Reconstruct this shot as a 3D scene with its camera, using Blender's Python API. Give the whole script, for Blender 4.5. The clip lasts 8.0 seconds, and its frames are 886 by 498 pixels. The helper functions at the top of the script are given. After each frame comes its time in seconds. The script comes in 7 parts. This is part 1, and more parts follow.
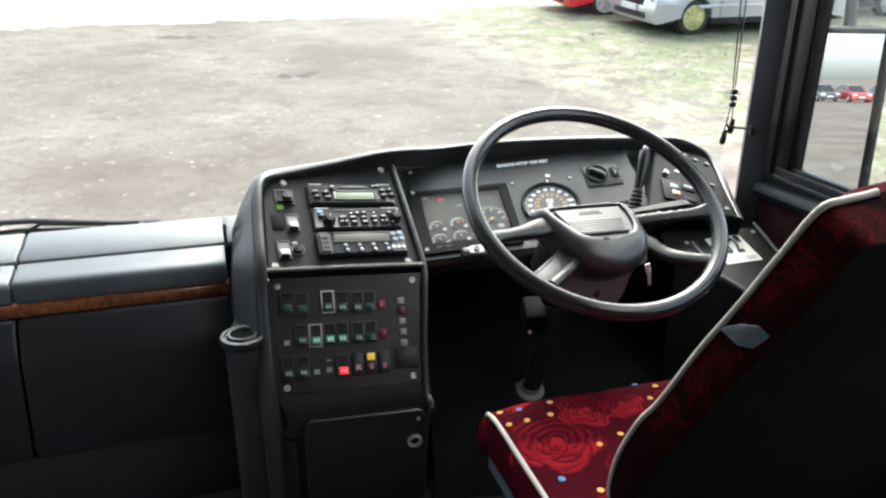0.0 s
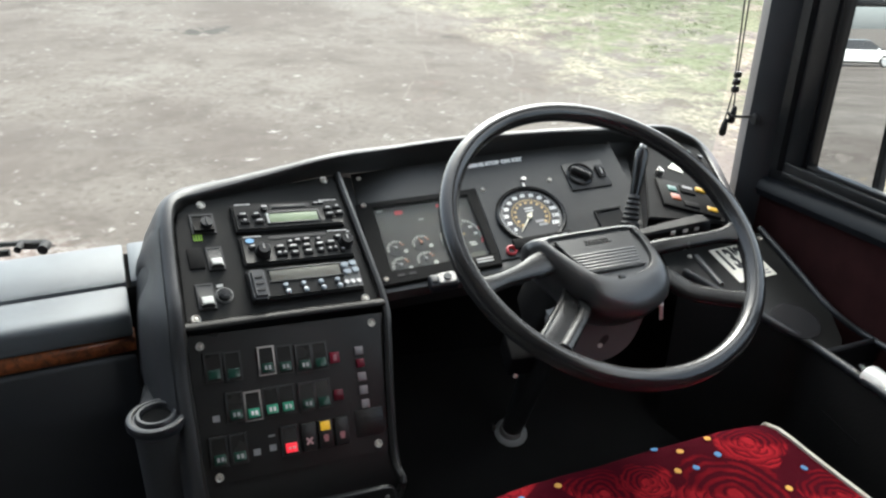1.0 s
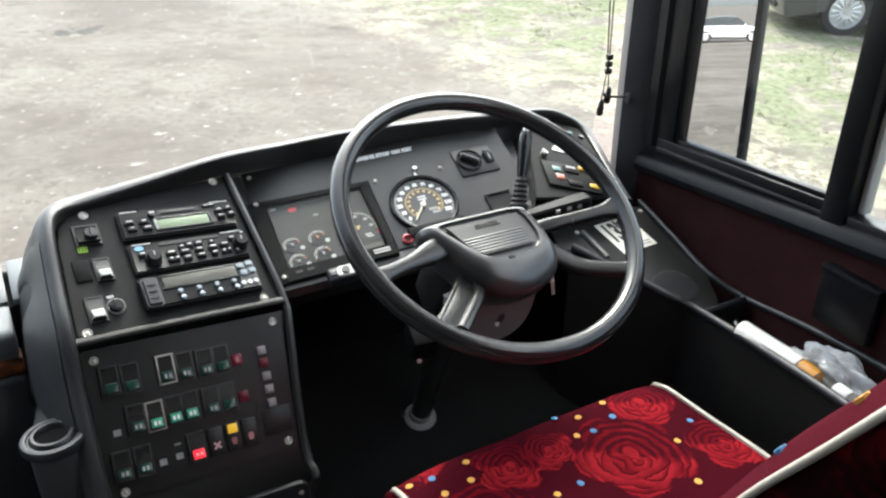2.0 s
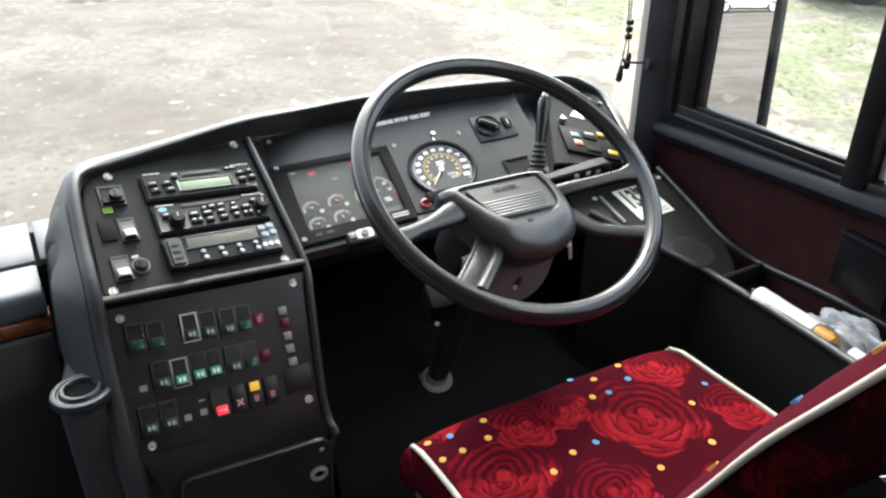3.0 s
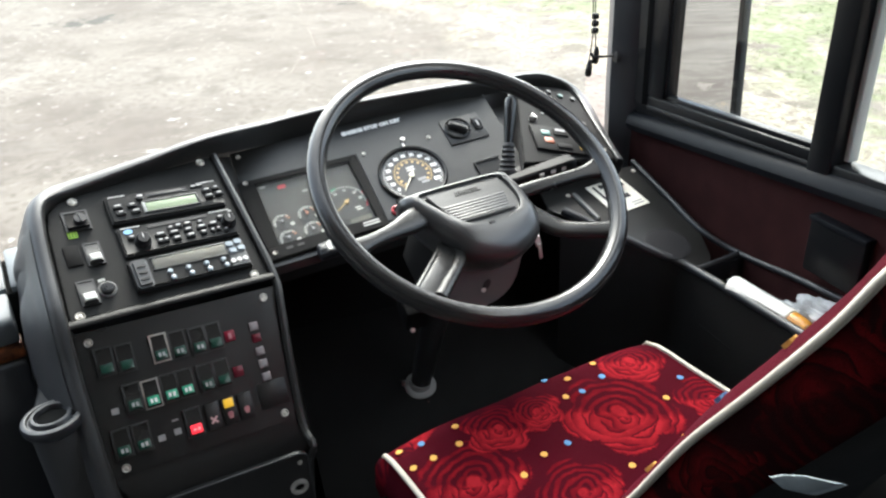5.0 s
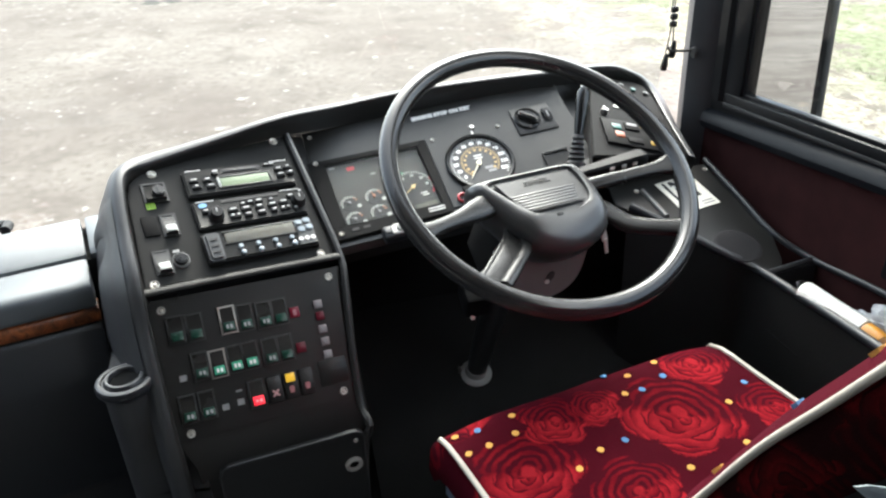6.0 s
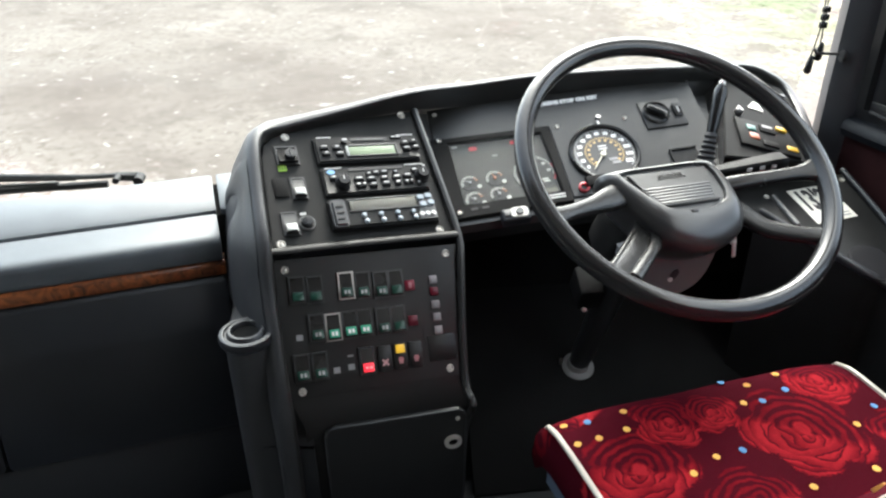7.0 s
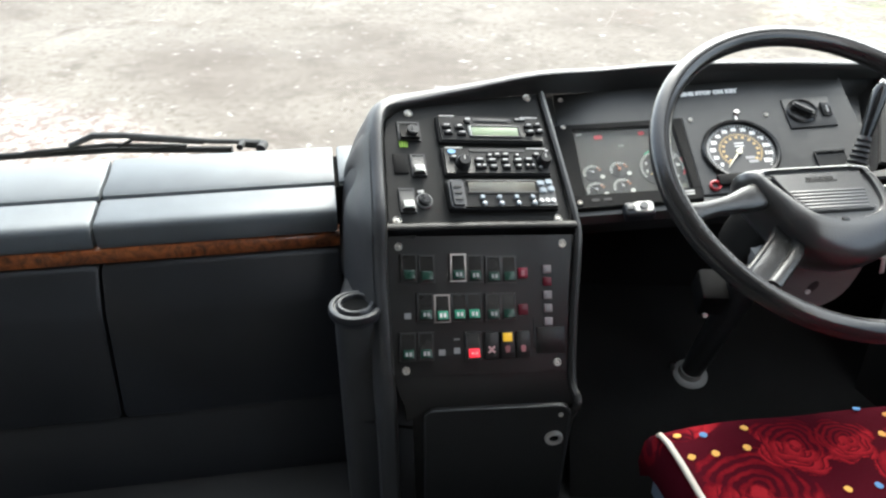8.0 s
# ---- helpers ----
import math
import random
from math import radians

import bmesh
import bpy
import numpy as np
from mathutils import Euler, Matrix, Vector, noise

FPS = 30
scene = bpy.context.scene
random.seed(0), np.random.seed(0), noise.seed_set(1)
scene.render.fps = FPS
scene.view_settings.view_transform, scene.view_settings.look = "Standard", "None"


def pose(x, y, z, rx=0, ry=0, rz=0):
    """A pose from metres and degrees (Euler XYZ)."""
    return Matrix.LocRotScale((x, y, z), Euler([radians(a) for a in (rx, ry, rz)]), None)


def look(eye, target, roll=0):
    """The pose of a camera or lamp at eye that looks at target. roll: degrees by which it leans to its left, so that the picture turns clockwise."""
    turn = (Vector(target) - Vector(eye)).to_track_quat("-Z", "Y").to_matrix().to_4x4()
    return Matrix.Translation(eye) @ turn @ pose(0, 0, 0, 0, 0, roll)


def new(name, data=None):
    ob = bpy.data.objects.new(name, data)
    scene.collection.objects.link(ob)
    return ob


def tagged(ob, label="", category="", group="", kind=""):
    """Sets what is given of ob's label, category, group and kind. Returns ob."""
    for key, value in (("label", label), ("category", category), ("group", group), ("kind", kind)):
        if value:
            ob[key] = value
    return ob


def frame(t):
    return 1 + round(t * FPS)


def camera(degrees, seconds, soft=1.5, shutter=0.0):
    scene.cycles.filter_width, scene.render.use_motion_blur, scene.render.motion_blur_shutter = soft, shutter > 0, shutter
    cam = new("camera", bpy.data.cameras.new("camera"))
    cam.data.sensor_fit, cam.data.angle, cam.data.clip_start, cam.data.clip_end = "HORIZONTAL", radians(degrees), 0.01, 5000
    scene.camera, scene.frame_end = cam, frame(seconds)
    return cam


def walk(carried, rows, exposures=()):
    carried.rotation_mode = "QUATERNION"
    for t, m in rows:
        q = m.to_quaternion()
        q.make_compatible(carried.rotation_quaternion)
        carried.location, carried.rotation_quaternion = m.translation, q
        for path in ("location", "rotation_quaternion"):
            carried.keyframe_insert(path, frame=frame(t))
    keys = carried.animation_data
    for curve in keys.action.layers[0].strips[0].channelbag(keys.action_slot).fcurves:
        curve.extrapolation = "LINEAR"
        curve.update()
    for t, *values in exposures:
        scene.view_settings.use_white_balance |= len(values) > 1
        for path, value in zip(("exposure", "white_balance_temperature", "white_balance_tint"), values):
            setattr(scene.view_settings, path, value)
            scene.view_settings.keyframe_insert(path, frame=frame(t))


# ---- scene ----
cam = camera(61.6, 8.0, 2.3)
PATH = [
    (0.0, (-0.0894, -0.2313, 1.2418), (0.1088, 1.6187, 0.5082), 0.44),
    (0.2, (-0.0973, -0.1341, 1.2444), (0.0507, 1.7245, 0.5206), -0.17),
    (0.5, (-0.0923, 0.0022, 1.2544), (0.1259, 1.8241, 0.4589), -0.82),
    (0.7, (-0.0973, 0.0566, 1.2550), (0.1617, 1.8390, 0.3855), 0.95),
    (1.0, (-0.1202, 0.0903, 1.2525), (0.2760, 1.8585, 0.4061), 1.13),
    (1.2, (-0.1251, 0.0910, 1.2406), (0.2427, 1.8455, 0.3536), -0.45),
    (1.5, (-0.1063, 0.0856, 1.2536), (0.3708, 1.8233, 0.3860), 0.20),
    (1.7, (-0.1057, 0.0742, 1.2565), (0.4665, 1.7945, 0.4120), 0.74),
    (2.0, (-0.1125, 0.0673, 1.2621), (0.5266, 1.7520, 0.3941), 0.41),
    (2.2, (-0.1144, 0.0619, 1.2601), (0.5274, 1.7384, 0.3784), 0.15),
    (3.3, (-0.1283, 0.0538, 1.2536), (0.4585, 1.7175, 0.3113), 0.45),
    (3.5, (-0.1175, 0.0519, 1.2531), (0.4863, 1.7175, 0.3250), 0.15),
    (4.0, (-0.0821, 0.0454, 1.2543), (0.6074, 1.6890, 0.3469), -1.34),
    (4.5, (-0.0625, 0.0366, 1.2597), (0.6096, 1.6997, 0.3752), -2.93),
    (4.7, (-0.0571, 0.0386, 1.2579), (0.5654, 1.7006, 0.3358), -3.13),
    (5.8, (-0.0602, 0.0387, 1.2568), (0.4021, 1.7437, 0.3190), -2.85),
    (6.0, (-0.0736, 0.0398, 1.2575), (0.3455, 1.7485, 0.3062), -2.47),
    (6.5, (-0.1130, 0.0499, 1.2419), (0.2192, 1.7646, 0.2674), -0.84),
    (7.0, (-0.1346, 0.0490, 1.2434), (0.0703, 1.7876, 0.2764), -0.40),
    (7.5, (-0.1455, 0.0493, 1.2359), (-0.0845, 1.7812, 0.2376), -0.70),
    (8.0, (-0.1586, 0.0752, 1.2234), (-0.2189, 1.8097, 0.2296), 0.08),
]
walk(cam, [(t, look(eye, target, roll)) for t, eye, target, roll in PATH],
     [(0.0, 2.85), (0.5, 2.62), (1.0, 2.55), (1.5, 2.9), (2.2, 2.86), (3.3, 3.12), (4.5, 3.1), (6.0, 3.1), (8.0, 3.1)])

# ---------------------------------------------------------------- light
world = bpy.data.worlds.new("sky")
scene.world = world
world.use_nodes = True
wn = world.node_tree
sky = wn.nodes.new("ShaderNodeTexSky")
sky.sky_type, sky.sun_disc = "NISHITA", False
SUN_UP, SUN_TURN = radians(44), radians(16)
sky.sun_elevation, sky.sun_rotation = SUN_UP, SUN_TURN
sky.air_density, sky.dust_density = 0.7, 3.5
wn.nodes["Background"].inputs[1].default_value = 0.15
warm = wn.nodes.new("ShaderNodeVectorMath")
warm.operation = "MULTIPLY"
warm.inputs[1].default_value = (0.985, 1.0, 0.985)
pale = wn.nodes.new("ShaderNodeHueSaturation")
pale.inputs["Saturation"].default_value = 0.55
wn.links.new(sky.outputs[0], pale.inputs["Color"])
wn.links.new(pale.outputs[0], warm.inputs[0])
wn.links.new(warm.outputs[0], wn.nodes["Background"].inputs[0])
sun_data = bpy.data.lights.new("sun", "SUN")
sun_data.energy, sun_data.angle, sun_data.color = 0.5, radians(20), (1.0, 0.97, 0.93)
sun = new("sun", sun_data)
# Area lamp added high in the side window, out of view, to strengthen its skylight.
side_data = bpy.data.lights.new("side_window_fill", "AREA")
side_data.shape, side_data.size, side_data.size_y, side_data.energy, side_data.color = "RECTANGLE", 1.30, 0.30, 0.55, (1.0, 0.99, 0.95)
side_light = new("side_window_fill", side_data)
side_light.matrix_world = look((0.805, 0.42, 1.56), (0.0, 0.50, 0.70))
SUN_DIR = Vector((math.sin(SUN_TURN) * math.cos(SUN_UP), math.cos(SUN_TURN) * math.cos(SUN_UP), math.sin(SUN_UP)))
sun.matrix_world = look(SUN_DIR * 30, (0, 0, 0))


# ---------------------------------------------------------------- materials
def material(name, colour, rough=0.5, metal=0.0, dark=0.75, grain=0.0, grain_size=900.0, patch=6.0, coat=0.0, spec=0.5, streak=None):
    """A surface with two scales of variation: broad patches of wear and fine grain with relief."""
    m = bpy.data.materials.new(name)
    m.use_nodes = True
    n, l = m.node_tree.nodes, m.node_tree.links
    b = n["Principled BSDF"]
    co = n.new("ShaderNodeTexCoord")
    big, fine = n.new("ShaderNodeTexNoise"), n.new("ShaderNodeTexNoise")
    big.inputs["Scale"].default_value, big.inputs["Detail"].default_value = patch, 5
    fine.inputs["Scale"].default_value, fine.inputs["Detail"].default_value = grain_size, 2
    for t in (big, fine):
        l.new(co.outputs["Object"], t.inputs["Vector"])
    if streak:      # fine lines drawn out along one axis
        draw = n.new("ShaderNodeVectorMath")
        draw.operation = "MULTIPLY"
        draw.inputs[1].default_value = [k / grain_size for k in streak]
        l.new(co.outputs["Object"], draw.inputs[0])
        l.new(draw.outputs[0], fine.inputs["Vector"])
    mix = n.new("ShaderNodeMix")
    mix.data_type = "RGBA"
    mix.inputs[6].default_value = (*[c * dark for c in colour], 1)
    mix.inputs[7].default_value = (*colour, 1)
    ramp = n.new("ShaderNodeMapRange")
    ramp.inputs[1].default_value, ramp.inputs[2].default_value = 0.35, 0.65
    l.new(big.outputs[0], ramp.inputs[0])
    l.new(ramp.outputs[0], mix.inputs[0])
    l.new(mix.outputs[2], b.inputs["Base Color"])
    r = n.new("ShaderNodeMapRange")
    r.inputs[3].default_value, r.inputs[4].default_value = max(rough - 0.08, 0.02), min(rough + 0.08, 1)
    l.new(big.outputs[0], r.inputs[0])
    l.new(r.outputs[0], b.inputs["Roughness"])
    b.inputs["Metallic"].default_value = metal
    b.inputs["Coat Weight"].default_value = coat
    b.inputs["Specular IOR Level"].default_value = spec
    if grain:
        bump = n.new("ShaderNodeBump")
        bump.inputs["Strength"].default_value, bump.inputs["Distance"].default_value = grain, 0.0006
        l.new(fine.outputs[0], bump.inputs["Height"])
        l.new(bump.outputs[0], b.inputs["Normal"])
    return m


def glowing(name, colour, strength, base=(0.02, 0.02, 0.02)):
    m = material(name, base, 0.3)
    b = m.node_tree.nodes["Principled BSDF"]
    b.inputs["Emission Color"].default_value = (*colour, 1)
    b.inputs["Emission Strength"].default_value = strength
    return m


def glass(name, tint=(1, 1, 1), rough=0.0, clean=0.03):
    """A thin pane: clear, with a gloss that grows towards grazing angles."""
    m = bpy.data.materials.new(name)
    m.use_nodes = True
    n, l = m.node_tree.nodes, m.node_tree.links
    n.remove(n["Principled BSDF"])
    out = n["Material Output"]
    tr, gl, mx, lw, pw, ma = (n.new(k) for k in ("ShaderNodeBsdfTransparent", "ShaderNodeBsdfGlossy", "ShaderNodeMixShader", "ShaderNodeLayerWeight", "ShaderNodeMath", "ShaderNodeMath"))
    tr.inputs[0].default_value = (*tint, 1)
    gl.inputs["Roughness"].default_value = rough
    pw.operation, ma.operation = "POWER", "MULTIPLY_ADD"
    pw.inputs[1].default_value = 5
    ma.inputs[1].default_value, ma.inputs[2].default_value = 0.6, clean
    l.new(lw.outputs["Facing"], pw.inputs[0])
    l.new(pw.outputs[0], ma.inputs[0])
    l.new(ma.outputs[0], mx.inputs[0])
    l.new(tr.outputs[0], mx.inputs[1])
    l.new(gl.outputs[0], mx.inputs[2])
    l.new(mx.outputs[0], out.inputs[0])
    return m


BLACK = material("black_grained_plastic", (0.0155, 0.0157, 0.0149), 0.40, grain=0.35, grain_size=700)
PANEL = material("black_satin_panel", (0.0145, 0.0150, 0.0142), 0.32, grain=0.2, grain_size=1200, patch=9, spec=0.42)
DIALP = material("black_brushed_dial_panel", (0.0190, 0.0194, 0.0182), 0.34, grain=0.5, grain_size=1200, patch=9, spec=0.42, streak=(12, 700, 700))
RADIOP = material("black_radio_panel", (0.0120, 0.0121, 0.0112), 0.48, grain=0.2, grain_size=1200, patch=9, spec=0.14)
RADIOM = material("charcoal_radio_case", (0.0135, 0.0135, 0.0128), 0.42, grain=0.15, grain_size=900, spec=0.16)
KEYM = material("black_radio_key", (0.016, 0.016, 0.016), 0.38, spec=0.25)
# Pale bars in this colour draw window reflections on the radio keys and cases.
GLINT = material("painted_key_glint", (0.62, 0.62, 0.60), 0.4, dark=0.5, patch=200)
GLOSS = material("glossy_black_plastic", (0.013, 0.0125, 0.0115), 0.26, spec=0.35)
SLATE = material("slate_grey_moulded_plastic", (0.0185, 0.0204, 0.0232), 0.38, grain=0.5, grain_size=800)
# Dashboard lid and lip: skylight on the top is put into this paler slate.
PADM = material("sky_lit_slate_pad", (0.138, 0.154, 0.165), 0.52, grain=0.5, grain_size=800, spec=0.26)
PODM = material("matt_black_switch_plate", (0.0105, 0.0105, 0.0105), 0.6, grain=0.3, spec=0.06)
SHELL = material("grey_moulded_shell", (0.049, 0.0513, 0.0535), 0.46, grain=0.3, grain_size=800, spec=0.42)
SPOKEM = material("worn_spoke_plastic", (0.0145, 0.0145, 0.014), 0.26, grain=0.35, grain_size=500, spec=0.30, patch=12)
STALKM = material("matt_black_stalk", (0.012, 0.012, 0.012), 0.55, grain=0.3, spec=0.10)
SCREWM = material("dull_screw_cup", (0.78, 0.75, 0.68), 0.34, metal=0.35, dark=0.5, patch=220)
RIMM = material("worn_steering_wheel_plastic", (0.014, 0.014, 0.014), 0.19, grain=0.2, grain_size=400, spec=0.5)
HUBM = material("padded_hub_vinyl", (0.032, 0.032, 0.0315), 0.29, grain=0.35, grain_size=500, spec=0.65)
COVERM = material("worn_grey_plastic", (0.115, 0.118, 0.115), 0.5, grain=0.3)
PILLARM = material("grey_pillar_trim", (0.052, 0.057, 0.062), 0.5, grain=0.3, spec=0.35)
TRIM = material("dark_blue_grey_window_trim", (0.0065, 0.0078, 0.0100), 0.46, grain=0.3, spec=0.10)
FRAME = material("black_window_frame", (0.0065, 0.007, 0.0078), 0.34, spec=0.18)
DARK = material("black_ribbed_carpet", (0.016, 0.016, 0.0155), 0.95, grain=0.6, grain_size=250, spec=0.02)
RUBBER = material("black_rubber", (0.015, 0.015, 0.015), 0.6, grain=0.3)
KEY_METAL = material("bright_nickel", (0.72, 0.71, 0.68), 0.4, metal=0.5)
METAL = material("worn_steel", (0.55, 0.53, 0.5), 0.32, metal=1.0)
WHITE = material("off_white_plastic", (0.75, 0.76, 0.74), 0.4)
PIPING = material("cream_vinyl_piping", (0.44, 0.41, 0.35), 0.5, grain=0.3)
PAPER = material("cream_paper_card", (0.86, 0.84, 0.74), 0.8)
INK = material("black_ink", (0.015, 0.015, 0.015), 0.6)
LEGEND = material("white_print", (0.78, 0.78, 0.76), 0.5)
PRINT = material("bright_white_print", (0.88, 0.88, 0.86), 0.6, dark=0.95, spec=0.1)
GREY_INK = material("grey_print", (0.3, 0.3, 0.3), 0.6)
PALE_INK = material("pale_print", (0.55, 0.55, 0.53), 0.55)
PALE_KEY = material("pale_blue_grey_key", (0.40, 0.46, 0.50), 0.25)
AMBER_INK = material("amber_print", (0.65, 0.45, 0.18), 0.5)
RED_INK = material("red_print", (0.6, 0.03, 0.05), 0.5)
PALE_LENS = material("dull_white_switch_lens", (0.40, 0.42, 0.40), 0.5, spec=0.2)
GREEN = material("green_switch_lens", (0.005, 0.040, 0.026), 0.25)
# Lens of the three lit switches: the glow is put into a brighter green.
GREEN_PALE = material("lit_look_green_switch_lens", (0.04, 0.30, 0.18), 0.25)
YELLOW = material("yellow_lens", (0.60, 0.36, 0.04), 0.35)
YELLOW_LIT = glowing("lit_yellow_lens", (1.0, 0.60, 0.05), 0.07, (0.55, 0.32, 0.03))
RED = material("red_lens", (0.13, 0.008, 0.020), 0.3)
ORANGE = material("orange_switch_lens", (0.32, 0.085, 0.035), 0.35)
TEAL = material("teal_switch_lens", (0.010, 0.095, 0.078), 0.35)
RED_LIT = glowing("lit_red_lens", (1.0, 0.03, 0.05), 0.17, (0.35, 0.02, 0.03))
LCD = material("pale_green_lcd", (0.32, 0.40, 0.25), 0.25)
LCD_GREY = material("grey_lcd", (0.17, 0.165, 0.145), 0.25)
CARPET = material("burgundy_carpet_lining", (0.036, 0.014, 0.014), 0.95, grain=0.8, grain_size=500, patch=20, spec=0.05)
FLOORM = material("dark_grey_rubber_floor", (0.030, 0.030, 0.030), 0.7, spec=0.25, grain=0.5, grain_size=300)
CEILING = material("pale_grey_roof_lining", (0.72, 0.70, 0.67), 0.9, grain=0.2)
LINING = material("grey_cabin_lining", (0.20, 0.197, 0.190), 0.9, grain=0.3, spec=0.02)
BLUEP = material("blue_button", (0.25, 0.5, 0.8), 0.3)
GREY_KEY = material("grey_key", (0.28, 0.25, 0.26), 0.5)
TINTED = glass("tinted_saloon_glass", (0.15, 0.14, 0.12))
DOOR_GLASS = glass("tinted_door_glass", (0.36, 0.35, 0.32))
GLASS = glass("window_glass", (0.93, 0.96, 0.95))
COVER = glass("clear_instrument_cover", (0.9, 0.9, 0.88), 0.03, 0.015)
MIRROR = material("mirror_silver", (0.66, 0.67, 0.67), 0.02, metal=1.0, dark=0.99)
MIRROR.node_tree.nodes["Map Range.001"].inputs[3].default_value = 0.0
MIRROR.node_tree.nodes["Map Range.001"].inputs[4].default_value = 0.01


def wood_material():
    m = material("burr_walnut_veneer", (0.30, 0.09, 0.03), 0.3, coat=0.5)
    n, l = m.node_tree.nodes, m.node_tree.links
    b, co = n["Principled BSDF"], n["Texture Coordinate"]
    a = n.new("ShaderNodeTexNoise")
    a.inputs["Scale"].default_value, a.inputs["Detail"].default_value, a.inputs["Distortion"].default_value = 45, 8, 1.8
    ramp = n.new("ShaderNodeValToRGB")
    ramp.color_ramp.elements[0].color, ramp.color_ramp.elements[0].position = (0.05, 0.014, 0.006, 1), 0.3
    ramp.color_ramp.elements[1].color, ramp.color_ramp.elements[1].position = (0.42, 0.13, 0.04, 1), 0.75
    l.new(co.outputs["Object"], a.inputs["Vector"])
    l.new(a.outputs[0], ramp.inputs[0])
    l.new(ramp.outputs[0], b.inputs["Base Color"])
    return m


WOOD = wood_material()


def moquette_material(name, roses, ground=(0.037, 0.0017, 0.0054), deep=(0.082, 0.0022, 0.006), light=(0.215, 0.010, 0.015)):
    """Maroon seat cloth woven with red roses. Each (along, ahead, up, radius, way) in the seat's own axes: scalloped rings of petals,
    fine and dark on one side of the heart, broad and bright on the other, towards way degrees."""
    m = material(name, (0.1, 0.004, 0.014), 0.95, grain=0.9, grain_size=1400)
    n, l = m.node_tree.nodes, m.node_tree.links
    b, co = n["Principled BSDF"], n["Texture Coordinate"]

    def op(kind, a, c=None, d=None):
        x = n.new("ShaderNodeMath")
        x.operation = kind
        for k, v in enumerate((a, c, d)):
            if v is None:
                continue
            if isinstance(v, (int, float)):
                x.inputs[k].default_value = v
            else:
                l.new(v, x.inputs[k])
        return x.outputs[0]

    def ramp(v, lo, hi, a=0.0, c=1.0):
        x = n.new("ShaderNodeMapRange")
        x.inputs[1].default_value, x.inputs[2].default_value, x.inputs[3].default_value, x.inputs[4].default_value = lo, hi, a, c
        l.new(v, x.inputs[0])
        return x.outputs[0]

    def noisy(scale, detail=3):
        t = n.new("ShaderNodeTexNoise")
        t.inputs["Scale"].default_value, t.inputs["Detail"].default_value = scale, detail
        l.new(co.outputs["Object"], t.inputs["Vector"])
        return t

    warp = noisy(38, 2)
    bent = n.new("ShaderNodeVectorMath")
    bent.operation = "MULTIPLY_ADD"
    bent.inputs[1].default_value = (0.016, 0.016, 0.016)
    l.new(warp.outputs["Color"], bent.inputs[0])
    l.new(co.outputs["Object"], bent.inputs[2])
    speck = noisy(420, 2).outputs[0]
    tone = None
    for k, (x, y, z, size, way) in enumerate(roses):
        c = SEAT.to_3x3() @ Vector((x, y, 0)) + Vector((SEAT.translation.x, SEAT.translation.y, z)) - Vector((0.34, 0.60, 0.21)) + Vector((0.008, 0.008, 0.008))
        d = n.new("ShaderNodeVectorMath")
        d.operation = "SUBTRACT"
        l.new(bent.outputs[0], d.inputs[0])
        d.inputs[1].default_value = c
        s = n.new("ShaderNodeSeparateXYZ")
        l.new(d.outputs[0], s.inputs[0])
        ln = n.new("ShaderNodeVectorMath")
        ln.operation = "LENGTH"
        l.new(d.outputs[0], ln.inputs[0])
        r = op("DIVIDE", ln.outputs["Value"], size * 0.90)
        ang = op("ARCTAN2", op("ADD", s.outputs["Y"], op("MULTIPLY", s.outputs["Z"], 0.8)), s.outputs["X"])
        facing = op("COSINE", op("ADD", ang, -radians(way)))
        # broad petals: three scalloped crescents, each ring turned against the last
        ring = op("FLOOR", op("MULTIPLY", r, 4.2))
        lobe = op("ABSOLUTE", op("SINE", op("MULTIPLY_ADD", ang, 1.5, op("MULTIPLY", ring, 1.1 + 0.3 * (k % 3)))))
        broad = op("FRACT", op("MULTIPLY_ADD", lobe, -0.85, op("MULTIPLY_ADD", facing, -0.5, op("MULTIPLY", r, 4.2))))
        broad = op("MULTIPLY", ramp(broad, 0.06, 0.16), ramp(broad, 0.30, 1.0, 1.0, 0.50))
        # fine petals: many thin lines, gently lobed
        fine = op("SINE", op("MULTIPLY_ADD", op("SINE", op("MULTIPLY_ADD", ang, 2.0, 0.9 * k)), 1.3, op("MULTIPLY_ADD", op("SINE", op("MULTIPLY_ADD", ang, 3.0, 2.0)), 0.8, op("MULTIPLY", r, 30.0))))
        fine = op("MULTIPLY", ramp(fine, -0.6, 0.5), 0.50)
        side = ramp(op("MULTIPLY_ADD", r, 0.35, facing), 0.15, 0.45)
        flower = op("ADD", op("MULTIPLY", broad, side), op("MULTIPLY", fine, op("SUBTRACT", 1.0, side)))
        flower = op("MAXIMUM", flower, ramp(r, 0.20, 0.13))
        # ragged outline
        reach = op("MULTIPLY_ADD", op("ABSOLUTE", op("SINE", op("MULTIPLY_ADD", ang, 2.5, 1.7 * k))), -0.30, op("MULTIPLY_ADD", op("SUBTRACT", speck, 0.5), 0.25, r))
        flower = op("MULTIPLY", flower, ramp(reach, 0.90, 0.84))
        tone = flower if tone is None else op("MAXIMUM", tone, flower)
    tone = op("MULTIPLY", tone, ramp(speck, 0.25, 0.50, 0.72, 1.0))
    tone = op("MULTIPLY", tone, ramp(noisy(26, 3).outputs[0], 0.35, 0.65, 0.65, 1.0))
    cr = n.new("ShaderNodeValToRGB")
    cr.color_ramp.elements[0].color, cr.color_ramp.elements[0].position = (*ground, 1), 0.06
    cr.color_ramp.elements[1].color, cr.color_ramp.elements[1].position = (*light, 1), 0.85
    e = cr.color_ramp.elements.new(0.35)
    e.color = (*deep, 1)
    l.new(tone, cr.inputs[0])
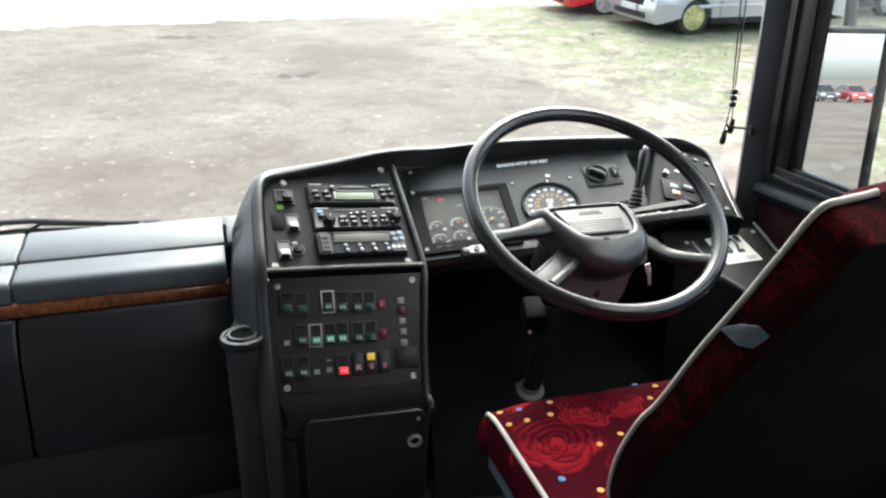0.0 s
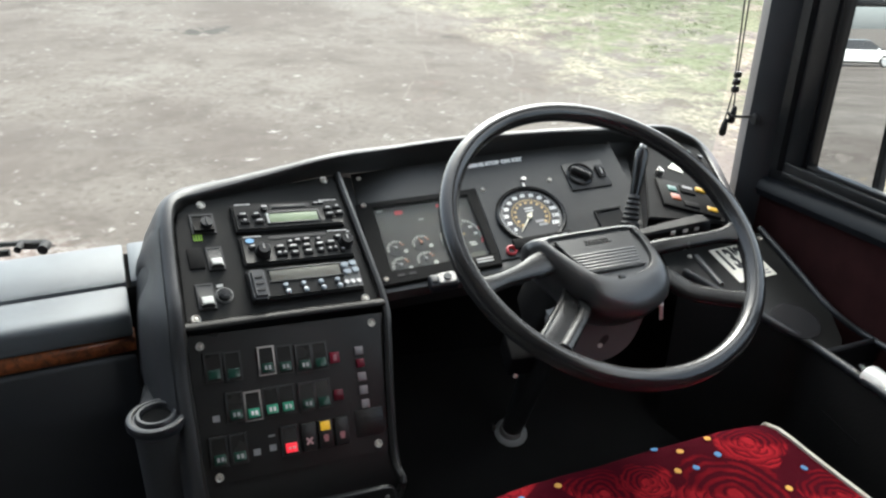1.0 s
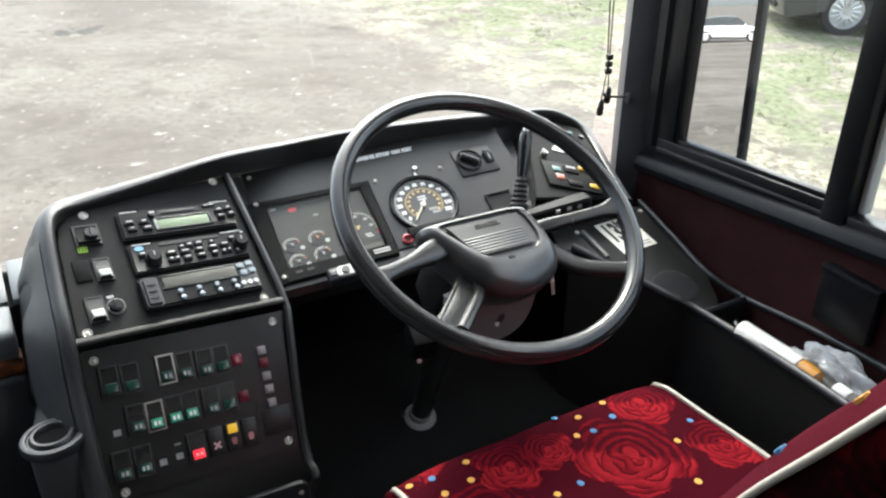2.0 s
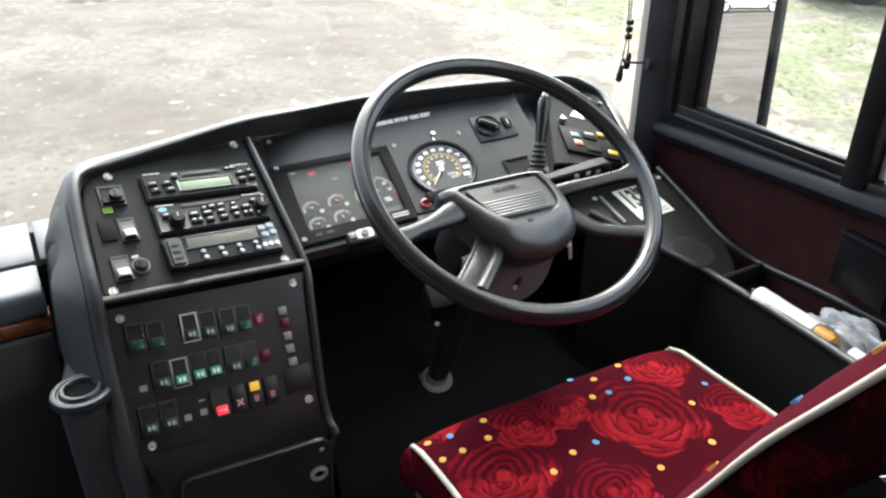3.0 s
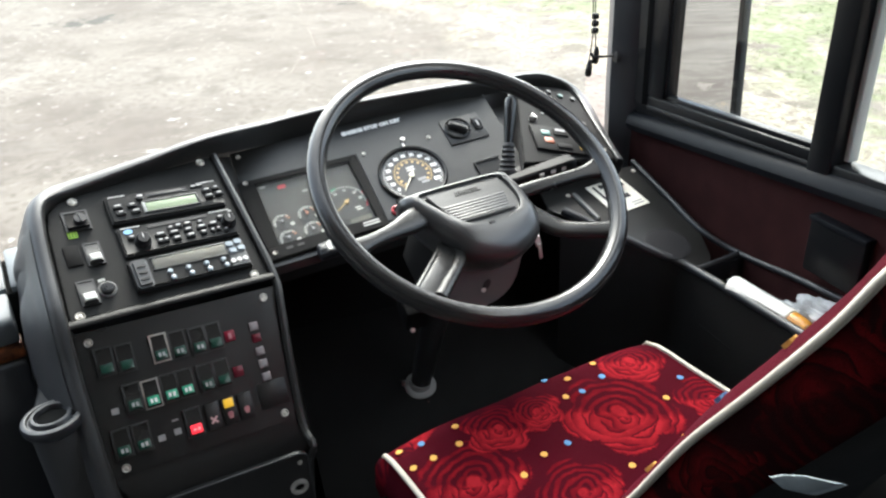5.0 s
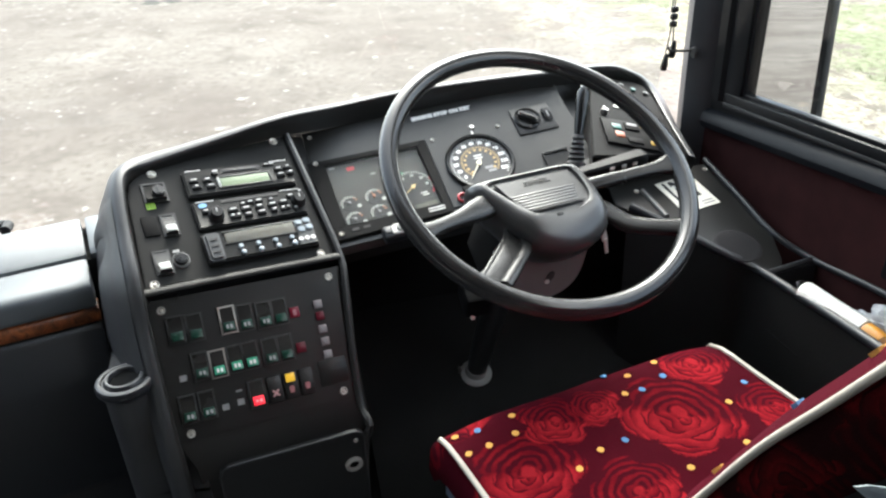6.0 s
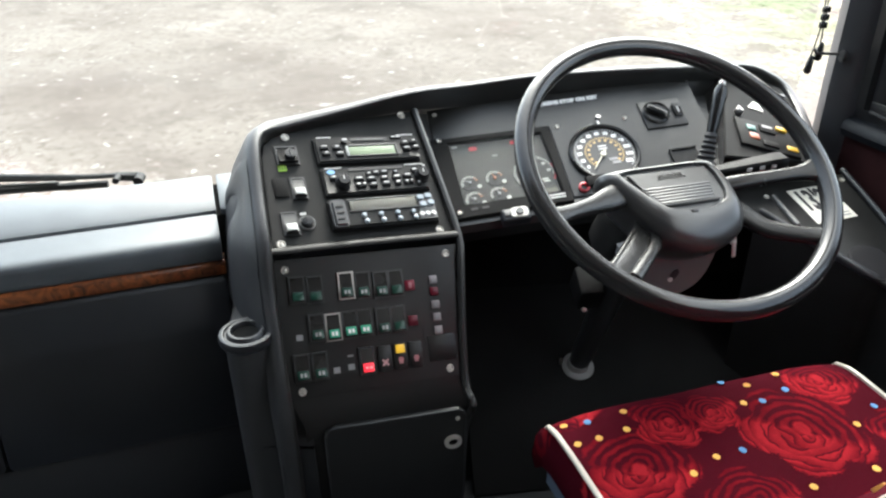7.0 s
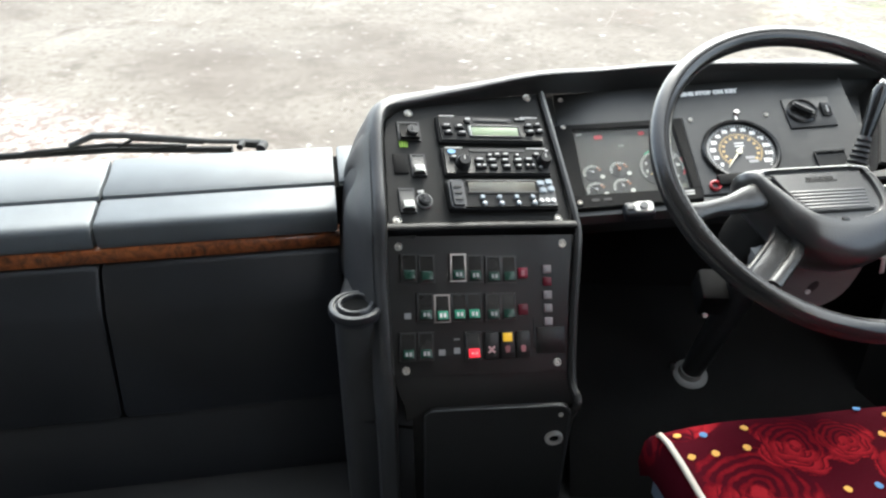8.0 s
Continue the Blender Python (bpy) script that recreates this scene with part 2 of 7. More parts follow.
    l.new(cr.outputs[0], b.inputs["Base Color"])
    b.inputs["Sheen Weight"].default_value = 0.0
    b.inputs["Sheen Tint"].default_value = (1, 0.3, 0.3, 1)
    b.inputs["Specular IOR Level"].default_value = 0.03
    return m


# ---------------------------------------------------------------- mesh helpers
ORIGIN = {}


def thing(name, base, label, category, group="", kind=""):
    ob = new(name)
    ob.empty_display_size = 0.05
    ob.location = base
    ORIGIN[ob.name] = Vector(base)
    return tagged(ob, label, category, group, kind)


def solid(name, bm, mat, label="", category="", group="", kind="structure", smooth=False):
    """A top-level mesh."""
    me = bpy.data.meshes.new(name)
    bm.to_mesh(me)
    bm.free()
    me.materials.append(mat)
    if smooth:
        soften(me)
    return tagged(new(name, me), label, category, group, kind)


def soften(me, angle=40):
    me.polygons.foreach_set("use_smooth", [True] * len(me.polygons))
    me.set_sharp_from_angle(angle=radians(angle))


def part(name, bm, mat, parent, label=""):
    """One mesh under a thing or a part; the bmesh is in world coordinates."""
    o = ORIGIN[parent.name]
    bmesh.ops.translate(bm, verts=bm.verts, vec=-o)
    me = bpy.data.meshes.new(name)
    bm.to_mesh(me)
    bm.free()
    me.materials.append(mat)
    soften(me)
    ob = new(name, me)
    ob.parent = parent
    ORIGIN[ob.name] = o
    return tagged(ob, label)


ID = Matrix.Identity(4)


def box(sx, sy, sz, m=ID, bevel=0.0, seg=2):
    """A box centred on its pose."""
    bm = bmesh.new()
    bmesh.ops.create_cube(bm, size=1, matrix=Matrix.Diagonal((sx, sy, sz, 1)))
    if bevel:
        bmesh.ops.bevel(bm, geom=bm.edges[:], offset=bevel, segments=seg, profile=0.5, affect="EDGES", clamp_overlap=True)
    bm.transform(m)
    return bm


def span(a, b, bevel=0.0, m=ID):
    """A box between two corners."""
    a, b = Vector(a), Vector(b)
    return box(*[abs(v) for v in b - a], m @ Matrix.Translation((a + b) / 2), bevel)


def rod(r, h, m=ID, seg=24, bevel=0.0, top=None):
    """A cylinder or cone along z from the pose's origin."""
    bm = bmesh.new()
    bmesh.ops.create_cone(bm, cap_ends=True, segments=seg, radius1=r, radius2=r if top is None else top, depth=h, matrix=Matrix.Translation((0, 0, h / 2)))
    if bevel:
        rim = [e for e in bm.edges if abs(e.verts[0].co.z - e.verts[1].co.z) < 1e-6]
        bmesh.ops.bevel(bm, geom=rim, offset=bevel, segments=2, affect="EDGES", clamp_overlap=True)
    bm.transform(m)
    return bm


def lathe(profile, m=ID, seg=32):
    """Turns a profile of (radius, height) round z."""
    bm = bmesh.new()
    rows = [[bm.verts.new((r * math.cos(2 * math.pi * k / seg), r * math.sin(2 * math.pi * k / seg), h)) for k in range(seg)] for r, h in profile]
    for a, b in zip(rows, rows[1:]):
        for k in range(seg):
            bm.faces.new((a[k], a[(k + 1) % seg], b[(k + 1) % seg], b[k]))
    for row, flip in ((rows[0], True), (rows[-1], False)):
        bm.faces.new(row[::-1] if flip else row)
    bmesh.ops.remove_doubles(bm, verts=bm.verts, dist=1e-6)
    bm.transform(m)
    return bm


def sweep(points, r, seg=10, closed=False, flat=1.0, up=(0, 0, 1)):
    """A tube along points; r may be a list. flat squeezes it along the up direction."""
    pts = [Vector(p) for p in points]
    radii = r if isinstance(r, (list, tuple)) else [r] * len(pts)
    bm, rows, n = bmesh.new(), [], len(pts)
    for i, p in enumerate(pts):
        a, b = pts[(i - 1) % n] if closed or i else p, pts[(i + 1) % n] if closed or i < n - 1 else p
        d = (b - a).normalized()
        side = d.cross(Vector(up))
        side = side.normalized() if side.length > 1e-4 else d.orthogonal().normalized()
        top = side.cross(d).normalized()
        rows.append([bm.verts.new(p + radii[i] * (math.cos(2 * math.pi * k / seg) * side + flat * math.sin(2 * math.pi * k / seg) * top)) for k in range(seg)])
    pairs = list(zip(rows, rows[1:])) + ([(rows[-1], rows[0])] if closed else [])
    for a, b in pairs:
        for k in range(seg):
            bm.faces.new((a[k], b[k], b[(k + 1) % seg], a[(k + 1) % seg]))
    if not closed:
        bm.faces.new(rows[0])
        bm.faces.new(rows[-1][::-1])
    bmesh.ops.recalc_face_normals(bm, faces=bm.faces)
    return bm


def curve_through(points, steps=8, closed=False):
    """A smooth line through points (Catmull-Rom)."""
    p = [Vector(q) for q in points]
    n, out = len(p), []
    for i in range(n if closed else n - 1):
        a, b, c, d = (p[(i + k) % n] if closed else p[min(max(i + k, 0), n - 1)] for k in (-1, 0, 1, 2))
        for s in range(steps):
            t = s / steps
            out.append(0.5 * (2 * b + (c - a) * t + (2 * a - 5 * b + 4 * c - d) * t * t + (3 * b - a - 3 * c + d) * t ** 3))
    return out if closed else out + [p[-1]]


def loft(rows, thick=0.0, closed=False, bevel=0.0):
    """A sheet through rows of points, with a thickness."""
    bm = bmesh.new()
    grid = [[bm.verts.new(p) for p in row] for row in rows]
    for a, b in zip(grid, grid[1:]):
        n = len(a)
        for k in range(n if closed else n - 1):
            bm.faces.new((a[k], a[(k + 1) % n], b[(k + 1) % n], b[k]))
    if thick:
        bmesh.ops.recalc_face_normals(bm, faces=bm.faces)
        bmesh.ops.solidify(bm, geom=bm.faces[:], thickness=thick)
    bmesh.ops.recalc_face_normals(bm, faces=bm.faces)
    return bm


def prism(outline, depth, m=ID, bevel=0.0, seg=2):
    """A flat outline (x, y) raised from z = 0 to depth."""
    bm = bmesh.new()
    low = [bm.verts.new((x, y, 0)) for x, y in outline]
    high = [bm.verts.new((x, y, depth)) for x, y in outline]
    bm.faces.new(low[::-1])
    top = bm.faces.new(high)
    n = len(low)
    for k in range(n):
        bm.faces.new((low[k], low[(k + 1) % n], high[(k + 1) % n], high[k]))
    bmesh.ops.recalc_face_normals(bm, faces=bm.faces)
    if bevel:
        bmesh.ops.bevel(bm, geom=list(top.edges), offset=bevel, segments=seg, affect="EDGES", clamp_overlap=True)
    bm.transform(m)
    return bm


def rounded(w, h, r, n=5):
    """The outline of a rectangle w by h round the origin, with rounded corners."""
    out = []
    for cx, cy, a in ((w / 2 - r, h / 2 - r, 0), (-w / 2 + r, h / 2 - r, 90), (-w / 2 + r, -h / 2 + r, 180), (w / 2 - r, -h / 2 + r, 270)):
        out += [(cx + r * math.cos(radians(a + 90 * k / n)), cy + r * math.sin(radians(a + 90 * k / n))) for k in range(n + 1)]
    return out


def joined(*parts):
    out = bmesh.new()
    for bm in parts:
        me = bpy.data.meshes.new("piece")
        bm.to_mesh(me)
        bm.free()
        out.from_mesh(me)
        bpy.data.meshes.remove(me)
    return out


def plane_frame(o, u, v):
    """A pose whose x and y run along u and v from o."""
    u, v = Vector(u).normalized(), Vector(v)
    v = (v - u * u.dot(v)).normalized()
    w = u.cross(v)
    m = Matrix((u, v, w)).transposed().to_4x4()
    m.translation = Vector(o)
    return m


def at(m, x, y, z=0.0, turn=0.0):
    return m @ pose(x, y, z, 0, 0, turn)


def letters(text, size, m, depth=0.0004, spacing=1.0, bold=0.0):
    """Raised writing, centred on the pose, as a bmesh."""
    c = bpy.data.curves.new("text", "FONT")
    c.body, c.size, c.extrude, c.align_x, c.align_y = text, size, depth, "CENTER", "CENTER"
    c.space_character, c.resolution_u, c.offset = spacing, 2, bold
    ob = bpy.data.objects.new("text", c)
    me = bpy.data.meshes.new_from_object(ob)
    bm = bmesh.new()
    bm.from_mesh(me)
    bm.transform(m)
    for d, store in ((ob, bpy.data.objects), (c, bpy.data.curves), (me, bpy.data.meshes)):
        store.remove(d)
    return bm


# ---------------------------------------------------------------- panel frames
RADIO = plane_frame((-0.261, 1.053, 0.710), (0.953, 0.280, -0.112), (-0.170, 0.806, 0.568))
SWITCH = plane_frame((-0.262, 1.038, 0.674), (0.975, 0.208, -0.082), (-0.043, 0.536, 0.843))
DIALS = plane_frame((0.022, 1.188, 0.669), (0.9955, 0.0602, 0.0723), (-0.0885, 0.867, 0.4905))
POD = plane_frame((0.734, 1.216, 0.718), (0.952, -0.173, -0.254), (0.235, 0.942, 0.241))
SEAT = plane_frame((0.112, 0.823, 0.0), (0.9817, 0.1903, 0), (-0.1903, 0.9817, 0))
FLOOR = 0.21

CLOTH = moquette_material("red_rose_moquette", [(0.290, -0.148, 0.555, 0.082, -120), (0.130, -0.078, 0.555, 0.052, -110), (0.195, -0.080, 0.555, 0.040, -60), (0.047, -0.140, 0.555, 0.072, -100), (0.150, -0.235, 0.555, 0.058, -80),
                                                (0.385, -0.066, 0.555, 0.056, -110), (0.425, -0.195, 0.555, 0.055, -100), (0.30, -0.33, 0.555, 0.070, -90), (0.06, -0.33, 0.555, 0.07, -60), (0.02, -0.01, 0.50, 0.06, 0)])
BACK_CLOTH = moquette_material("red_rose_back_moquette", [(0.16, -0.40, 0.80, 0.070, 60), (0.16, -0.50, 0.97, 0.07, 60),
                                                          (0.28, -0.36, 0.72, 0.07, 60), (0.27, -0.46, 0.90, 0.07, 60), (0.38, -0.42, 0.84, 0.07, 60), (0.36, -0.53, 1.02, 0.065, 60)])
# Same rose cloth for the backrest's sides, their shade put into darker colours.
SIDE_CLOTH = moquette_material("shaded_side_moquette", [(0.0, -0.47, 0.80, 0.050, 60), (0.01, -0.52, 0.89, 0.045, 120), (0.02, -0.57, 0.985, 0.055, 60), (0.0, -0.42, 0.71, 0.045, 60), (0.02, -0.60, 1.06, 0.04, 20), (0.01, -0.40, 0.62, 0.04, 60)], (0.006, 0.0007, 0.0009), (0.012, 0.0007, 0.0010), (0.042, 0.0012, 0.0018))
DOT_YELLOW = material("yellow_woven_spot", (0.58, 0.30, 0.06), 0.95)
DOT_BLUE = material("blue_woven_spot", (0.07, 0.20, 0.38), 0.95)

# ---------------------------------------------------------------- the ground outside
def ground_height(x, y):
    return -0.95 + (0.07 if y > 0 else -0.010) * y


def ground_material():
    m = material("trodden_earth_and_gravel", (0.20, 0.165, 0.14), 0.95, grain=0.6, grain_size=60)
    n, l = m.node_tree.nodes, m.node_tree.links
    b, co = n["Principled BSDF"], n["Texture Coordinate"]

    def noisy(scale, detail, lo, hi, rough=0.6):
        t, r = n.new("ShaderNodeTexNoise"), n.new("ShaderNodeMapRange")
        t.inputs["Scale"].default_value, t.inputs["Detail"].default_value, t.inputs["Roughness"].default_value = scale, detail, rough
        r.inputs[1].default_value, r.inputs[2].default_value = lo, hi
        l.new(co.outputs["Object"], t.inputs["Vector"])
        l.new(t.outputs[0], r.inputs[0])
        return r.outputs[0]

    def blend(a, c, f):
        x = n.new("ShaderNodeMix")
        x.data_type = "RGBA"
        for k, v in ((6, a), (7, c)):
            if isinstance(v, tuple):
                x.inputs[k].default_value = (*v, 1)
            else:
                l.new(v, x.inputs[k])
        l.new(f, x.inputs[0])
        return x.outputs[2]

    earth = blend((0.104, 0.0865, 0.0735), (0.186, 0.166, 0.143), noisy(0.5, 8, 0.36, 0.66))
    earth = blend(earth, (0.086, 0.071, 0.060), noisy(2.2, 8, 0.52, 0.74, 0.65))
    earth = blend(earth, (0.102, 0.085, 0.073), noisy(19, 7, 0.50, 0.66, 0.68))
    earth = blend(earth, (0.30, 0.275, 0.248), noisy(9, 7, 0.60, 0.70, 0.70))
    straw = blend((0.125, 0.108, 0.078), (0.35, 0.32, 0.245), noisy(16, 9, 0.40, 0.60, 0.75))
    grass = blend((0.080, 0.092, 0.048), (0.192, 0.202, 0.122), noisy(13, 9, 0.36, 0.62, 0.75))
    sep = n.new("ShaderNodeSeparateXYZ")
    l.new(co.outputs["Object"], sep.inputs[0])
    # grass lies to the right of a line that runs away from the coach
    side = n.new("ShaderNodeMath")
    side.operation = "MULTIPLY_ADD"
    side.inputs[1].default_value = 0.275
    l.new(sep.outputs["Y"], side.inputs[0])
    l.new(sep.outputs["X"], side.inputs[2])
    wob = n.new("ShaderNodeMath")
    wob.operation = "MULTIPLY_ADD"
    wob.inputs[1].default_value = 3.0
    nz = noisy(0.45, 6, 0.0, 1.0, 0.65)
    l.new(nz, wob.inputs[0])
    l.new(side.outputs[0], wob.inputs[2])

    def past(lo, hi):
        r = n.new("ShaderNodeMapRange")
        r.inputs[1].default_value, r.inputs[2].default_value = lo, hi
        l.new(wob.outputs[0], r.inputs[0])
        return r.outputs[0]

    def times(a, c):
        t = n.new("ShaderNodeMath")
        t.operation = "MULTIPLY"
        l.new(a, t.inputs[0])
        l.new(c, t.inputs[1])
        return t.outputs[0]

    ahead = n.new("ShaderNodeMapRange")
    ahead.inputs[1].default_value, ahead.inputs[2].default_value = 0.0, 2.0
    l.new(sep.outputs["Y"], ahead.inputs[0])
    col = blend(earth, straw, times(times(past(6.2, 6.9), ahead.outputs[0]), noisy(2.4, 9, 0.44, 0.54, 0.72)))
    col = blend(col, grass, times(times(past(6.9, 8.0), ahead.outputs[0]), noisy(2.0, 9, 0.45, 0.53, 0.72)))
    # far end of the yard: sky reflected on wet ground, painted as pale colour
    far = n.new("ShaderNodeMath")
    far.operation = "MULTIPLY_ADD"
    far.inputs[1].default_value = -0.30
    l.new(sep.outputs["X"], far.inputs[0])
    l.new(sep.outputs["Y"], far.inputs[2])
    far2 = n.new("ShaderNodeMath")
    far2.operation = "MULTIPLY_ADD"
    far2.inputs[1].default_value = 4.0
    l.new(noisy(0.6, 7, 0.0, 1.0, 0.7), far2.inputs[0])
    l.new(far.outputs[0], far2.inputs[2])
    pale = n.new("ShaderNodeMapRange")
    pale.inputs[1].default_value, pale.inputs[2].default_value = 17.4, 17.9
    l.new(far2.outputs[0], pale.inputs[0])
    col = blend(col, (0.50, 0.49, 0.47), pale.outputs[0])
    near = n.new("ShaderNodeMath")
    near.operation = "MULTIPLY_ADD"
    near.inputs[1].default_value = 0.25
    l.new(sep.outputs["X"], near.inputs[0])
    l.new(sep.outputs["Y"], near.inputs[2])
    near2 = n.new("ShaderNodeMath")
    near2.operation = "MULTIPLY_ADD"
    near2.inputs[1].default_value = 2.5
    l.new(noisy(0.8, 6, 0.0, 1.0, 0.65), near2.inputs[0])
    l.new(near.outputs[0], near2.inputs[2])
    strip = n.new("ShaderNodeMapRange")
    strip.inputs[1].default_value, strip.inputs[2].default_value = 5.6, 5.1
    l.new(near2.outputs[0], strip.inputs[0])
    gravel = blend((0.155, 0.115, 0.098), (0.36, 0.325, 0.295), noisy(16, 8, 0.42, 0.60, 0.7))
    col = blend(col, gravel, times(times(strip.outputs[0], ahead.outputs[0]), noisy(7, 6, 0.30, 0.5)))
    # damp hollows with their own ragged outline
    for cx, cy, rx, ry in ((-0.93, 10.0, 0.62, 0.26), (2.0, 9.5, 0.24, 0.12), (-3.1, 13.0, 0.7, 0.2)):
        gap, long = n.new("ShaderNodeVectorMath"), n.new("ShaderNodeVectorMath")
        gap.operation, long.operation = "MULTIPLY_ADD", "LENGTH"
        gap.inputs[1].default_value = (1 / rx, 1 / ry, 0)
        gap.inputs[2].default_value = (-cx / rx, -cy / ry, 0)
        l.new(co.outputs["Object"], gap.inputs[0])
        l.new(gap.outputs[0], long.inputs[0])
        rag, edge = n.new("ShaderNodeMath"), n.new("ShaderNodeMapRange")
        rag.operation = "MULTIPLY_ADD"
        rag.inputs[1].default_value = 2.2
        l.new(noisy(5.0, 6, 0.3, 0.7, 0.7), rag.inputs[0])
        l.new(long.outputs["Value"], rag.inputs[2])
        edge.inputs[1].default_value, edge.inputs[2].default_value = 1.75, 1.45
        l.new(rag.outputs[0], edge.inputs[0])
        col = blend(col, (0.062, 0.056, 0.050), edge.outputs[0])
    l.new(col, b.inputs["Base Color"])
    b.inputs["Specular IOR Level"].default_value = 0.15
    return m


GROUND = ground_material()


def build_ground():
    bm = bmesh.new()
    steps = [-3000, -600, -150, -60, *range(-40, 60, 1), 60, 150, 600, 3000]
    rows = []
    for y in steps:
        row = []
        for x in steps:
            z = ground_height(x, min(y, 70))
            if abs(x) < 45 and abs(y) < 65:
                z += 0.10 * (noise.noise((x * 0.21, y * 0.21, 0.3))) + 0.03 * noise.noise((x * 0.9, y * 0.9, 4.0))
            row.append(bm.verts.new((x, y, z)))
        rows.append(row)
    for a, b in zip(rows, rows[1:]):
        for k in range(len(a) - 1):
            bm.faces.new((a[k], a[k + 1], b[k + 1], b[k]))
    return solid("ground", bm, GROUND, "bare brown earth yard with straw and patchy grass", "ground", smooth=True)


build_ground()

# ---------------------------------------------------------------- the coach shell
WX = 0.81      # inner face of the driver's side wall
NEAR = -0.9    # the shell goes on behind the camera
LEFT = -1.66


def build_shell():
    solid("floor", span((LEFT, -3.2, FLOOR - 0.06), (WX, 1.50, FLOOR)), FLOORM, "dark grey rubber cab floor", "floor")
    # Unseen roof, kept pale so that it bounces fill light onto the panels.
    solid("ceiling", span((LEFT - 0.05, -3.2, 2.35), (WX + 0.03, 0.86, 2.42)), CEILING, "unseen pale grey cabin roof lining", "ceiling")
    solid("wall_rear", span((LEFT - 0.05, -3.26, FLOOR - 0.06), (WX + 0.03, -3.2, 2.42)), LINING, "dark rear end of the cab", "wall")
    # side walls with the long saloon windows behind the cab, unseen; tint sets fill
    solid("wall_right", joined(span((WX, -3.2, FLOOR - 0.06), (WX + 0.03, 1.54, 0.60)), span((WX, -3.2, 0.60), (WX + 0.03, 1.37, 0.775)), span((WX, -0.47, 0.775), (WX + 0.03, -0.35, 2.35)), span((WX, -3.2, 0.775), (WX + 0.03, -3.08, 2.35)),
                               span((WX, -3.08, 1.80), (WX + 0.03, -0.47, 2.35)), span((WX, -0.35, 1.735), (WX + 0.03, 1.25, 2.35))), LINING, "dark lined coach side wall", "wall")
    solid("wall_left", joined(span((LEFT - 0.05, -3.2, FLOOR - 0.06), (LEFT, 1.4, 0.85)), span((LEFT - 0.05, 0.12, 0.85), (LEFT, 0.26, 2.35)), span((LEFT - 0.05, -3.2, 0.85), (LEFT, -3.08, 2.35)),
                              span((LEFT - 0.05, -3.08, 1.85), (LEFT, 0.12, 2.35)), span((LEFT - 0.05, 0.26, 1.85), (LEFT, 1.4, 2.35))), LINING, "dark lined coach side wall beside the entrance", "wall")
    for name, x, y0, y1, z0, z1 in (("window_saloon_right", WX + 0.012, -3.08, -0.47, 0.775, 1.80), ("window_saloon_left", LEFT - 0.03, -3.08, 0.12, 0.85, 1.85), ("window_entrance", LEFT - 0.03, 0.26, 1.4, 0.85, 1.85)):
        solid(name, span((x, y0, z0), (x + 0.005, y1, z1)), DOOR_GLASS if y1 > 1 else TINTED, "large clear coach side window", "window").visible_shadow = False
    solid("wall_front", span((LEFT, 1.50, -0.55), (WX + 0.03, 1.55, 0.47)), LINING, "front panel of the coach below the windscreen", "wall")
    # windscreen, leaning back a little, bowed in plan; unseen top raked to admit sky
    rows = []
    for z in (0.46, 1.0, 1.4, 1.6, 1.8, 2.0, 2.2, 2.36):
        rows.append([(x, 1.57 - 0.06 * (z - 0.6) - 0.62 * max(0.0, (z - 1.35) / 1.0) ** 1.5 - 0.10 * ((x + 0.42) / 1.2) ** 2, z) for x in [LEFT + 0.02 + k * (WX - LEFT - 0.06) / 14 for k in range(15)]])
    w = solid("window_front", loft(rows, 0.006), GLASS, "large clear coach windscreen", "windscreen", smooth=True)
    w.visible_shadow = False


build_shell()


def build_pillar():
    """The front post: a rounded upright between the windscreen and the side window."""
    p = thing("pillar", (0.80, 1.36, 0.70), "dark grey rounded windscreen pillar", "pillar", kind="structure")
    rows = []
    for z, dx in ((0.60, 0.006), (0.82, 0.0), (1.1, 0.0), (1.6, -0.01), (2.36, -0.035)):
        pts = [(0.806, 1.43), (0.784, 1.39), (0.768, 1.352), (0.784, 1.328), (0.808, 1.312), (0.835, 1.300), (0.845, 1.302), (0.845, 1.43)]
        rows.append([(x + dx, y + dx * 0.6, z) for x, y in pts])
    part("post", loft(rows, closed=True), PILLARM, p)
    rows = []
    for z in (0.80, 1.3, 2.36):
        rows.append([(0.803, 1.304, z), (0.794, 1.298, z), (0.794, 1.274, z), (0.803, 1.264, z), (0.83, 1.264, z), (0.83, 1.304, z)])
    part("window_channel", loft(rows, closed=True), FRAME, p)


build_pillar()


def slanted(bm):
    """The waist line of the coach sinks a little towards the front."""
    for v in bm.verts:
        v.co.z += 0.058 * (1.20 - v.co.y)
    return bm


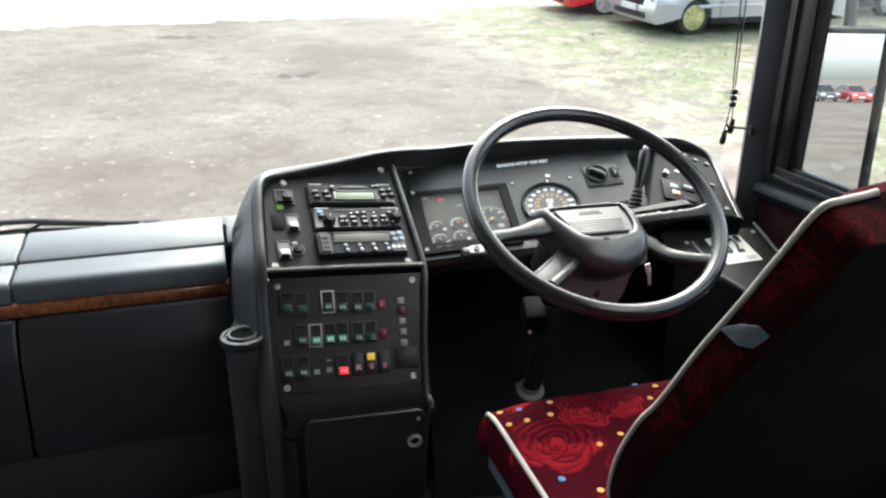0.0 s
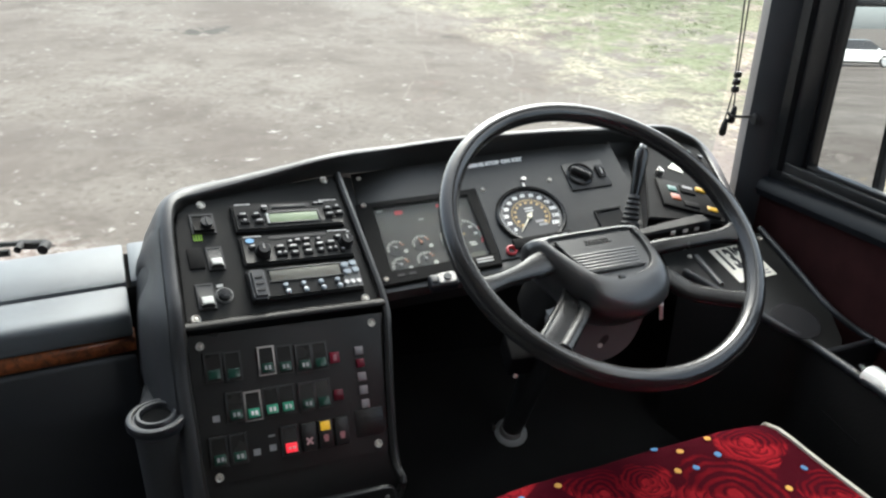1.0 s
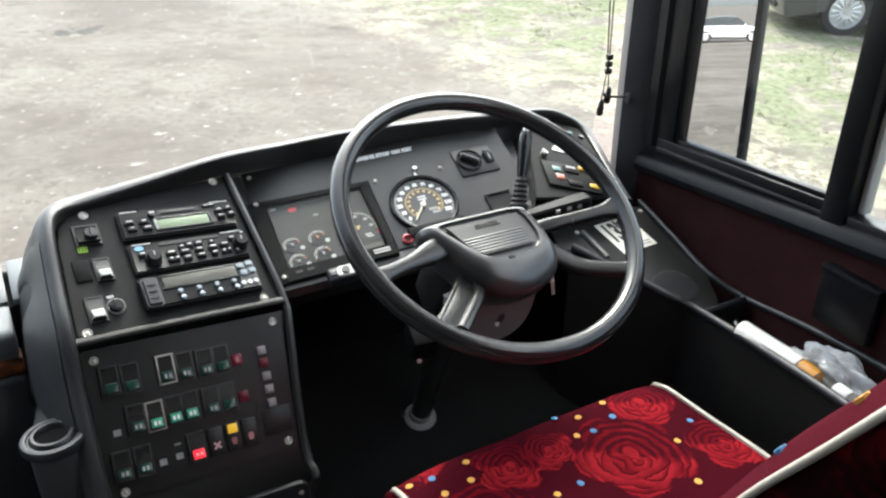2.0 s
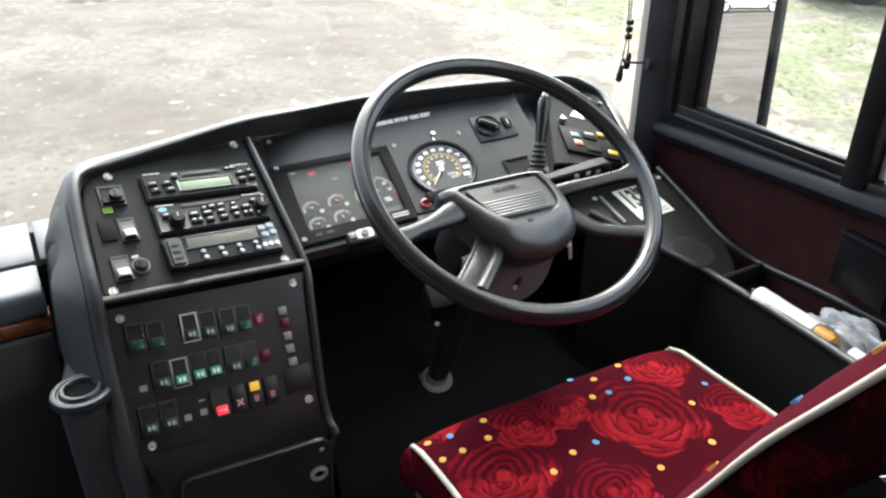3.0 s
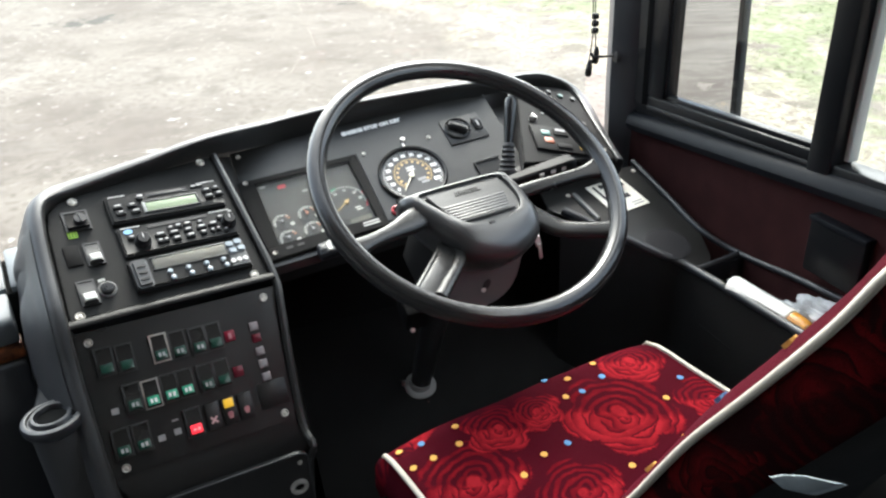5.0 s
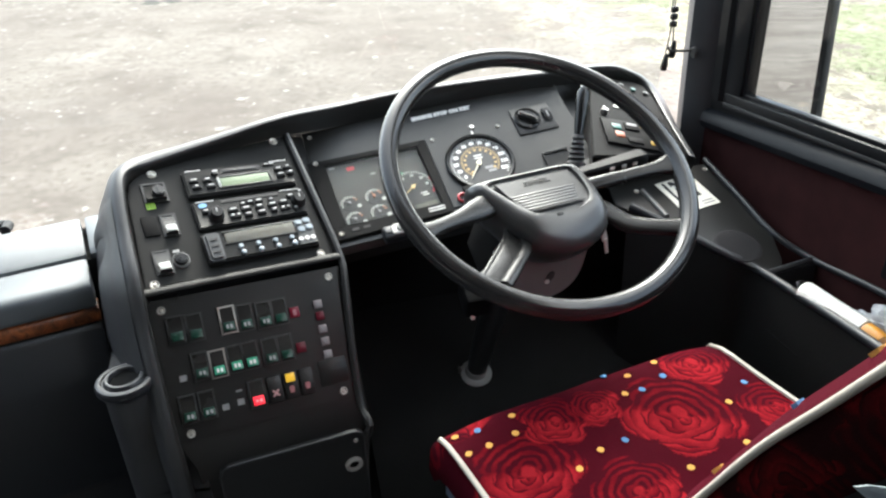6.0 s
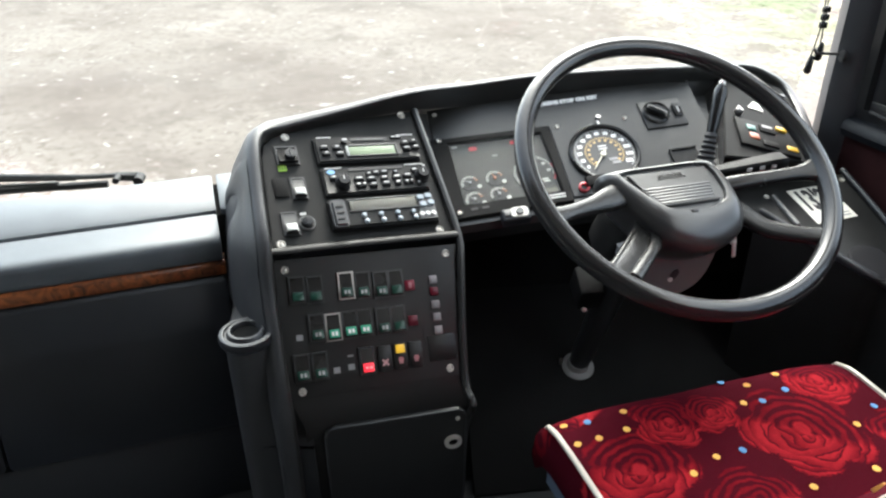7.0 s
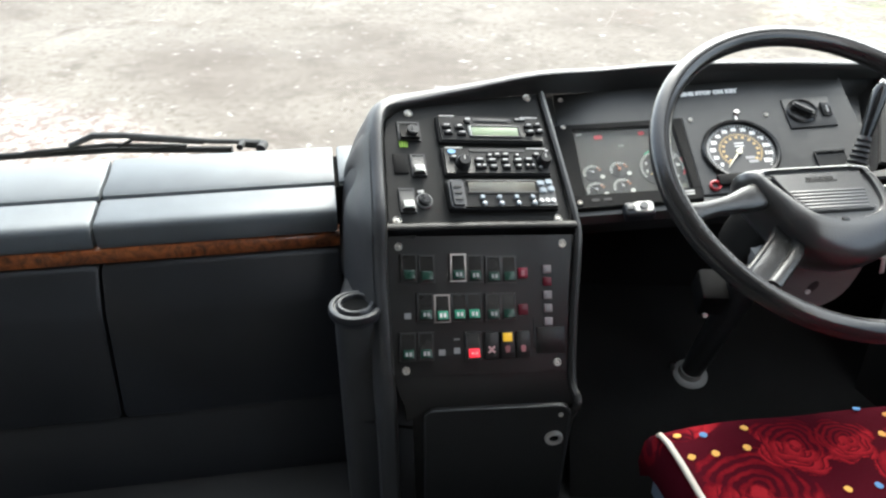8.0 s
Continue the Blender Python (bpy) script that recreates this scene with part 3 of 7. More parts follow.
def build_side_windows():
    w = thing("window_side", (WX, 0.85, 0.83), "black framed sliding cab side window", "window", kind="structure")
    y0, y1, z0, z1 = 0.846, 1.216, 0.823, 1.66
    part("frame", slanted(joined(span((WX - 0.010, y0 - 0.005, z0 - 0.030), (WX + 0.026, y1 + 0.05, z0), 0.003), span((WX - 0.010, y0 - 0.005, z1), (WX + 0.026, y1 + 0.05, z1 + 0.03), 0.003),
                                 span((WX - 0.010, y1, z0), (WX + 0.026, y1 + 0.05, z1), 0.003))), FRAME, w)
    part("inner_frame", slanted(joined(span((WX - 0.004, y0, z0 - 0.002), (WX + 0.012, y1, z0 + 0.008), 0.002), span((WX - 0.004, y1 - 0.008, z0), (WX + 0.012, y1 + 0.002, z1), 0.002))), FRAME, w)
    part("glazing_bead", slanted(span((WX - 0.013, y0 - 0.004, z0 - 0.024), (WX - 0.009, y1 + 0.045, z0 - 0.018), 0.001)), RUBBER, w, "thin black glazing bead")
    part("post", slanted(span((WX - 0.016, 0.798, 0.79), (WX + 0.028, 0.842, 1.72), 0.005)), FRAME, w)
    part("post_seal", slanted(span((WX + 0.006, 0.787, 0.815), (WX + 0.024, 0.797, 1.70), 0.002)), material("pale_grey_seal", (0.34, 0.37, 0.35), 0.4), w, "pale grey channel seal")
    a = part("pane", slanted(span((WX + 0.010, y0 - 0.005, z0 - 0.005), (WX + 0.013, y1 + 0.005, z1 + 0.005))), GLASS, w)
    b = part("pane", slanted(span((WX + 0.020, -0.33, 0.80), (WX + 0.023, 0.80, 1.66))), GLASS, w)
    a.visible_shadow = b.visible_shadow = False
    part("rear_frame", slanted(joined(span((WX - 0.012, -0.35, 0.780), (WX + 0.028, 0.797, 0.812), 0.003), span((WX - 0.005, -0.35, 1.66), (WX + 0.028, 0.8, 1.70), 0.003))), FRAME, w)
    # padded cap along the waist rail, and the carpet lining under it
    rail = []
    for y in (-0.35, 0.3, 0.65, 0.85, 1.0, 1.2, 1.31):
        z = 0.836 - 0.095 * max(0.0, y - 0.64)
        rail.append([(WX + 0.008, y, z), (WX - 0.010, y, z + 0.002), (WX - 0.022, y, z - 0.006), (WX - 0.027, y, z - 0.020), (WX - 0.020, y, z - 0.034), (WX + 0.008, y, z - 0.037)])
    solid("trim_waist_rail", loft(rail, closed=True), TRIM, "dark blue-grey padded rail under the side window", "trim", smooth=True)
    solid("trim_side_lining", slanted(span((WX - 0.006, -0.35, FLOOR - 0.09), (WX, 1.33, 0.764))), CARPET, "burgundy carpet lining of the cab wall", "wall lining")
    solid("trim_wall_cap", slanted(span((WX - 0.004, -0.35, 0.764), (WX + 0.026, 1.31, 0.802))), FRAME, "black cap strip of the cab wall", "trim")


build_side_windows()


# ---------------------------------------------------------------- passenger-side dashboard
DASH = plane_frame((-0.363, 1.138, 0.0), (0.981, 0.192, 0), (-0.192, 0.981, 0))   # x along its front, y ahead, z up


def dash_piece(x0, x1, profile, r=0.004):
    """A moulded panel: its section (ahead, up) drawn out from x0 to x1."""
    bm = bmesh.new()
    rows = [[bm.verts.new((x, a, z)) for a, z in profile] for x in (x0, x0 + r, x1 - r, x1)]
    for k, row in enumerate(rows):
        if k in (0, 3):
            c = Vector((0, sum(v.co.y for v in row) / len(row), sum(v.co.z for v in row) / len(row)))
            for v in row:
                d = Vector((0, c.y - v.co.y, c.z - v.co.z))
                v.co += d.normalized() * r * 0.8
    n = len(profile)
    for a, b in zip(rows, rows[1:]):
        for k in range(n):
            bm.faces.new((a[k], a[(k + 1) % n], b[(k + 1) % n], b[k]))
    bm.faces.new(rows[0])
    bm.faces.new(rows[-1])
    bmesh.ops.recalc_face_normals(bm, faces=bm.faces)
    bm.transform(DASH)
    return bm


def build_dashboard():
    d = thing("dashboard", DASH @ Vector((-0.4, 0.1, FLOOR)), "slate-grey moulded dashboard with a burr-walnut strip", "dashboard")
    cuts = [(-1.25, -0.953), (-0.947, -0.383), (-0.377, -0.004)]
    lid = [(0.076, 0.699), (0.083, 0.7035), (0.13, 0.711), (0.180, 0.719), (0.188, 0.717), (0.190, 0.70), (0.079, 0.66)]
    lip = [(0.000, 0.645), (-0.004, 0.648), (-0.006, 0.655), (-0.0065, 0.676), (-0.005, 0.682), (-0.001, 0.6865), (0.006, 0.689), (0.016, 0.6905), (0.066, 0.697), (0.071, 0.692), (0.071, 0.64)]
    low = [(0.000, 0.6185), (-0.009, 0.6165), (-0.0145, 0.610), (-0.045, 0.553), (-0.048, 0.540), (-0.078, 0.370), (-0.076, 0.364), (0.02, 0.362), (0.05, 0.5), (0.05, 0.612)]
    for x0, x1 in cuts:
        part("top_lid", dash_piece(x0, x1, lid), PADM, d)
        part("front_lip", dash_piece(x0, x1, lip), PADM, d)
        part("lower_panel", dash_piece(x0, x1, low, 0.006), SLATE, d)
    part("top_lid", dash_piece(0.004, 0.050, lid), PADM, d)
    part("wood_strip", dash_piece(-1.25, -0.002, [(-0.003, 0.6195), (-0.005, 0.622), (-0.004, 0.641), (-0.001, 0.6435), (0.03, 0.643), (0.03, 0.62)], 0.002), WOOD, d, "polished burr-walnut veneer strip")
    part("kick_panel", dash_piece(-1.25, 0.02, [(-0.070, 0.359), (-0.074, 0.352), (-0.086, FLOOR), (0.05, FLOOR), (0.05, 0.359)]), SLATE, d)
    part("core", dash_piece(-1.24, 0.03, [(0.052, FLOOR), (0.052, 0.64), (0.074, 0.69), (0.185, 0.70), (0.22, 0.60), (0.22, FLOOR)]), DARK, d)
    part("sill_step", dash_piece(-1.25, 0.05, [(-0.36, FLOOR), (-0.355, FLOOR + 0.010), (-0.088, FLOOR + 0.010), (-0.088, FLOOR)]), FLOORM, d, "dark rubber-covered ledge")


build_dashboard()

# ---------------------------------------------------------------- driver's console
def screw(m, r=0.0072):
    """A countersunk screw in a pressed cup washer, with a cross slot."""
    cup = lathe([(r, 0.0), (r * 0.98, 0.0010), (r * 0.84, 0.0022), (r * 0.66, 0.0016), (r * 0.56, 0.0006), (r * 0.50, 0.0012), (r * 0.2, 0.0018), (0.0, 0.0018)], m, 18)
    return joined(cup, *[box(r * 0.62, r * 0.14, 0.0006, at(m, 0, 0, 0.0017, a)) for a in (20, 110)])


def build_console():
    c = thing("driver_console", (0.1, 1.2, FLOOR), "black moulded driver's console with radio, switch and dial panels", "dashboard")
    # face plates
    r_out = [(-0.014, -0.004), (0.283, -0.004), (0.276, 0.245), (0.16, 0.229), (0.05, 0.207), (0.020, 0.198), (0.003, 0.182), (-0.004, 0.15)]
    radio = part("radio_panel", prism(r_out, 0.004, at(RADIO, 0, 0, -0.004), 0.0015), RADIOP, c)
    s_out = [(-0.015, 0.012), (0.276, 0.012), (0.262, -0.196), (-0.009, -0.196)]
    switch = part("switch_panel", prism(s_out, 0.004, at(SWITCH, 0, 0, -0.004), 0.0015), PANEL, c)
    d_out = [(-0.012, -0.006), (0.36, -0.006), (0.515, 0.036), (0.515, 0.234), (0.46, 0.243), (0.30, 0.251), (-0.004, 0.250)]
    dial = part("dial_panel", prism(d_out, 0.004, at(DIALS, 0, 0, -0.004), 0.0015), DIALP, c)
    p_out = [(-0.235, -0.075), (-0.032, -0.012), (-0.052, 0.20), (-0.062, 0.236), (-0.085, 0.247), (-0.19, 0.23)]
    pod = part("right_panel", prism(p_out, 0.005, at(POD, 0, 0, -0.005), 0.002), PODM, c)
    for m in (at(RADIO, 0.0, 0.0), at(RADIO, 0.26, 0.0), at(RADIO, 0.254, 0.235), at(RADIO, 0.041, 0.1965)):
        part("panel_screw", screw(m), SCREWM, radio)
    for m in (at(SWITCH, 0.003, 0.0), at(SWITCH, 0.261, 0.002), at(SWITCH, 0.011, -0.185), at(SWITCH, 0.247, -0.182)):
        part("panel_screw", screw(m, 0.0064), SCREWM, switch)
    for m in (at(DIALS, 0.008, 0.236), at(DIALS, 0.228, 0.1645, 0.0035), at(DIALS, 0.3605, 0.163, 0.0035)):
        part("panel_screw", screw(m, 0.0045), SCREWM, dial)

    # hood and left flank in one shell: rows run from the plates' edge over a rounded rim and down the outside
    knee = plane_frame((-0.2545, 0.925, 0.480), (0.98, 0.17, -0.04), (-0.02, 0.28, 0.96))
    leg = plane_frame((-0.256, 0.922, 0.40), (0.99, 0.13, 0.0), (0.0, 0.0, 1.0))
    edge = [(leg, 0.0, -0.19, -1, 0, 0.2), (leg, 0.0, -0.10, -1, 0, 0.25), (leg, 0.0, 0.01, -1, 0, 0.35), (knee, -0.002, 0.0, -1, 0, 0.6), (SWITCH, -0.008, -0.165, -1, 0, 0.9), (SWITCH, -0.010, -0.12, -1, 0, 1), (SWITCH, -0.014, -0.03, -1, 0, 1), (RADIO, -0.017, -0.006, -1, 0, 1), (RADIO, -0.012, 0.08, -1, 0.02, 1), (RADIO, -0.006, 0.15, -1, 0.12, 1), (RADIO, 0.002, 0.184, -0.8, 0.55, 0.85), (RADIO, 0.020, 0.200, -0.4, 0.9, 0.6), (RADIO, 0.05, 0.208, -0.15, 1, 0.5),
            (RADIO, 0.16, 0.230, -0.1, 1, 0.88), (RADIO, 0.272, 0.250, 0, 1, 1.4), (DIALS, 0.08, 0.254, 0, 1, 1.65), (DIALS, 0.22, 0.254, 0, 1, 1.65), (DIALS, 0.38, 0.250, 0, 1, 1.3), (DIALS, 0.515, 0.240, 0, 1, 1.05),
            (POD, -0.15, 0.240, 0, 1, 0.9), (POD, -0.09, 0.250, 0.1, 1, 0.6), (POD, -0.062, 0.240, 0.65, 0.75, 0.3), (POD, -0.050, 0.20, 0.8, 0.15, 0.16), (POD, -0.042, 0.10, 0.6, 0, 0.12), (POD, -0.030, -0.015, 0.5, -0.1, 0.12)]
    prof = [(0.0, -0.006), (0.001, 0.014), (0.003, 0.0225), (0.006, 0.0258), (0.010, 0.0262), (0.017, 0.0238), (0.022, 0.0166), (0.029, 0.000), (0.041, -0.07), (0.052, -0.22)]
    lines = [curve_through([m @ Vector((u + du * out, v + dv * out, up * (k if up > 0 else 1))) for m, u, v, du, dv, k in edge], 4) for out, up in prof]
    grid = [list(r) for r in zip(*lines)]
    part("hood", loft([r[3:] for r in grid]), SHELL, c, "grey moulded hood with a rounded rim")
    part("hood_lining", loft([r[:4] for r in grid]), BLACK, c, "black inner band of the hood")
    bar = [RADIO @ Vector((-0.020, -0.012, 0.002)), RADIO @ Vector((0.10, -0.012, 0.004)), RADIO @ Vector((0.20, -0.012, 0.004)), RADIO @ Vector((0.286, -0.012, 0.003))]
    part("cross_bar", sweep(curve_through(bar, 4), 0.0095, 14, flat=0.55), RADIOP, c)
    rim = [RADIO @ Vector((0.280, 0.245, 0.002)), RADIO @ Vector((0.286, 0.10, 0.003)), RADIO @ Vector((0.289, -0.012, 0.002)), SWITCH @ Vector((0.285, -0.02, 0.001)), SWITCH @ Vector((0.275, -0.12, 0.001)), SWITCH @ Vector((0.270, -0.21, 0.001)),
           Vector((0.018, 0.952, 0.455)), Vector((0.006, 0.958, 0.40)), Vector((0.0, 0.97, FLOOR))]
    part("right_rim", sweep(curve_through(rim, 4), 0.0065, 8), BLACK, c)
    seam = [[RADIO @ Vector((0.270 + 0.006 * (1 - t), 0.248 * t - 0.004, -0.002)), DIALS @ Vector((-0.006, 0.250 * t - 0.006, -0.003))] for t in [k / 6 for k in range(7)]]
    part("panel_joint", loft(seam), BLACK, c)
    # bodies behind the plates
    body = [[RADIO @ Vector((-0.018, -0.01, -0.006)), RADIO @ Vector((0.286, -0.01, -0.006)), RADIO @ Vector((0.284, 0.246, -0.006)), RADIO @ Vector((-0.006, 0.19, -0.006))],
            [Vector((-0.27, 1.20, 0.5)), Vector((0.03, 1.25, 0.5)), Vector((0.03, 1.45, 0.5)), Vector((-0.25, 1.38, 0.5))]]
    part("radio_housing", loft(body, closed=True), BLACK, c)
    low = [[SWITCH @ Vector((-0.010, 0.016, -0.006)), SWITCH @ Vector((0.286, 0.016, -0.006)), Vector((0.05, 1.40, 0.66)), Vector((-0.25, 1.36, 0.66))],
           [SWITCH @ Vector((-0.006, -0.20, -0.006)), SWITCH @ Vector((0.275, -0.20, -0.006)), Vector((0.04, 1.40, 0.5)), Vector((-0.25, 1.36, 0.5))],
           [Vector((-0.245, 0.932, 0.455)), Vector((0.020, 0.958, 0.455)), Vector((0.04, 1.40, 0.455)), Vector((-0.25, 1.36, 0.455))],
           [Vector((-0.245, 0.965, FLOOR)), Vector((0.000, 0.985, FLOOR)), Vector((0.04, 1.40, FLOOR)), Vector((-0.25, 1.36, FLOOR))]]
    part("pedestal", loft(low, closed=True), BLACK, c)
    part("bulkhead", joined(span((-0.26, 1.34, FLOOR), (WX - 0.008, 1.42, 0.64)), span((0.0, 1.36, 0.5), (0.70, 1.46, 0.70))), DARK, c)
    # lower edge of the dial plate, turned under
    under = []
    for u in (-0.02, 0.1, 0.25, 0.36, 0.515, 0.60):
        b = DIALS @ Vector((u, -0.008 + max(0, u - 0.36) * 0.27, 0))
        under.append([b + Vector(o) for o in ((0, 0.02, 0.009), (0, 0.004, 0.004), (0, -0.010, -0.004), (0, -0.013, -0.018), (0, 0.0, -0.042), (0, 0.10, -0.06), (0, 0.25, -0.06))])
    part("lower_edge", loft(under), BLACK, c)
    # stepped wall between the dial plate and the right-hand plate
    bay = []
    for k in range(5):
        t = k / 4
        a = DIALS @ Vector((0.513, 0.036 + 0.198 * t, -0.004))
        b = POD @ Vector((-0.235 + 0.045 * t, -0.075 + 0.305 * t, -0.004))
        bay.append([a, a.lerp(b, 0.15) + Vector((0, 0, -0.03)), a.lerp(b, 0.6) + Vector((0, 0, -0.035)), a.lerp(b, 0.9) + Vector((0, 0, -0.012)), b])
    top = [DIALS @ Vector((0.513, 0.250, 0.004)), POD @ Vector((-0.190, 0.246, 0.004))]
    bay.append([top[0].lerp(top[1], k) for k in (0, 0.15, 0.6, 0.9, 1.0)])
    part("lever_bay", loft(bay), BLACK, c)
    # locker lid at the foot
    lid_m = plane_frame((-0.21, 0.938, 0.445), (0.985, 0.10, 0.0), (0.0, -0.07, 1.0))
    lid = part("locker_lid", prism([(x + 0.105, y - 0.1005) for x, y in rounded(0.225, 0.219, 0.018)], 0.008, at(lid_m, 0, 0, 0.004), 0.003), BLACK, c, "black locker lid with a lock")
    part("lock", lathe([(0.0145, 0), (0.0145, 0.004), (0.012, 0.006), (0.0085, 0.005), (0.0080, 0.0005)], at(lid_m, 0.196, -0.060, 0.012), 24), KEY_METAL, lid, "bright lock ring")
    part("keyhole", rod(0.0080, 0.001, at(lid_m, 0.196, -0.060, 0.0122), 20), DARK, lid)
    # Pale bead round the lid paints the highlight on its worn edge.
    ring = [lid_m @ Vector((x + 0.105, y - 0.1005, 0.0115)) for x, y in rounded(0.224, 0.218, 0.018)]
    part("lid_edge", sweep(ring, 0.0018, 8, closed=True, up=(0, -1, 0)), SHELL, lid, "worn edge of the lid with its highlight in pale grey")
    for u in (0.203,):
        part("lid_screw", screw(at(lid_m, u, -0.010, 0.012), 0.004), SCREWM, lid)
    # tube socket that merges into the flank, and the flank below it
    def flank_row(z, x0, y0, lean=0.0, shift=0.0):
        arc = [(-0.318 + shift + 0.032 * math.cos(radians(a)), 0.975 + lean + 0.032 * math.sin(radians(a))) for a in range(180, 271, 15)]
        return [Vector((x, y, z)) for x, y in [(x0, 1.12), (-0.350, 1.12), *arc, (-0.29, 0.944 + lean), (-0.262, y0 + 0.004), (x0, y0)]]

    top = flank_row(0.600, -0.235, 0.995, 0.020)
    mid = Vector((-0.29, 1.04, 0.600))
    bm = loft([[p.lerp(mid, 0.08) for p in top], [p - Vector((0, 0, 0.005)) for p in top], flank_row(0.570, -0.235, 0.985, 0.008), flank_row(0.50, -0.235, 0.950), flank_row(0.414, -0.235, 0.934)], closed=True)
    bmesh.ops.holes_fill(bm, edges=[e for e in bm.edges if e.is_boundary], sides=0)
    bmesh.ops.recalc_face_normals(bm, faces=bm.faces)
    part("flank", bm, SHELL, c)
    # cheek: grows out of the hood's outside and widens towards the tube holder
    rim_side = [RADIO @ Vector((-0.018, 0.176, 0.008)), RADIO @ Vector((-0.0290, 0.150, 0.0165)), RADIO @ Vector((-0.0352, 0.080, 0.0168)), RADIO @ Vector((-0.0402, -0.004, 0.0168)), SWITCH @ Vector((-0.0375, -0.03, 0.0168)), SWITCH @ Vector((-0.0336, -0.12, 0.0168)), SWITCH @ Vector((-0.0312, -0.165, 0.0150))]
    far_side = [RADIO @ Vector((-0.036, 0.182, -0.120)), RADIO @ Vector((-0.053, 0.150, -0.120)), Vector((-0.334, 1.180, 0.730)), Vector((-0.352, 1.145, 0.700)), Vector((-0.356, 1.128, 0.665)), Vector((-0.357, 1.115, 0.615)), Vector((-0.357, 1.105, 0.580))]
    cheek = [curve_through([a, a.lerp(b, 0.3) + Vector((-0.007, -0.005, 0.001)), a.lerp(b, 0.7) + Vector((-0.008, -0.004, 0)), b], 5) for a, b in zip(curve_through(rim_side, 5), curve_through(far_side, 5))]
    part("cheek", loft(cheek), SHELL, c, "smooth grey cheek above the tube holder")
    part("flank_core", span((-0.272, 1.05, FLOOR), (-0.235, 1.30, 0.68)), BLACK, c)
    part("lower_flank", loft([flank_row(0.410, -0.235, 0.932), flank_row(0.34, -0.235, 0.936), flank_row(FLOOR, -0.235, 0.955, 0.004)], closed=True), SHELL, c)
    sock = part("tube_socket", lathe([(0.0318, 0.40), (0.0322, 0.598), (0.024, 0.598), (0.022, 0.50)], pose(-0.318, 0.975, 0), 32), SHELL, c, "round tubular holder on the flank")
    part("socket_collar", lathe([(0.0325, -0.010), (0.0370, -0.007), (0.0405, -0.001), (0.0410, 0.005), (0.0390, 0.0095), (0.0350, 0.0110), (0.0325, 0.0104), (0.0310, 0.0080), (0.0292, 0.0080), (0.0280, 0.0110), (0.0258, 0.0135), (0.0222, 0.0135), (0.0198, 0.0105), (0.0190, -0.020)], pose(-0.318, 0.975, 0.602), 40), SLATE, sock, "round collar with two raised rings")
    # Dark disc plugs the socket and stands for the shade inside it.
    part("socket_shade_disc", rod(0.0197, 0.002, pose(-0.318, 0.975, 0.607), 24), DARK, sock)
    return c, radio, switch, dial, pod


console, radio_panel, switch_panel, dial_panel, pod_panel = build_console()


# ---------------------------------------------------------------- radios
def radio_unit(u0, v0, label):
    base = RADIO @ Vector((u0 + 0.09, v0, 0))
    return thing("car_radio", base, label, "car radio", "radios in the console"), at(RADIO, u0, v0)


def bars(m, spots, w, h, d=0.0006):
    return joined(*[box(w, h, d, at(m, x, y, d / 2)) for x, y in spots])


def build_radio_top():
    r, m = radio_unit(0.0835, 0.1365, "black cassette radio with a pale green display")
    part("case", prism([(x + 0.09, y + 0.0265) for x, y in rounded(0.180, 0.052, 0.003)], 0.012, at(m, 0, 0, -0.002), 0.003), RADIOM, r)
    part("display", box(0.080, 0.0165, 0.002, at(m, 0.096, 0.0205, 0.0102), 0.0005), LCD, r, "pale green display")
    part("display_frame", joined(box(0.088, 0.0035, 0.0035, at(m, 0.096, 0.0305, 0.0105), 0.001), box(0.088, 0.003, 0.003, at(m, 0.096, 0.0107, 0.0105), 0.001), box(0.0035, 0.022, 0.003, at(m, 0.1383, 0.0205, 0.0105), 0.001)), BLACK, r)
    part("display_edge", box(0.005, 0.020, 0.0035, at(m, 0.0530, 0.0205, 0.0105), 0.001), PALE_LENS, r, "pale edge of the display")
    part("tape_slot", box(0.066, 0.0085, 0.002, at(m, 0.094, 0.0420, 0.0096)), INK, r)
    part("tape_flap", box(0.056, 0.0060, 0.002, at(m, 0.092, 0.0415, 0.0102), 0.0006), PANEL, r)
    keys = ((0.0145, 0.029), (0.036, 0.028), (0.0165, 0.017), (0.039, 0.0155), (0.156, 0.032), (0.172, 0.034), (0.157, 0.020), (0.174, 0.022))
    for x, y in keys:
        part("button", prism(rounded(0.0145, 0.0075, 0.002, 3), 0.0045, at(m, x, y, 0.0098), 0.0012), KEYM, r)
    for k, (x, y) in enumerate(keys):
        part("button_glint", prism(rounded(0.0095 - 0.002 * (k % 3), 0.0022, 0.0010, 2), 0.0005, at(m, x, y + 0.0012, 0.0142), 0.0), GLINT, r)
    part("knob", rod(0.0058, 0.005, at(m, 0.051, 0.0405, 0.0098), 18, 0.0012), BLACK, r)
    part("knob_mark", box(0.0075, 0.0028, 0.0006, at(m, 0.051, 0.0415, 0.0150)), GLINT, r)
    part("button", box(0.020, 0.0050, 0.003, at(m, 0.143, 0.0445, 0.0105), 0.001), KEYM, r)
    part("button_glint", bars(at(m, 0, 0, 0.0121), [(0.1385, 0.0447), (0.1478, 0.0450)], 0.0070, 0.0024), GLINT, r)
    for x, w in ((0.018, 0.025), (0.160, 0.030)):
        part("case_glint", box(w, 0.0018, 0.0006, at(m, x, 0.0495, 0.0102)), GLINT, r)


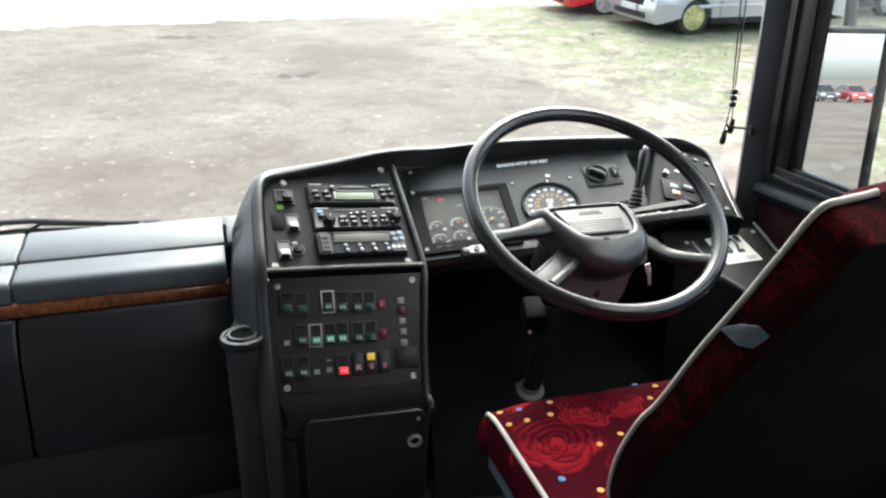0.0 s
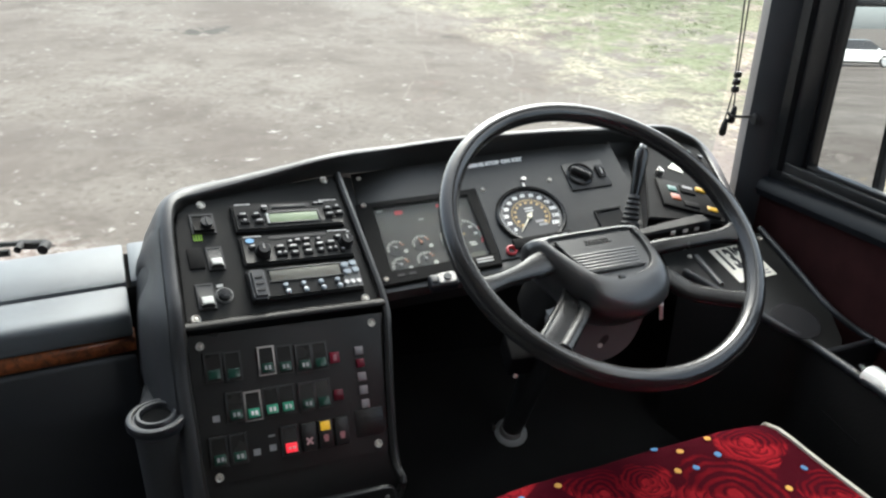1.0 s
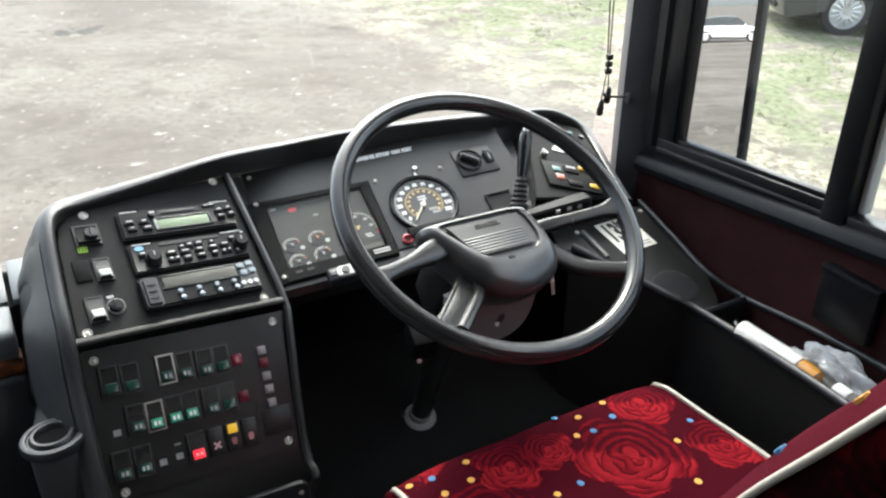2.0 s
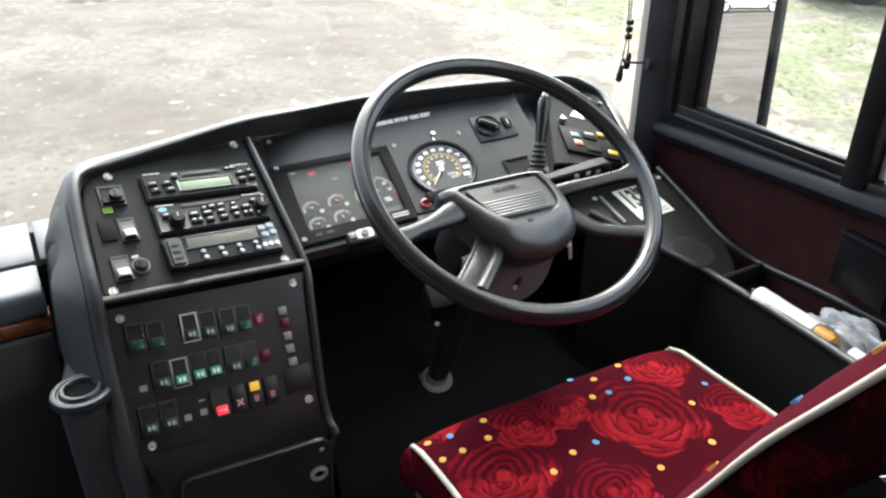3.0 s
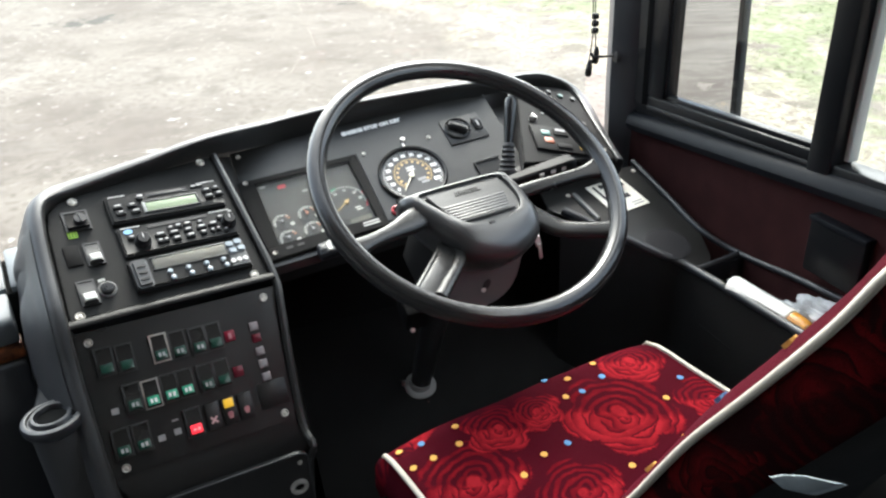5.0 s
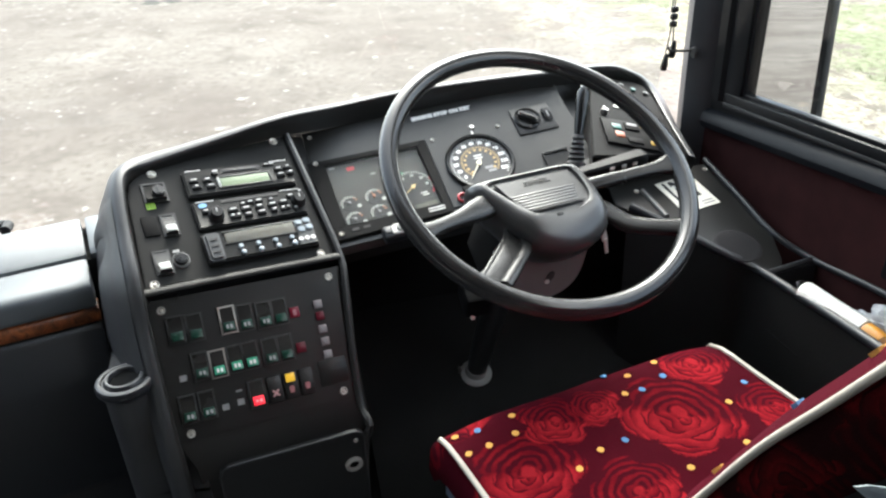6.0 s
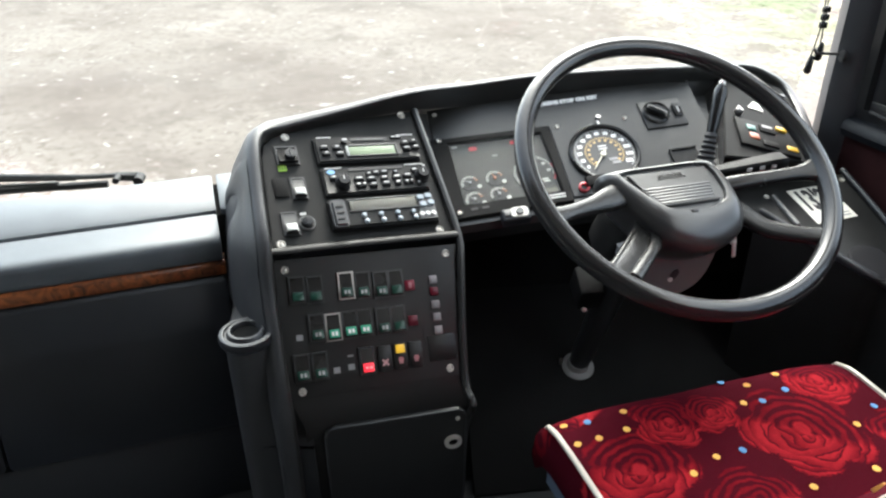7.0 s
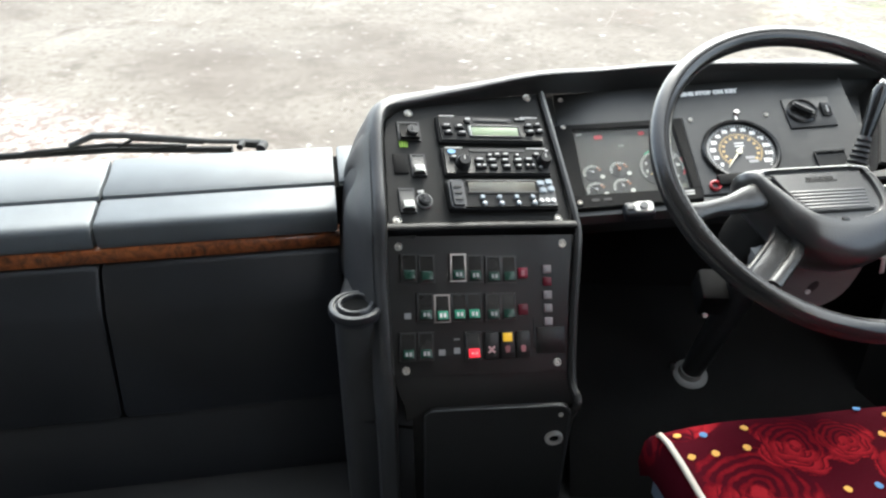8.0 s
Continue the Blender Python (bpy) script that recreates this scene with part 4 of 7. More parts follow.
def build_radio_middle():
    r, m = radio_unit(0.0845, 0.0755, "black radio amplifier with many small worn keys")
    part("case", prism([(x + 0.09, y + 0.0265) for x, y in rounded(0.180, 0.052, 0.003)], 0.011, at(m, 0, 0, -0.002), 0.003), RADIOM, r)
    part("disc_slot", box(0.094, 0.0055, 0.002, at(m, 0.092, 0.0455, 0.0090)), INK, r)
    part("blue_mark", prism([(0.0068 * math.cos(k * math.pi / 8), 0.0042 * math.sin(k * math.pi / 8)) for k in range(16)], 0.0012, at(m, 0.015, 0.0425, 0.009)), BLUEP, r, "small pale blue badge")
    for x, y in ((0.031, 0.021), (0.169, 0.026)):
        knob = part("knob", joined(lathe([(0.0125, 0.0), (0.0122, 0.004), (0.0105, 0.0055), (0.0098, 0.0115), (0.0085, 0.0130), (0.0, 0.0130)], at(m, x, y, 0.009), 24)), KEYM, r)
        part("knob_mark", box(0.0016, 0.007, 0.0006, at(m, x, y + 0.003, 0.0222)), PALE_INK, knob)
    keys = ((0.059, 0.0265, 0.015), (0.080, 0.0255, 0.015), (0.056, 0.0150, 0.008), (0.065, 0.0150, 0.007), (0.081, 0.0140, 0.012), (0.077, 0.0345, 0.008), (0.0895, 0.0360, 0.010), (0.104, 0.0365, 0.012), (0.124, 0.0350, 0.007), (0.102, 0.0255, 0.012),
            (0.124, 0.0260, 0.014), (0.143, 0.0275, 0.014), (0.103, 0.0145, 0.013), (0.124, 0.0150, 0.009), (0.139, 0.0155, 0.006), (0.148, 0.0160, 0.006), (0.158, 0.0370, 0.010), (0.176, 0.0430, 0.008), (0.017, 0.0310, 0.010), (0.160, 0.0120, 0.006))
    for x, y, w in keys:
        part("button", prism(rounded(w + 0.002, 0.0078, 0.002, 3), 0.0042, at(m, x, y, 0.0088), 0.0012), KEYM, r)
    for x, y, w in keys:
        part("button_glint", prism(rounded(w * 0.70, 0.0024, 0.0012, 2), 0.0005, at(m, x, y + 0.0010, 0.0129)), GLINT, r)
    for x, w in ((0.020, 0.028), (0.160, 0.033)):
        part("case_glint", box(w, 0.0018, 0.0006, at(m, x, 0.0500, 0.0092)), GLINT, r)


def build_radio_bottom():
    r, m = radio_unit(0.0825, 0.0125, "black radio with a grey display and pale round keys")
    part("case", prism([(x + 0.09, y + 0.027) for x, y in rounded(0.180, 0.053, 0.003)], 0.014, at(m, 0, 0, -0.002), 0.004), RADIOM, r)
    part("display", box(0.112, 0.0175, 0.002, at(m, 0.090, 0.0385, 0.0122), 0.0005), LCD_GREY, r, "unlit grey display")
    part("display_frame", joined(box(0.118, 0.0025, 0.003, at(m, 0.090, 0.0490, 0.0125), 0.0008), box(0.118, 0.0025, 0.003, at(m, 0.090, 0.0282, 0.0125), 0.0008), box(0.0025, 0.022, 0.003, at(m, 0.1475, 0.0385, 0.0125), 0.0008)), BLACK, r)
    grip = part("grip", prism([(x, y) for x, y in rounded(0.025, 0.050, 0.006)], 0.010, at(m, 0.014, 0.026, 0.008), 0.004, 3), SHELL, r, "blue-grey ribbed grip")
    for k in range(3):
        part("rib", prism(rounded(0.012, 0.0036, 0.0015, 2), 0.002, at(m, 0.0145, 0.014 + 0.011 * k, 0.0175), 0.0005), RUBBER, grip)
    for x in (0.053, 0.081, 0.109, 0.136):
        part("key", lathe([(0.0042, 0.0), (0.0040, 0.0035), (0.0030, 0.0046), (0.0, 0.0049)], at(m, x, 0.0195, 0.0118), 14), PALE_KEY, r)
        part("key", lathe([(0.0042, 0.0), (0.0040, 0.0032), (0.0030, 0.0042), (0.0, 0.0045)], at(m, x + 0.002, 0.0085, 0.0118), 14), PALE_KEY, r)
    part("key_plate", prism([(0.146, 0.004), (0.176, 0.004), (0.176, 0.050), (0.152, 0.050)], 0.0012, at(m, 0, 0, 0.0118)), COVERM, r, "worn grey key plate")
    for x, y in ((0.154, 0.044), (0.168, 0.046), (0.156, 0.031), (0.170, 0.033)):
        part("key", prism(rounded(0.0115, 0.0095, 0.003, 3), 0.004, at(m, x, y, 0.0125), 0.0012), PALE_KEY, r)
    for x in (0.150, 0.160, 0.170):
        part("button", rod(0.0042, 0.003, at(m, x, 0.013, 0.0125), 14, 0.0008), LEGEND, r)
    part("window", box(0.114, 0.019, 0.0006, at(m, 0.090, 0.0385, 0.0138)), COVER, r).visible_shadow = False


build_radio_top()
build_radio_middle()
build_radio_bottom()


# ---------------------------------------------------------------- switches of the radio panel
def build_small_switches():
    p = radio_panel

    def rocker(u, v, w, h, lens=None, face=GLOSS):
        part("rocker_frame", joined(box(w + 0.006, 0.003, 0.003, at(RADIO, u, v + h / 2 + 0.0015, 0.0015)), box(w + 0.006, 0.003, 0.003, at(RADIO, u, v - h / 2 - 0.0015, 0.0015)),
                                    box(0.003, h, 0.003, at(RADIO, u - w / 2 - 0.0015, v, 0.0015)), box(0.003, h, 0.003, at(RADIO, u + w / 2 + 0.0015, v, 0.0015))), BLACK, p)
        part("rocker", prism([(-h / 2, 0.0), (h / 2, 0.0), (h / 2, 0.002), (0, 0.004), (-h / 2, 0.009)], w, RADIO @ Matrix.Translation((u - w / 2, v, 0)) @ plane_frame((0, 0, 0), (0, 1, 0), (0, 0, 1))), face, p)
        if lens:
            part("rocker_lens", box(w * 0.85, h * 0.36, 0.002, at(RADIO, u, v - h * 0.27, 0.0088) @ pose(0, 0, 0, -12), 0.0005), lens, p)

    rocker(0.0375, 0.160, 0.030, 0.030, face=PODM)
    part("toggle_knob", joined(rod(0.009, 0.007, at(RADIO, 0.042, 0.158, 0.006), 20, 0.001), box(0.003, 0.015, 0.003, at(RADIO, 0.042, 0.158, 0.0135))), BLACK, p)
    part("green_label", box(0.013, 0.012, 0.001, at(RADIO, 0.026, 0.137, 0.0006)), material("lime_label", (0.36, 0.66, 0.04), 0.5), p, "lime-green label")
    part("label_bar", bars(at(RADIO, 0, 0, 0.001), [(0.022, 0.137), (0.026, 0.137), (0.030, 0.137)], 0.0012, 0.009), INK, p)
    part("blank_plate", box(0.022, 0.036, 0.003, at(RADIO, 0.017, 0.100, 0.001), 0.001), PODM, p)
    rocker(0.045, 0.097, 0.018, 0.034, PALE_LENS)
    rocker(0.020, 0.034, 0.019, 0.036, PALE_LENS)
    part("round_knob", joined(rod(0.0088, 0.010, at(RADIO, 0.046, 0.033, 0.0), 20, 0.002), box(0.0025, 0.008, 0.002, at(RADIO, 0.044, 0.036, 0.0105))), GLOSS, p)
    part("knob_ring", lathe([(0.0135, 0.0), (0.0132, 0.0018), (0.0115, 0.0028), (0.0100, 0.0020), (0.0098, 0.0)], at(RADIO, 0.046, 0.033), 28), COVERM, p, "worn grey ring of the knob")
    part("knob_mark", bars(at(RADIO, 0, 0, 0.0002), [(0.041, 0.050), (0.044, 0.0505)], 0.006, 0.004), GLINT, p)


build_small_switches()


# ---------------------------------------------------------------- rocker switches on the switch panel
# Rocker frames: the glint along their edges is put into a lighter grey.
EDGE = material("glinting_rocker_edge", (0.045, 0.046, 0.045), 0.3, spec=0.5)
ROSE_INK = material("rose_print", (0.7, 0.3, 0.32), 0.5)


def build_switches():
    p = switch_panel

    def rocker(u, v, frame_mat=None, lens=GREEN, mark=LEGEND):
        w, h = 0.020, 0.038
        part("rocker_frame", joined(box(w + 0.005, 0.0025, 0.005, at(SWITCH, u, v + h / 2 + 0.001, 0.0025)), box(w + 0.005, 0.0025, 0.005, at(SWITCH, u, v - h / 2 - 0.001, 0.0025)),
                                    box(0.0025, h, 0.005, at(SWITCH, u - w / 2 - 0.001, v, 0.0025)), box(0.0025, h, 0.005, at(SWITCH, u + w / 2 + 0.001, v, 0.0025))), frame_mat or EDGE, p)
        part("rocker", prism([(-h / 2, 0.0), (h / 2, 0.0), (h / 2, 0.003), (0.002, 0.005), (-h / 2, 0.010)], w, SWITCH @ Matrix.Translation((u - w / 2, v, 0)) @ plane_frame((0, 0, 0), (0, 1, 0), (0, 0, 1)), 0), GLOSS, p)
        if lens:
            part("rocker_lens", box(w * 0.8, h * 0.34, 0.0022, at(SWITCH, u, v - h * 0.26, 0.0083) @ pose(0, 0, 0, -13), 0.0004), lens, p)
            if mark:
                part("legend", bars(at(SWITCH, u, v - h * 0.27, 0.0085) @ pose(0, 0, 0, -13) @ pose(0, 0, 0.0012), [(-0.0028, 0), (0.0028, 0)], 0.0035, 0.006), mark, p)

    for u, v, fm, mk in ((0.018, -0.032, None, None), (0.045, -0.034, None, None), (0.093, -0.033, METAL, GREY_INK), (0.119, -0.035, None, GREY_INK), (0.148, -0.037, None, GREY_INK), (0.172, -0.037, None, None),
                         (0.042, -0.092, None, GREY_INK), (0.067, -0.094, METAL, LEGEND), (0.093, -0.093, None, LEGEND), (0.116, -0.093, None, LEGEND), (0.146, -0.094, None, GREY_INK), (0.170, -0.094, None, None),
                         (0.014, -0.150, None, GREY_INK), (0.041, -0.150, None, GREY_INK)):
        rocker(u, v, fm, GREEN_PALE if mk is LEGEND else GREEN, mk)
    # lit red switch and the white-marked blanks beside it
    rocker(0.114, -0.152, None, RED_LIT, None)
    part("legend", bars(at(SWITCH, 0.114, -0.162, 0.0105), [(-0.003, 0), (0.003, 0)], 0.004, 0.003), WHITE, p)
    for u in (0.142, 0.167, 0.192):
        part("blank_rocker", box(0.021, 0.040, 0.005, at(SWITCH, u, -0.152, 0.0025), 0.001), BLACK, p)
    part("cross_legend", joined(box(0.013, 0.003, 0.001, at(SWITCH, 0.142, -0.158, 0.0055, 45)), box(0.013, 0.003, 0.001, at(SWITCH, 0.142, -0.158, 0.0055, -45))), material("pink_print", (0.75, 0.45, 0.45), 0.5), p)
    part("yellow_button", box(0.014, 0.013, 0.004, at(SWITCH, 0.167, -0.140, 0.006), 0.001), YELLOW_LIT, p, "yellow square button")
    for u in (0.167, 0.192):
        part("legend", joined(rod(0.0042, 0.001, at(SWITCH, u, -0.157, 0.005), 12), box(0.006, 0.010, 0.001, at(SWITCH, u, -0.158, 0.0055))), ROSE_INK, p)
    # lamps and plain marks
    for u, v in ((0.195, -0.043), (0.194, -0.099)):
        part("tell_tale", box(0.015, 0.016, 0.003, at(SWITCH, u, v, 0.0015), 0.0006), RED if v < -0.05 else material("dull_red_lens", (0.22, 0.01, 0.03), 0.3), p)
    part("legend", bars(at(SWITCH, 0.195, -0.043, 0.003), [(0, 0)], 0.005, 0.009), material("dull_rose_print", (0.45, 0.2, 0.22), 0.5), p)
    for k, v in enumerate((-0.038, -0.057, -0.078, -0.098, -0.119)):
        part("small_key", box(0.013, 0.013, 0.004, at(SWITCH, 0.234, v, 0.002), 0.001), RED if k == 1 else GREY_KEY, p)
        if k != 1:
            part("legend", bars(at(SWITCH, 0.234, v, 0.004), [(0, 0)], 0.005, 0.006), GREY_INK, p)
    part("key_strip", box(0.045, 0.040, 0.002, at(SWITCH, 0.237, -0.147, 0.001), 0.0006), PANEL, p)
    part("panel_slot", box(0.0035, 0.045, 0.001, at(SWITCH, 0.212, -0.135, 0.0004)), INK, p)
    for u, v, w, h in ((0.015, -0.104, 0.010, 0.009), (0.066, -0.160, 0.010, 0.009), (0.089, -0.158, 0.010, 0.009), (0.089, -0.141, 0.009, 0.003)):
        part("panel_mark", box(w, h, 0.0006, at(SWITCH, u, v, 0.0004)), GREY_INK, p)


build_switches()


# ---------------------------------------------------------------- instruments
def arc_marks(m, r, a0, a1, n, w, h):
    out = []
    for k in range(n):
        a = radians(a0 + (a1 - a0) * k / (n - 1))
        out.append(box(h, w, 0.0005, m @ Matrix.Translation((r * math.cos(a), r * math.sin(a), 0.0003)) @ pose(0, 0, 0, 0, 0, math.degrees(a))))
    return joined(*out)


def needle(m, angle, length, w=0.0026):
    return joined(prism([(-0.25 * length, -w), (length, -w * 0.25), (length, w * 0.25), (-0.25 * length, w)], 0.001, at(m, 0, 0, 0.002, angle)), rod(w * 2.4, 0.004, m, 16))


def build_cluster():
    base = DIALS @ Vector((0.1, 0.09, 0))
    c = thing("instrument_cluster", base, "black instrument cluster with small gauges behind a clear window", "instrument cluster")
    part("bezel", joined(prism([(-0.003, -0.009), (0.212, -0.006), (0.212, 0.0195), (-0.002, 0.0195)], 0.008, DIALS, 0.002), prism([(-0.013, 0.1575), (0.212, 0.153), (0.212, 0.168), (-0.0145, 0.172)], 0.008, DIALS, 0.002),
                         prism([(-0.003, 0.016), (0.0215, 0.016), (0.0185, 0.162), (-0.0138, 0.162)], 0.008, DIALS, 0.002), prism([(0.197, 0.016), (0.212, 0.016), (0.212, 0.160), (0.192, 0.160)], 0.008, DIALS, 0.002)), PODM, c)
    part("face", prism([(0.014, 0.016), (0.202, 0.016), (0.202, 0.164), (0.010, 0.164)], 0.001, DIALS), material("charcoal_dial_face", (0.034, 0.0325, 0.029), 0.5, dark=0.6, patch=30), c)
    win = part("window", prism([(0.016, 0.018), (0.200, 0.018), (0.200, 0.162), (0.013, 0.162)], 0.001, at(DIALS, 0, 0, 0.005)), COVER, c, "clear plastic window")
    win.visible_shadow = False
    orange = material("orange_print", (0.42, 0.17, 0.10), 0.5)
    gauge_face = material("gauge_face", (0.017, 0.017, 0.017), 0.4)
    for k, (u, v) in enumerate(((0.040, 0.067), (0.086, 0.070), (0.041, 0.031), (0.086, 0.0345))):
        m = at(DIALS, u, v, 0.0012)
        g = part("small_gauge", rod(0.0165, 0.0008, m, 28), gauge_face, c)
        part("gauge_scale", arc_marks(at(m, 0, 0, 0.0008), 0.0150, 40, 200, 11, 0.0016, 0.0030), LEGEND, g)
        part("gauge_band", arc_marks(at(m, 0, 0, 0.0008), 0.0122, 70, 190, 12, 0.0024, 0.0010), PALE_INK, g)
        part("gauge_zone", arc_marks(at(m, 0, 0, 0.0009), 0.0138, 22, 44, 2, 0.0026, 0.0042), orange, g)
        part("needle", needle(at(m, 0, 0, 0.001), 150 - 40 * (k % 2), 0.011, 0.0010), orange if k == 1 else GREY_INK, g)
        part("gauge_mark", rod(0.0042, 0.0006, at(m, 0.0155, -0.009, 0.0008), 12), PALE_INK, g)
    m = at(DIALS, 0.159, 0.069, 0.0012)
    t = part("rev_counter", rod(0.0395, 0.0008, m, 40), gauge_face, c, "rev counter with green and red zones")
    part("gauge_scale", arc_marks(at(m, 0, 0, 0.0008), 0.0355, -10, 210, 31, 0.0015, 0.0048), LEGEND, t)
    for a, word in ((195, "0"), (160, "5"), (120, "10"), (80, "15"), (40, "20"), (5, "25")):
        part("gauge_figure", letters(word, 0.0072, at(m, 0.0275 * math.cos(radians(a)), 0.0275 * math.sin(radians(a)), 0.0008), 0.0003, 1.0, 0.0003), LEGEND, t)
    part("red_zone", arc_marks(at(m, 0, 0, 0.0012), 0.0378, -28, 22, 14, 0.003, 0.0032), RED_INK, t)
    part("green_zone", arc_marks(at(m, 0, 0, 0.0012), 0.0378, 105, 130, 8, 0.003, 0.0030), material("green_print", (0.05, 0.4, 0.22), 0.5), t)
    part("needle", needle(at(m, 0, 0, 0.001), 215, 0.028, 0.0016), AMBER_INK, t)
    part("rev_caption", bars(at(m, 0, 0, 0.0008), [(0.016, -0.016), (0.018, -0.021)], 0.012, 0.0030), LEGEND, t)
    part("lcd_strip", box(0.040, 0.011, 0.0008, at(DIALS, 0.172, 0.0265, 0.0016)), LCD_GREY, c, "dull green display strip")
    lamp = [prism(rounded(0.015, 0.0085, 0.003), 0.0006, at(DIALS, 0.0615, 0.143, 0.0012)), prism(rounded(0.010, 0.007, 0.002), 0.0006, at(DIALS, 0.137, 0.145, 0.0012))]
    for bm in lamp:
        part("warning_lamp", bm, RED_INK, c, "red warning lamp")
    part("dust_fleck", bars(at(DIALS, 0, 0, 0.0011), [(0.029, 0.152), (0.098, 0.121)], 0.010, 0.004), GREY_INK, c)
    part("bottom_mark", bars(at(DIALS, 0, 0, 0.008), [(0.184, 0.006), (0.184, 0.0115)], 0.030, 0.0030), PALE_INK, c)
    part("slot", joined(box(0.012, 0.005, 0.001, at(DIALS, 0.035, 0.0075, 0.0082)), box(0.012, 0.005, 0.001, at(DIALS, 0.055, 0.0075, 0.0082))), INK, c)
    for u, v in ((0.003, 0.166), (0.0085, 0.0045)):
        part("screw", screw(at(DIALS, u, v, 0.008), 0.0048), SCREWM, c)


build_cluster()


def build_speedometer():
    m = at(DIALS, 0.297, 0.089)
    s = thing("speedometer", m.translation, "round black speedometer with white and amber scales", "speedometer")
    part("mount_plate", prism([(-0.083, -0.085), (0.075, -0.085), (0.077, 0.082), (-0.083, 0.083)], 0.003, at(m, 0, 0, 0.0005), 0.001), PANEL, s)
    part("bezel_ring", lathe([(0.066, 0.0), (0.066, 0.008), (0.063, 0.011), (0.059, 0.010), (0.0585, 0.003)], m, 48), GLOSS, s)
    part("dial", rod(0.0595, 0.004, m, 48), material("charcoal_speedometer_face", (0.028, 0.028, 0.028), 0.4), s)
    part("speed_scale", arc_marks(at(m, 0, 0, 0.004), 0.0545, -38, 222, 53, 0.0014, 0.0045), LEGEND, s)
    for k in range(13):
        g = radians(215 - 20.5 * k)
        part("speed_figure", letters(str(10 * k), 0.0100, at(m, 0.0462 * math.cos(g), 0.0462 * math.sin(g), 0.004), 0.0003, 0.9, 0.0007), PRINT, s)
    part("amber_scale", arc_marks(at(m, 0, 0, 0.004), 0.035, -40, 225, 40, 0.0016, 0.0038), AMBER_INK, s)
    part("amber_figure", arc_marks(at(m, 0, 0, 0.004), 0.029, -38, 222, 13, 0.0048, 0.0046), AMBER_INK, s)
    part("caption", bars(at(m, 0, 0, 0.004), [(0.0, 0.016), (0.0, 0.010)], 0.016, 0.003), LEGEND, s)
    part("counter", joined(bars(at(m, 0, 0, 0.004), [(0.012, -0.016), (0.016, -0.024)], 0.016, 0.006)), GREY_INK, s)
    part("foot_plate", box(0.112, 0.022, 0.007, at(m, 0.002, -0.060, 0.0075), 0.002), PODM, s)
    part("foot_mark", bars(at(m, 0, 0, 0.011), [(-0.014, -0.061), (0.006, -0.060), (0.026, -0.059), (0.044, -0.058)], 0.010, 0.004), PALE_INK, s)
    part("needle", needle(at(m, -0.004, -0.003, 0.004), 231, 0.040, 0.0022), material("ivory_needle", (0.8, 0.76, 0.6), 0.5), s)
    part("catch", joined(rod(0.0045, 0.006, at(m, 0.013, 0.083, 0.003), 12), box(0.010, 0.005, 0.004, at(m, 0.013, 0.083, 0.007), 0.001), box(0.004, 0.014, 0.002, at(m, 0.010, 0.072, 0.004))), METAL, s)
    part("red_ring", lathe([(0.010, 0.0), (0.010, 0.005), (0.0075, 0.006), (0.006, 0.004), (0.006, 0.0)], at(DIALS, 0.237, 0.020, 0.003), 20), material("red_plastic_ring", (0.45, 0.04, 0.05), 0.4), s, "red plastic ring")


build_speedometer()


def build_dial_panel_fittings():
    part("stop_notice", letters("ENGINE STOP ON KEY", 0.0112, at(DIALS, 0.266, 0.2265, 0.0006), 0.0003, 1.06, 0.0012), PRINT, dial_panel, "white lettering")
    k = part("heater_switch", box(0.082, 0.066, 0.003, at(DIALS, 0.437, 0.163, 0.0015), 0.001), BLACK, dial_panel)
    kn = at(DIALS, 0.424, 0.165, 0.003)
    part("rotary_knob", joined(lathe([(0.0265, 0.0), (0.0265, 0.003), (0.0235, 0.005), (0.021, 0.002), (0.0, 0.002)], kn, 32)), GLOSS, k)
    part("knob_bar", prism(rounded(0.040, 0.011, 0.005), 0.013, at(kn, 0, 0, 0.001, -40), 0.003), BLACK, k)
    part("rocker", box(0.016, 0.028, 0.006, at(DIALS, 0.466, 0.165, 0.005) @ pose(0, 0, 0, 8), 0.001), GLOSS, k)
    part("legend", bars(at(DIALS, 0.466, 0.163, 0.0085), [(0, 0)], 0.003, 0.014), GREY_INK, k)
    # clip on the lower edge
    c = thing("switch_clip", DIALS @ Vector((0.105, -0.012, 0.0)), "small grey clip switch under the dial panel", "switch")
    part("body", box(0.050, 0.026, 0.022, at(DIALS, 0.101, -0.021, 0.008), 0.005, 3), SLATE, c)
    part("face", prism(rounded(0.030, 0.020, 0.006), 0.003, at(DIALS, 0.107, -0.020, 0.019), 0.001), SCREWM, c, "dull metal clip face")
    part("button", joined(rod(0.007, 0.004, at(DIALS, 0.107, -0.020, 0.021), 16, 0.001), box(0.010, 0.010, 0.004, at(DIALS, 0.085, -0.020, 0.020), 0.001)), COVERM, c)
    # slot of the lever
    part("lever_slot", joined(box(0.052, 0.003, 0.004, at(DIALS, 0.444, 0.075, 0.002)), box(0.003, 0.04, 0.004, at(DIALS, 0.419, 0.056, 0.002)), box(0.052, 0.040, 0.001, at(DIALS, 0.444, 0.055, 0.0005))), GLOSS, dial_panel)


build_dial_panel_fittings()


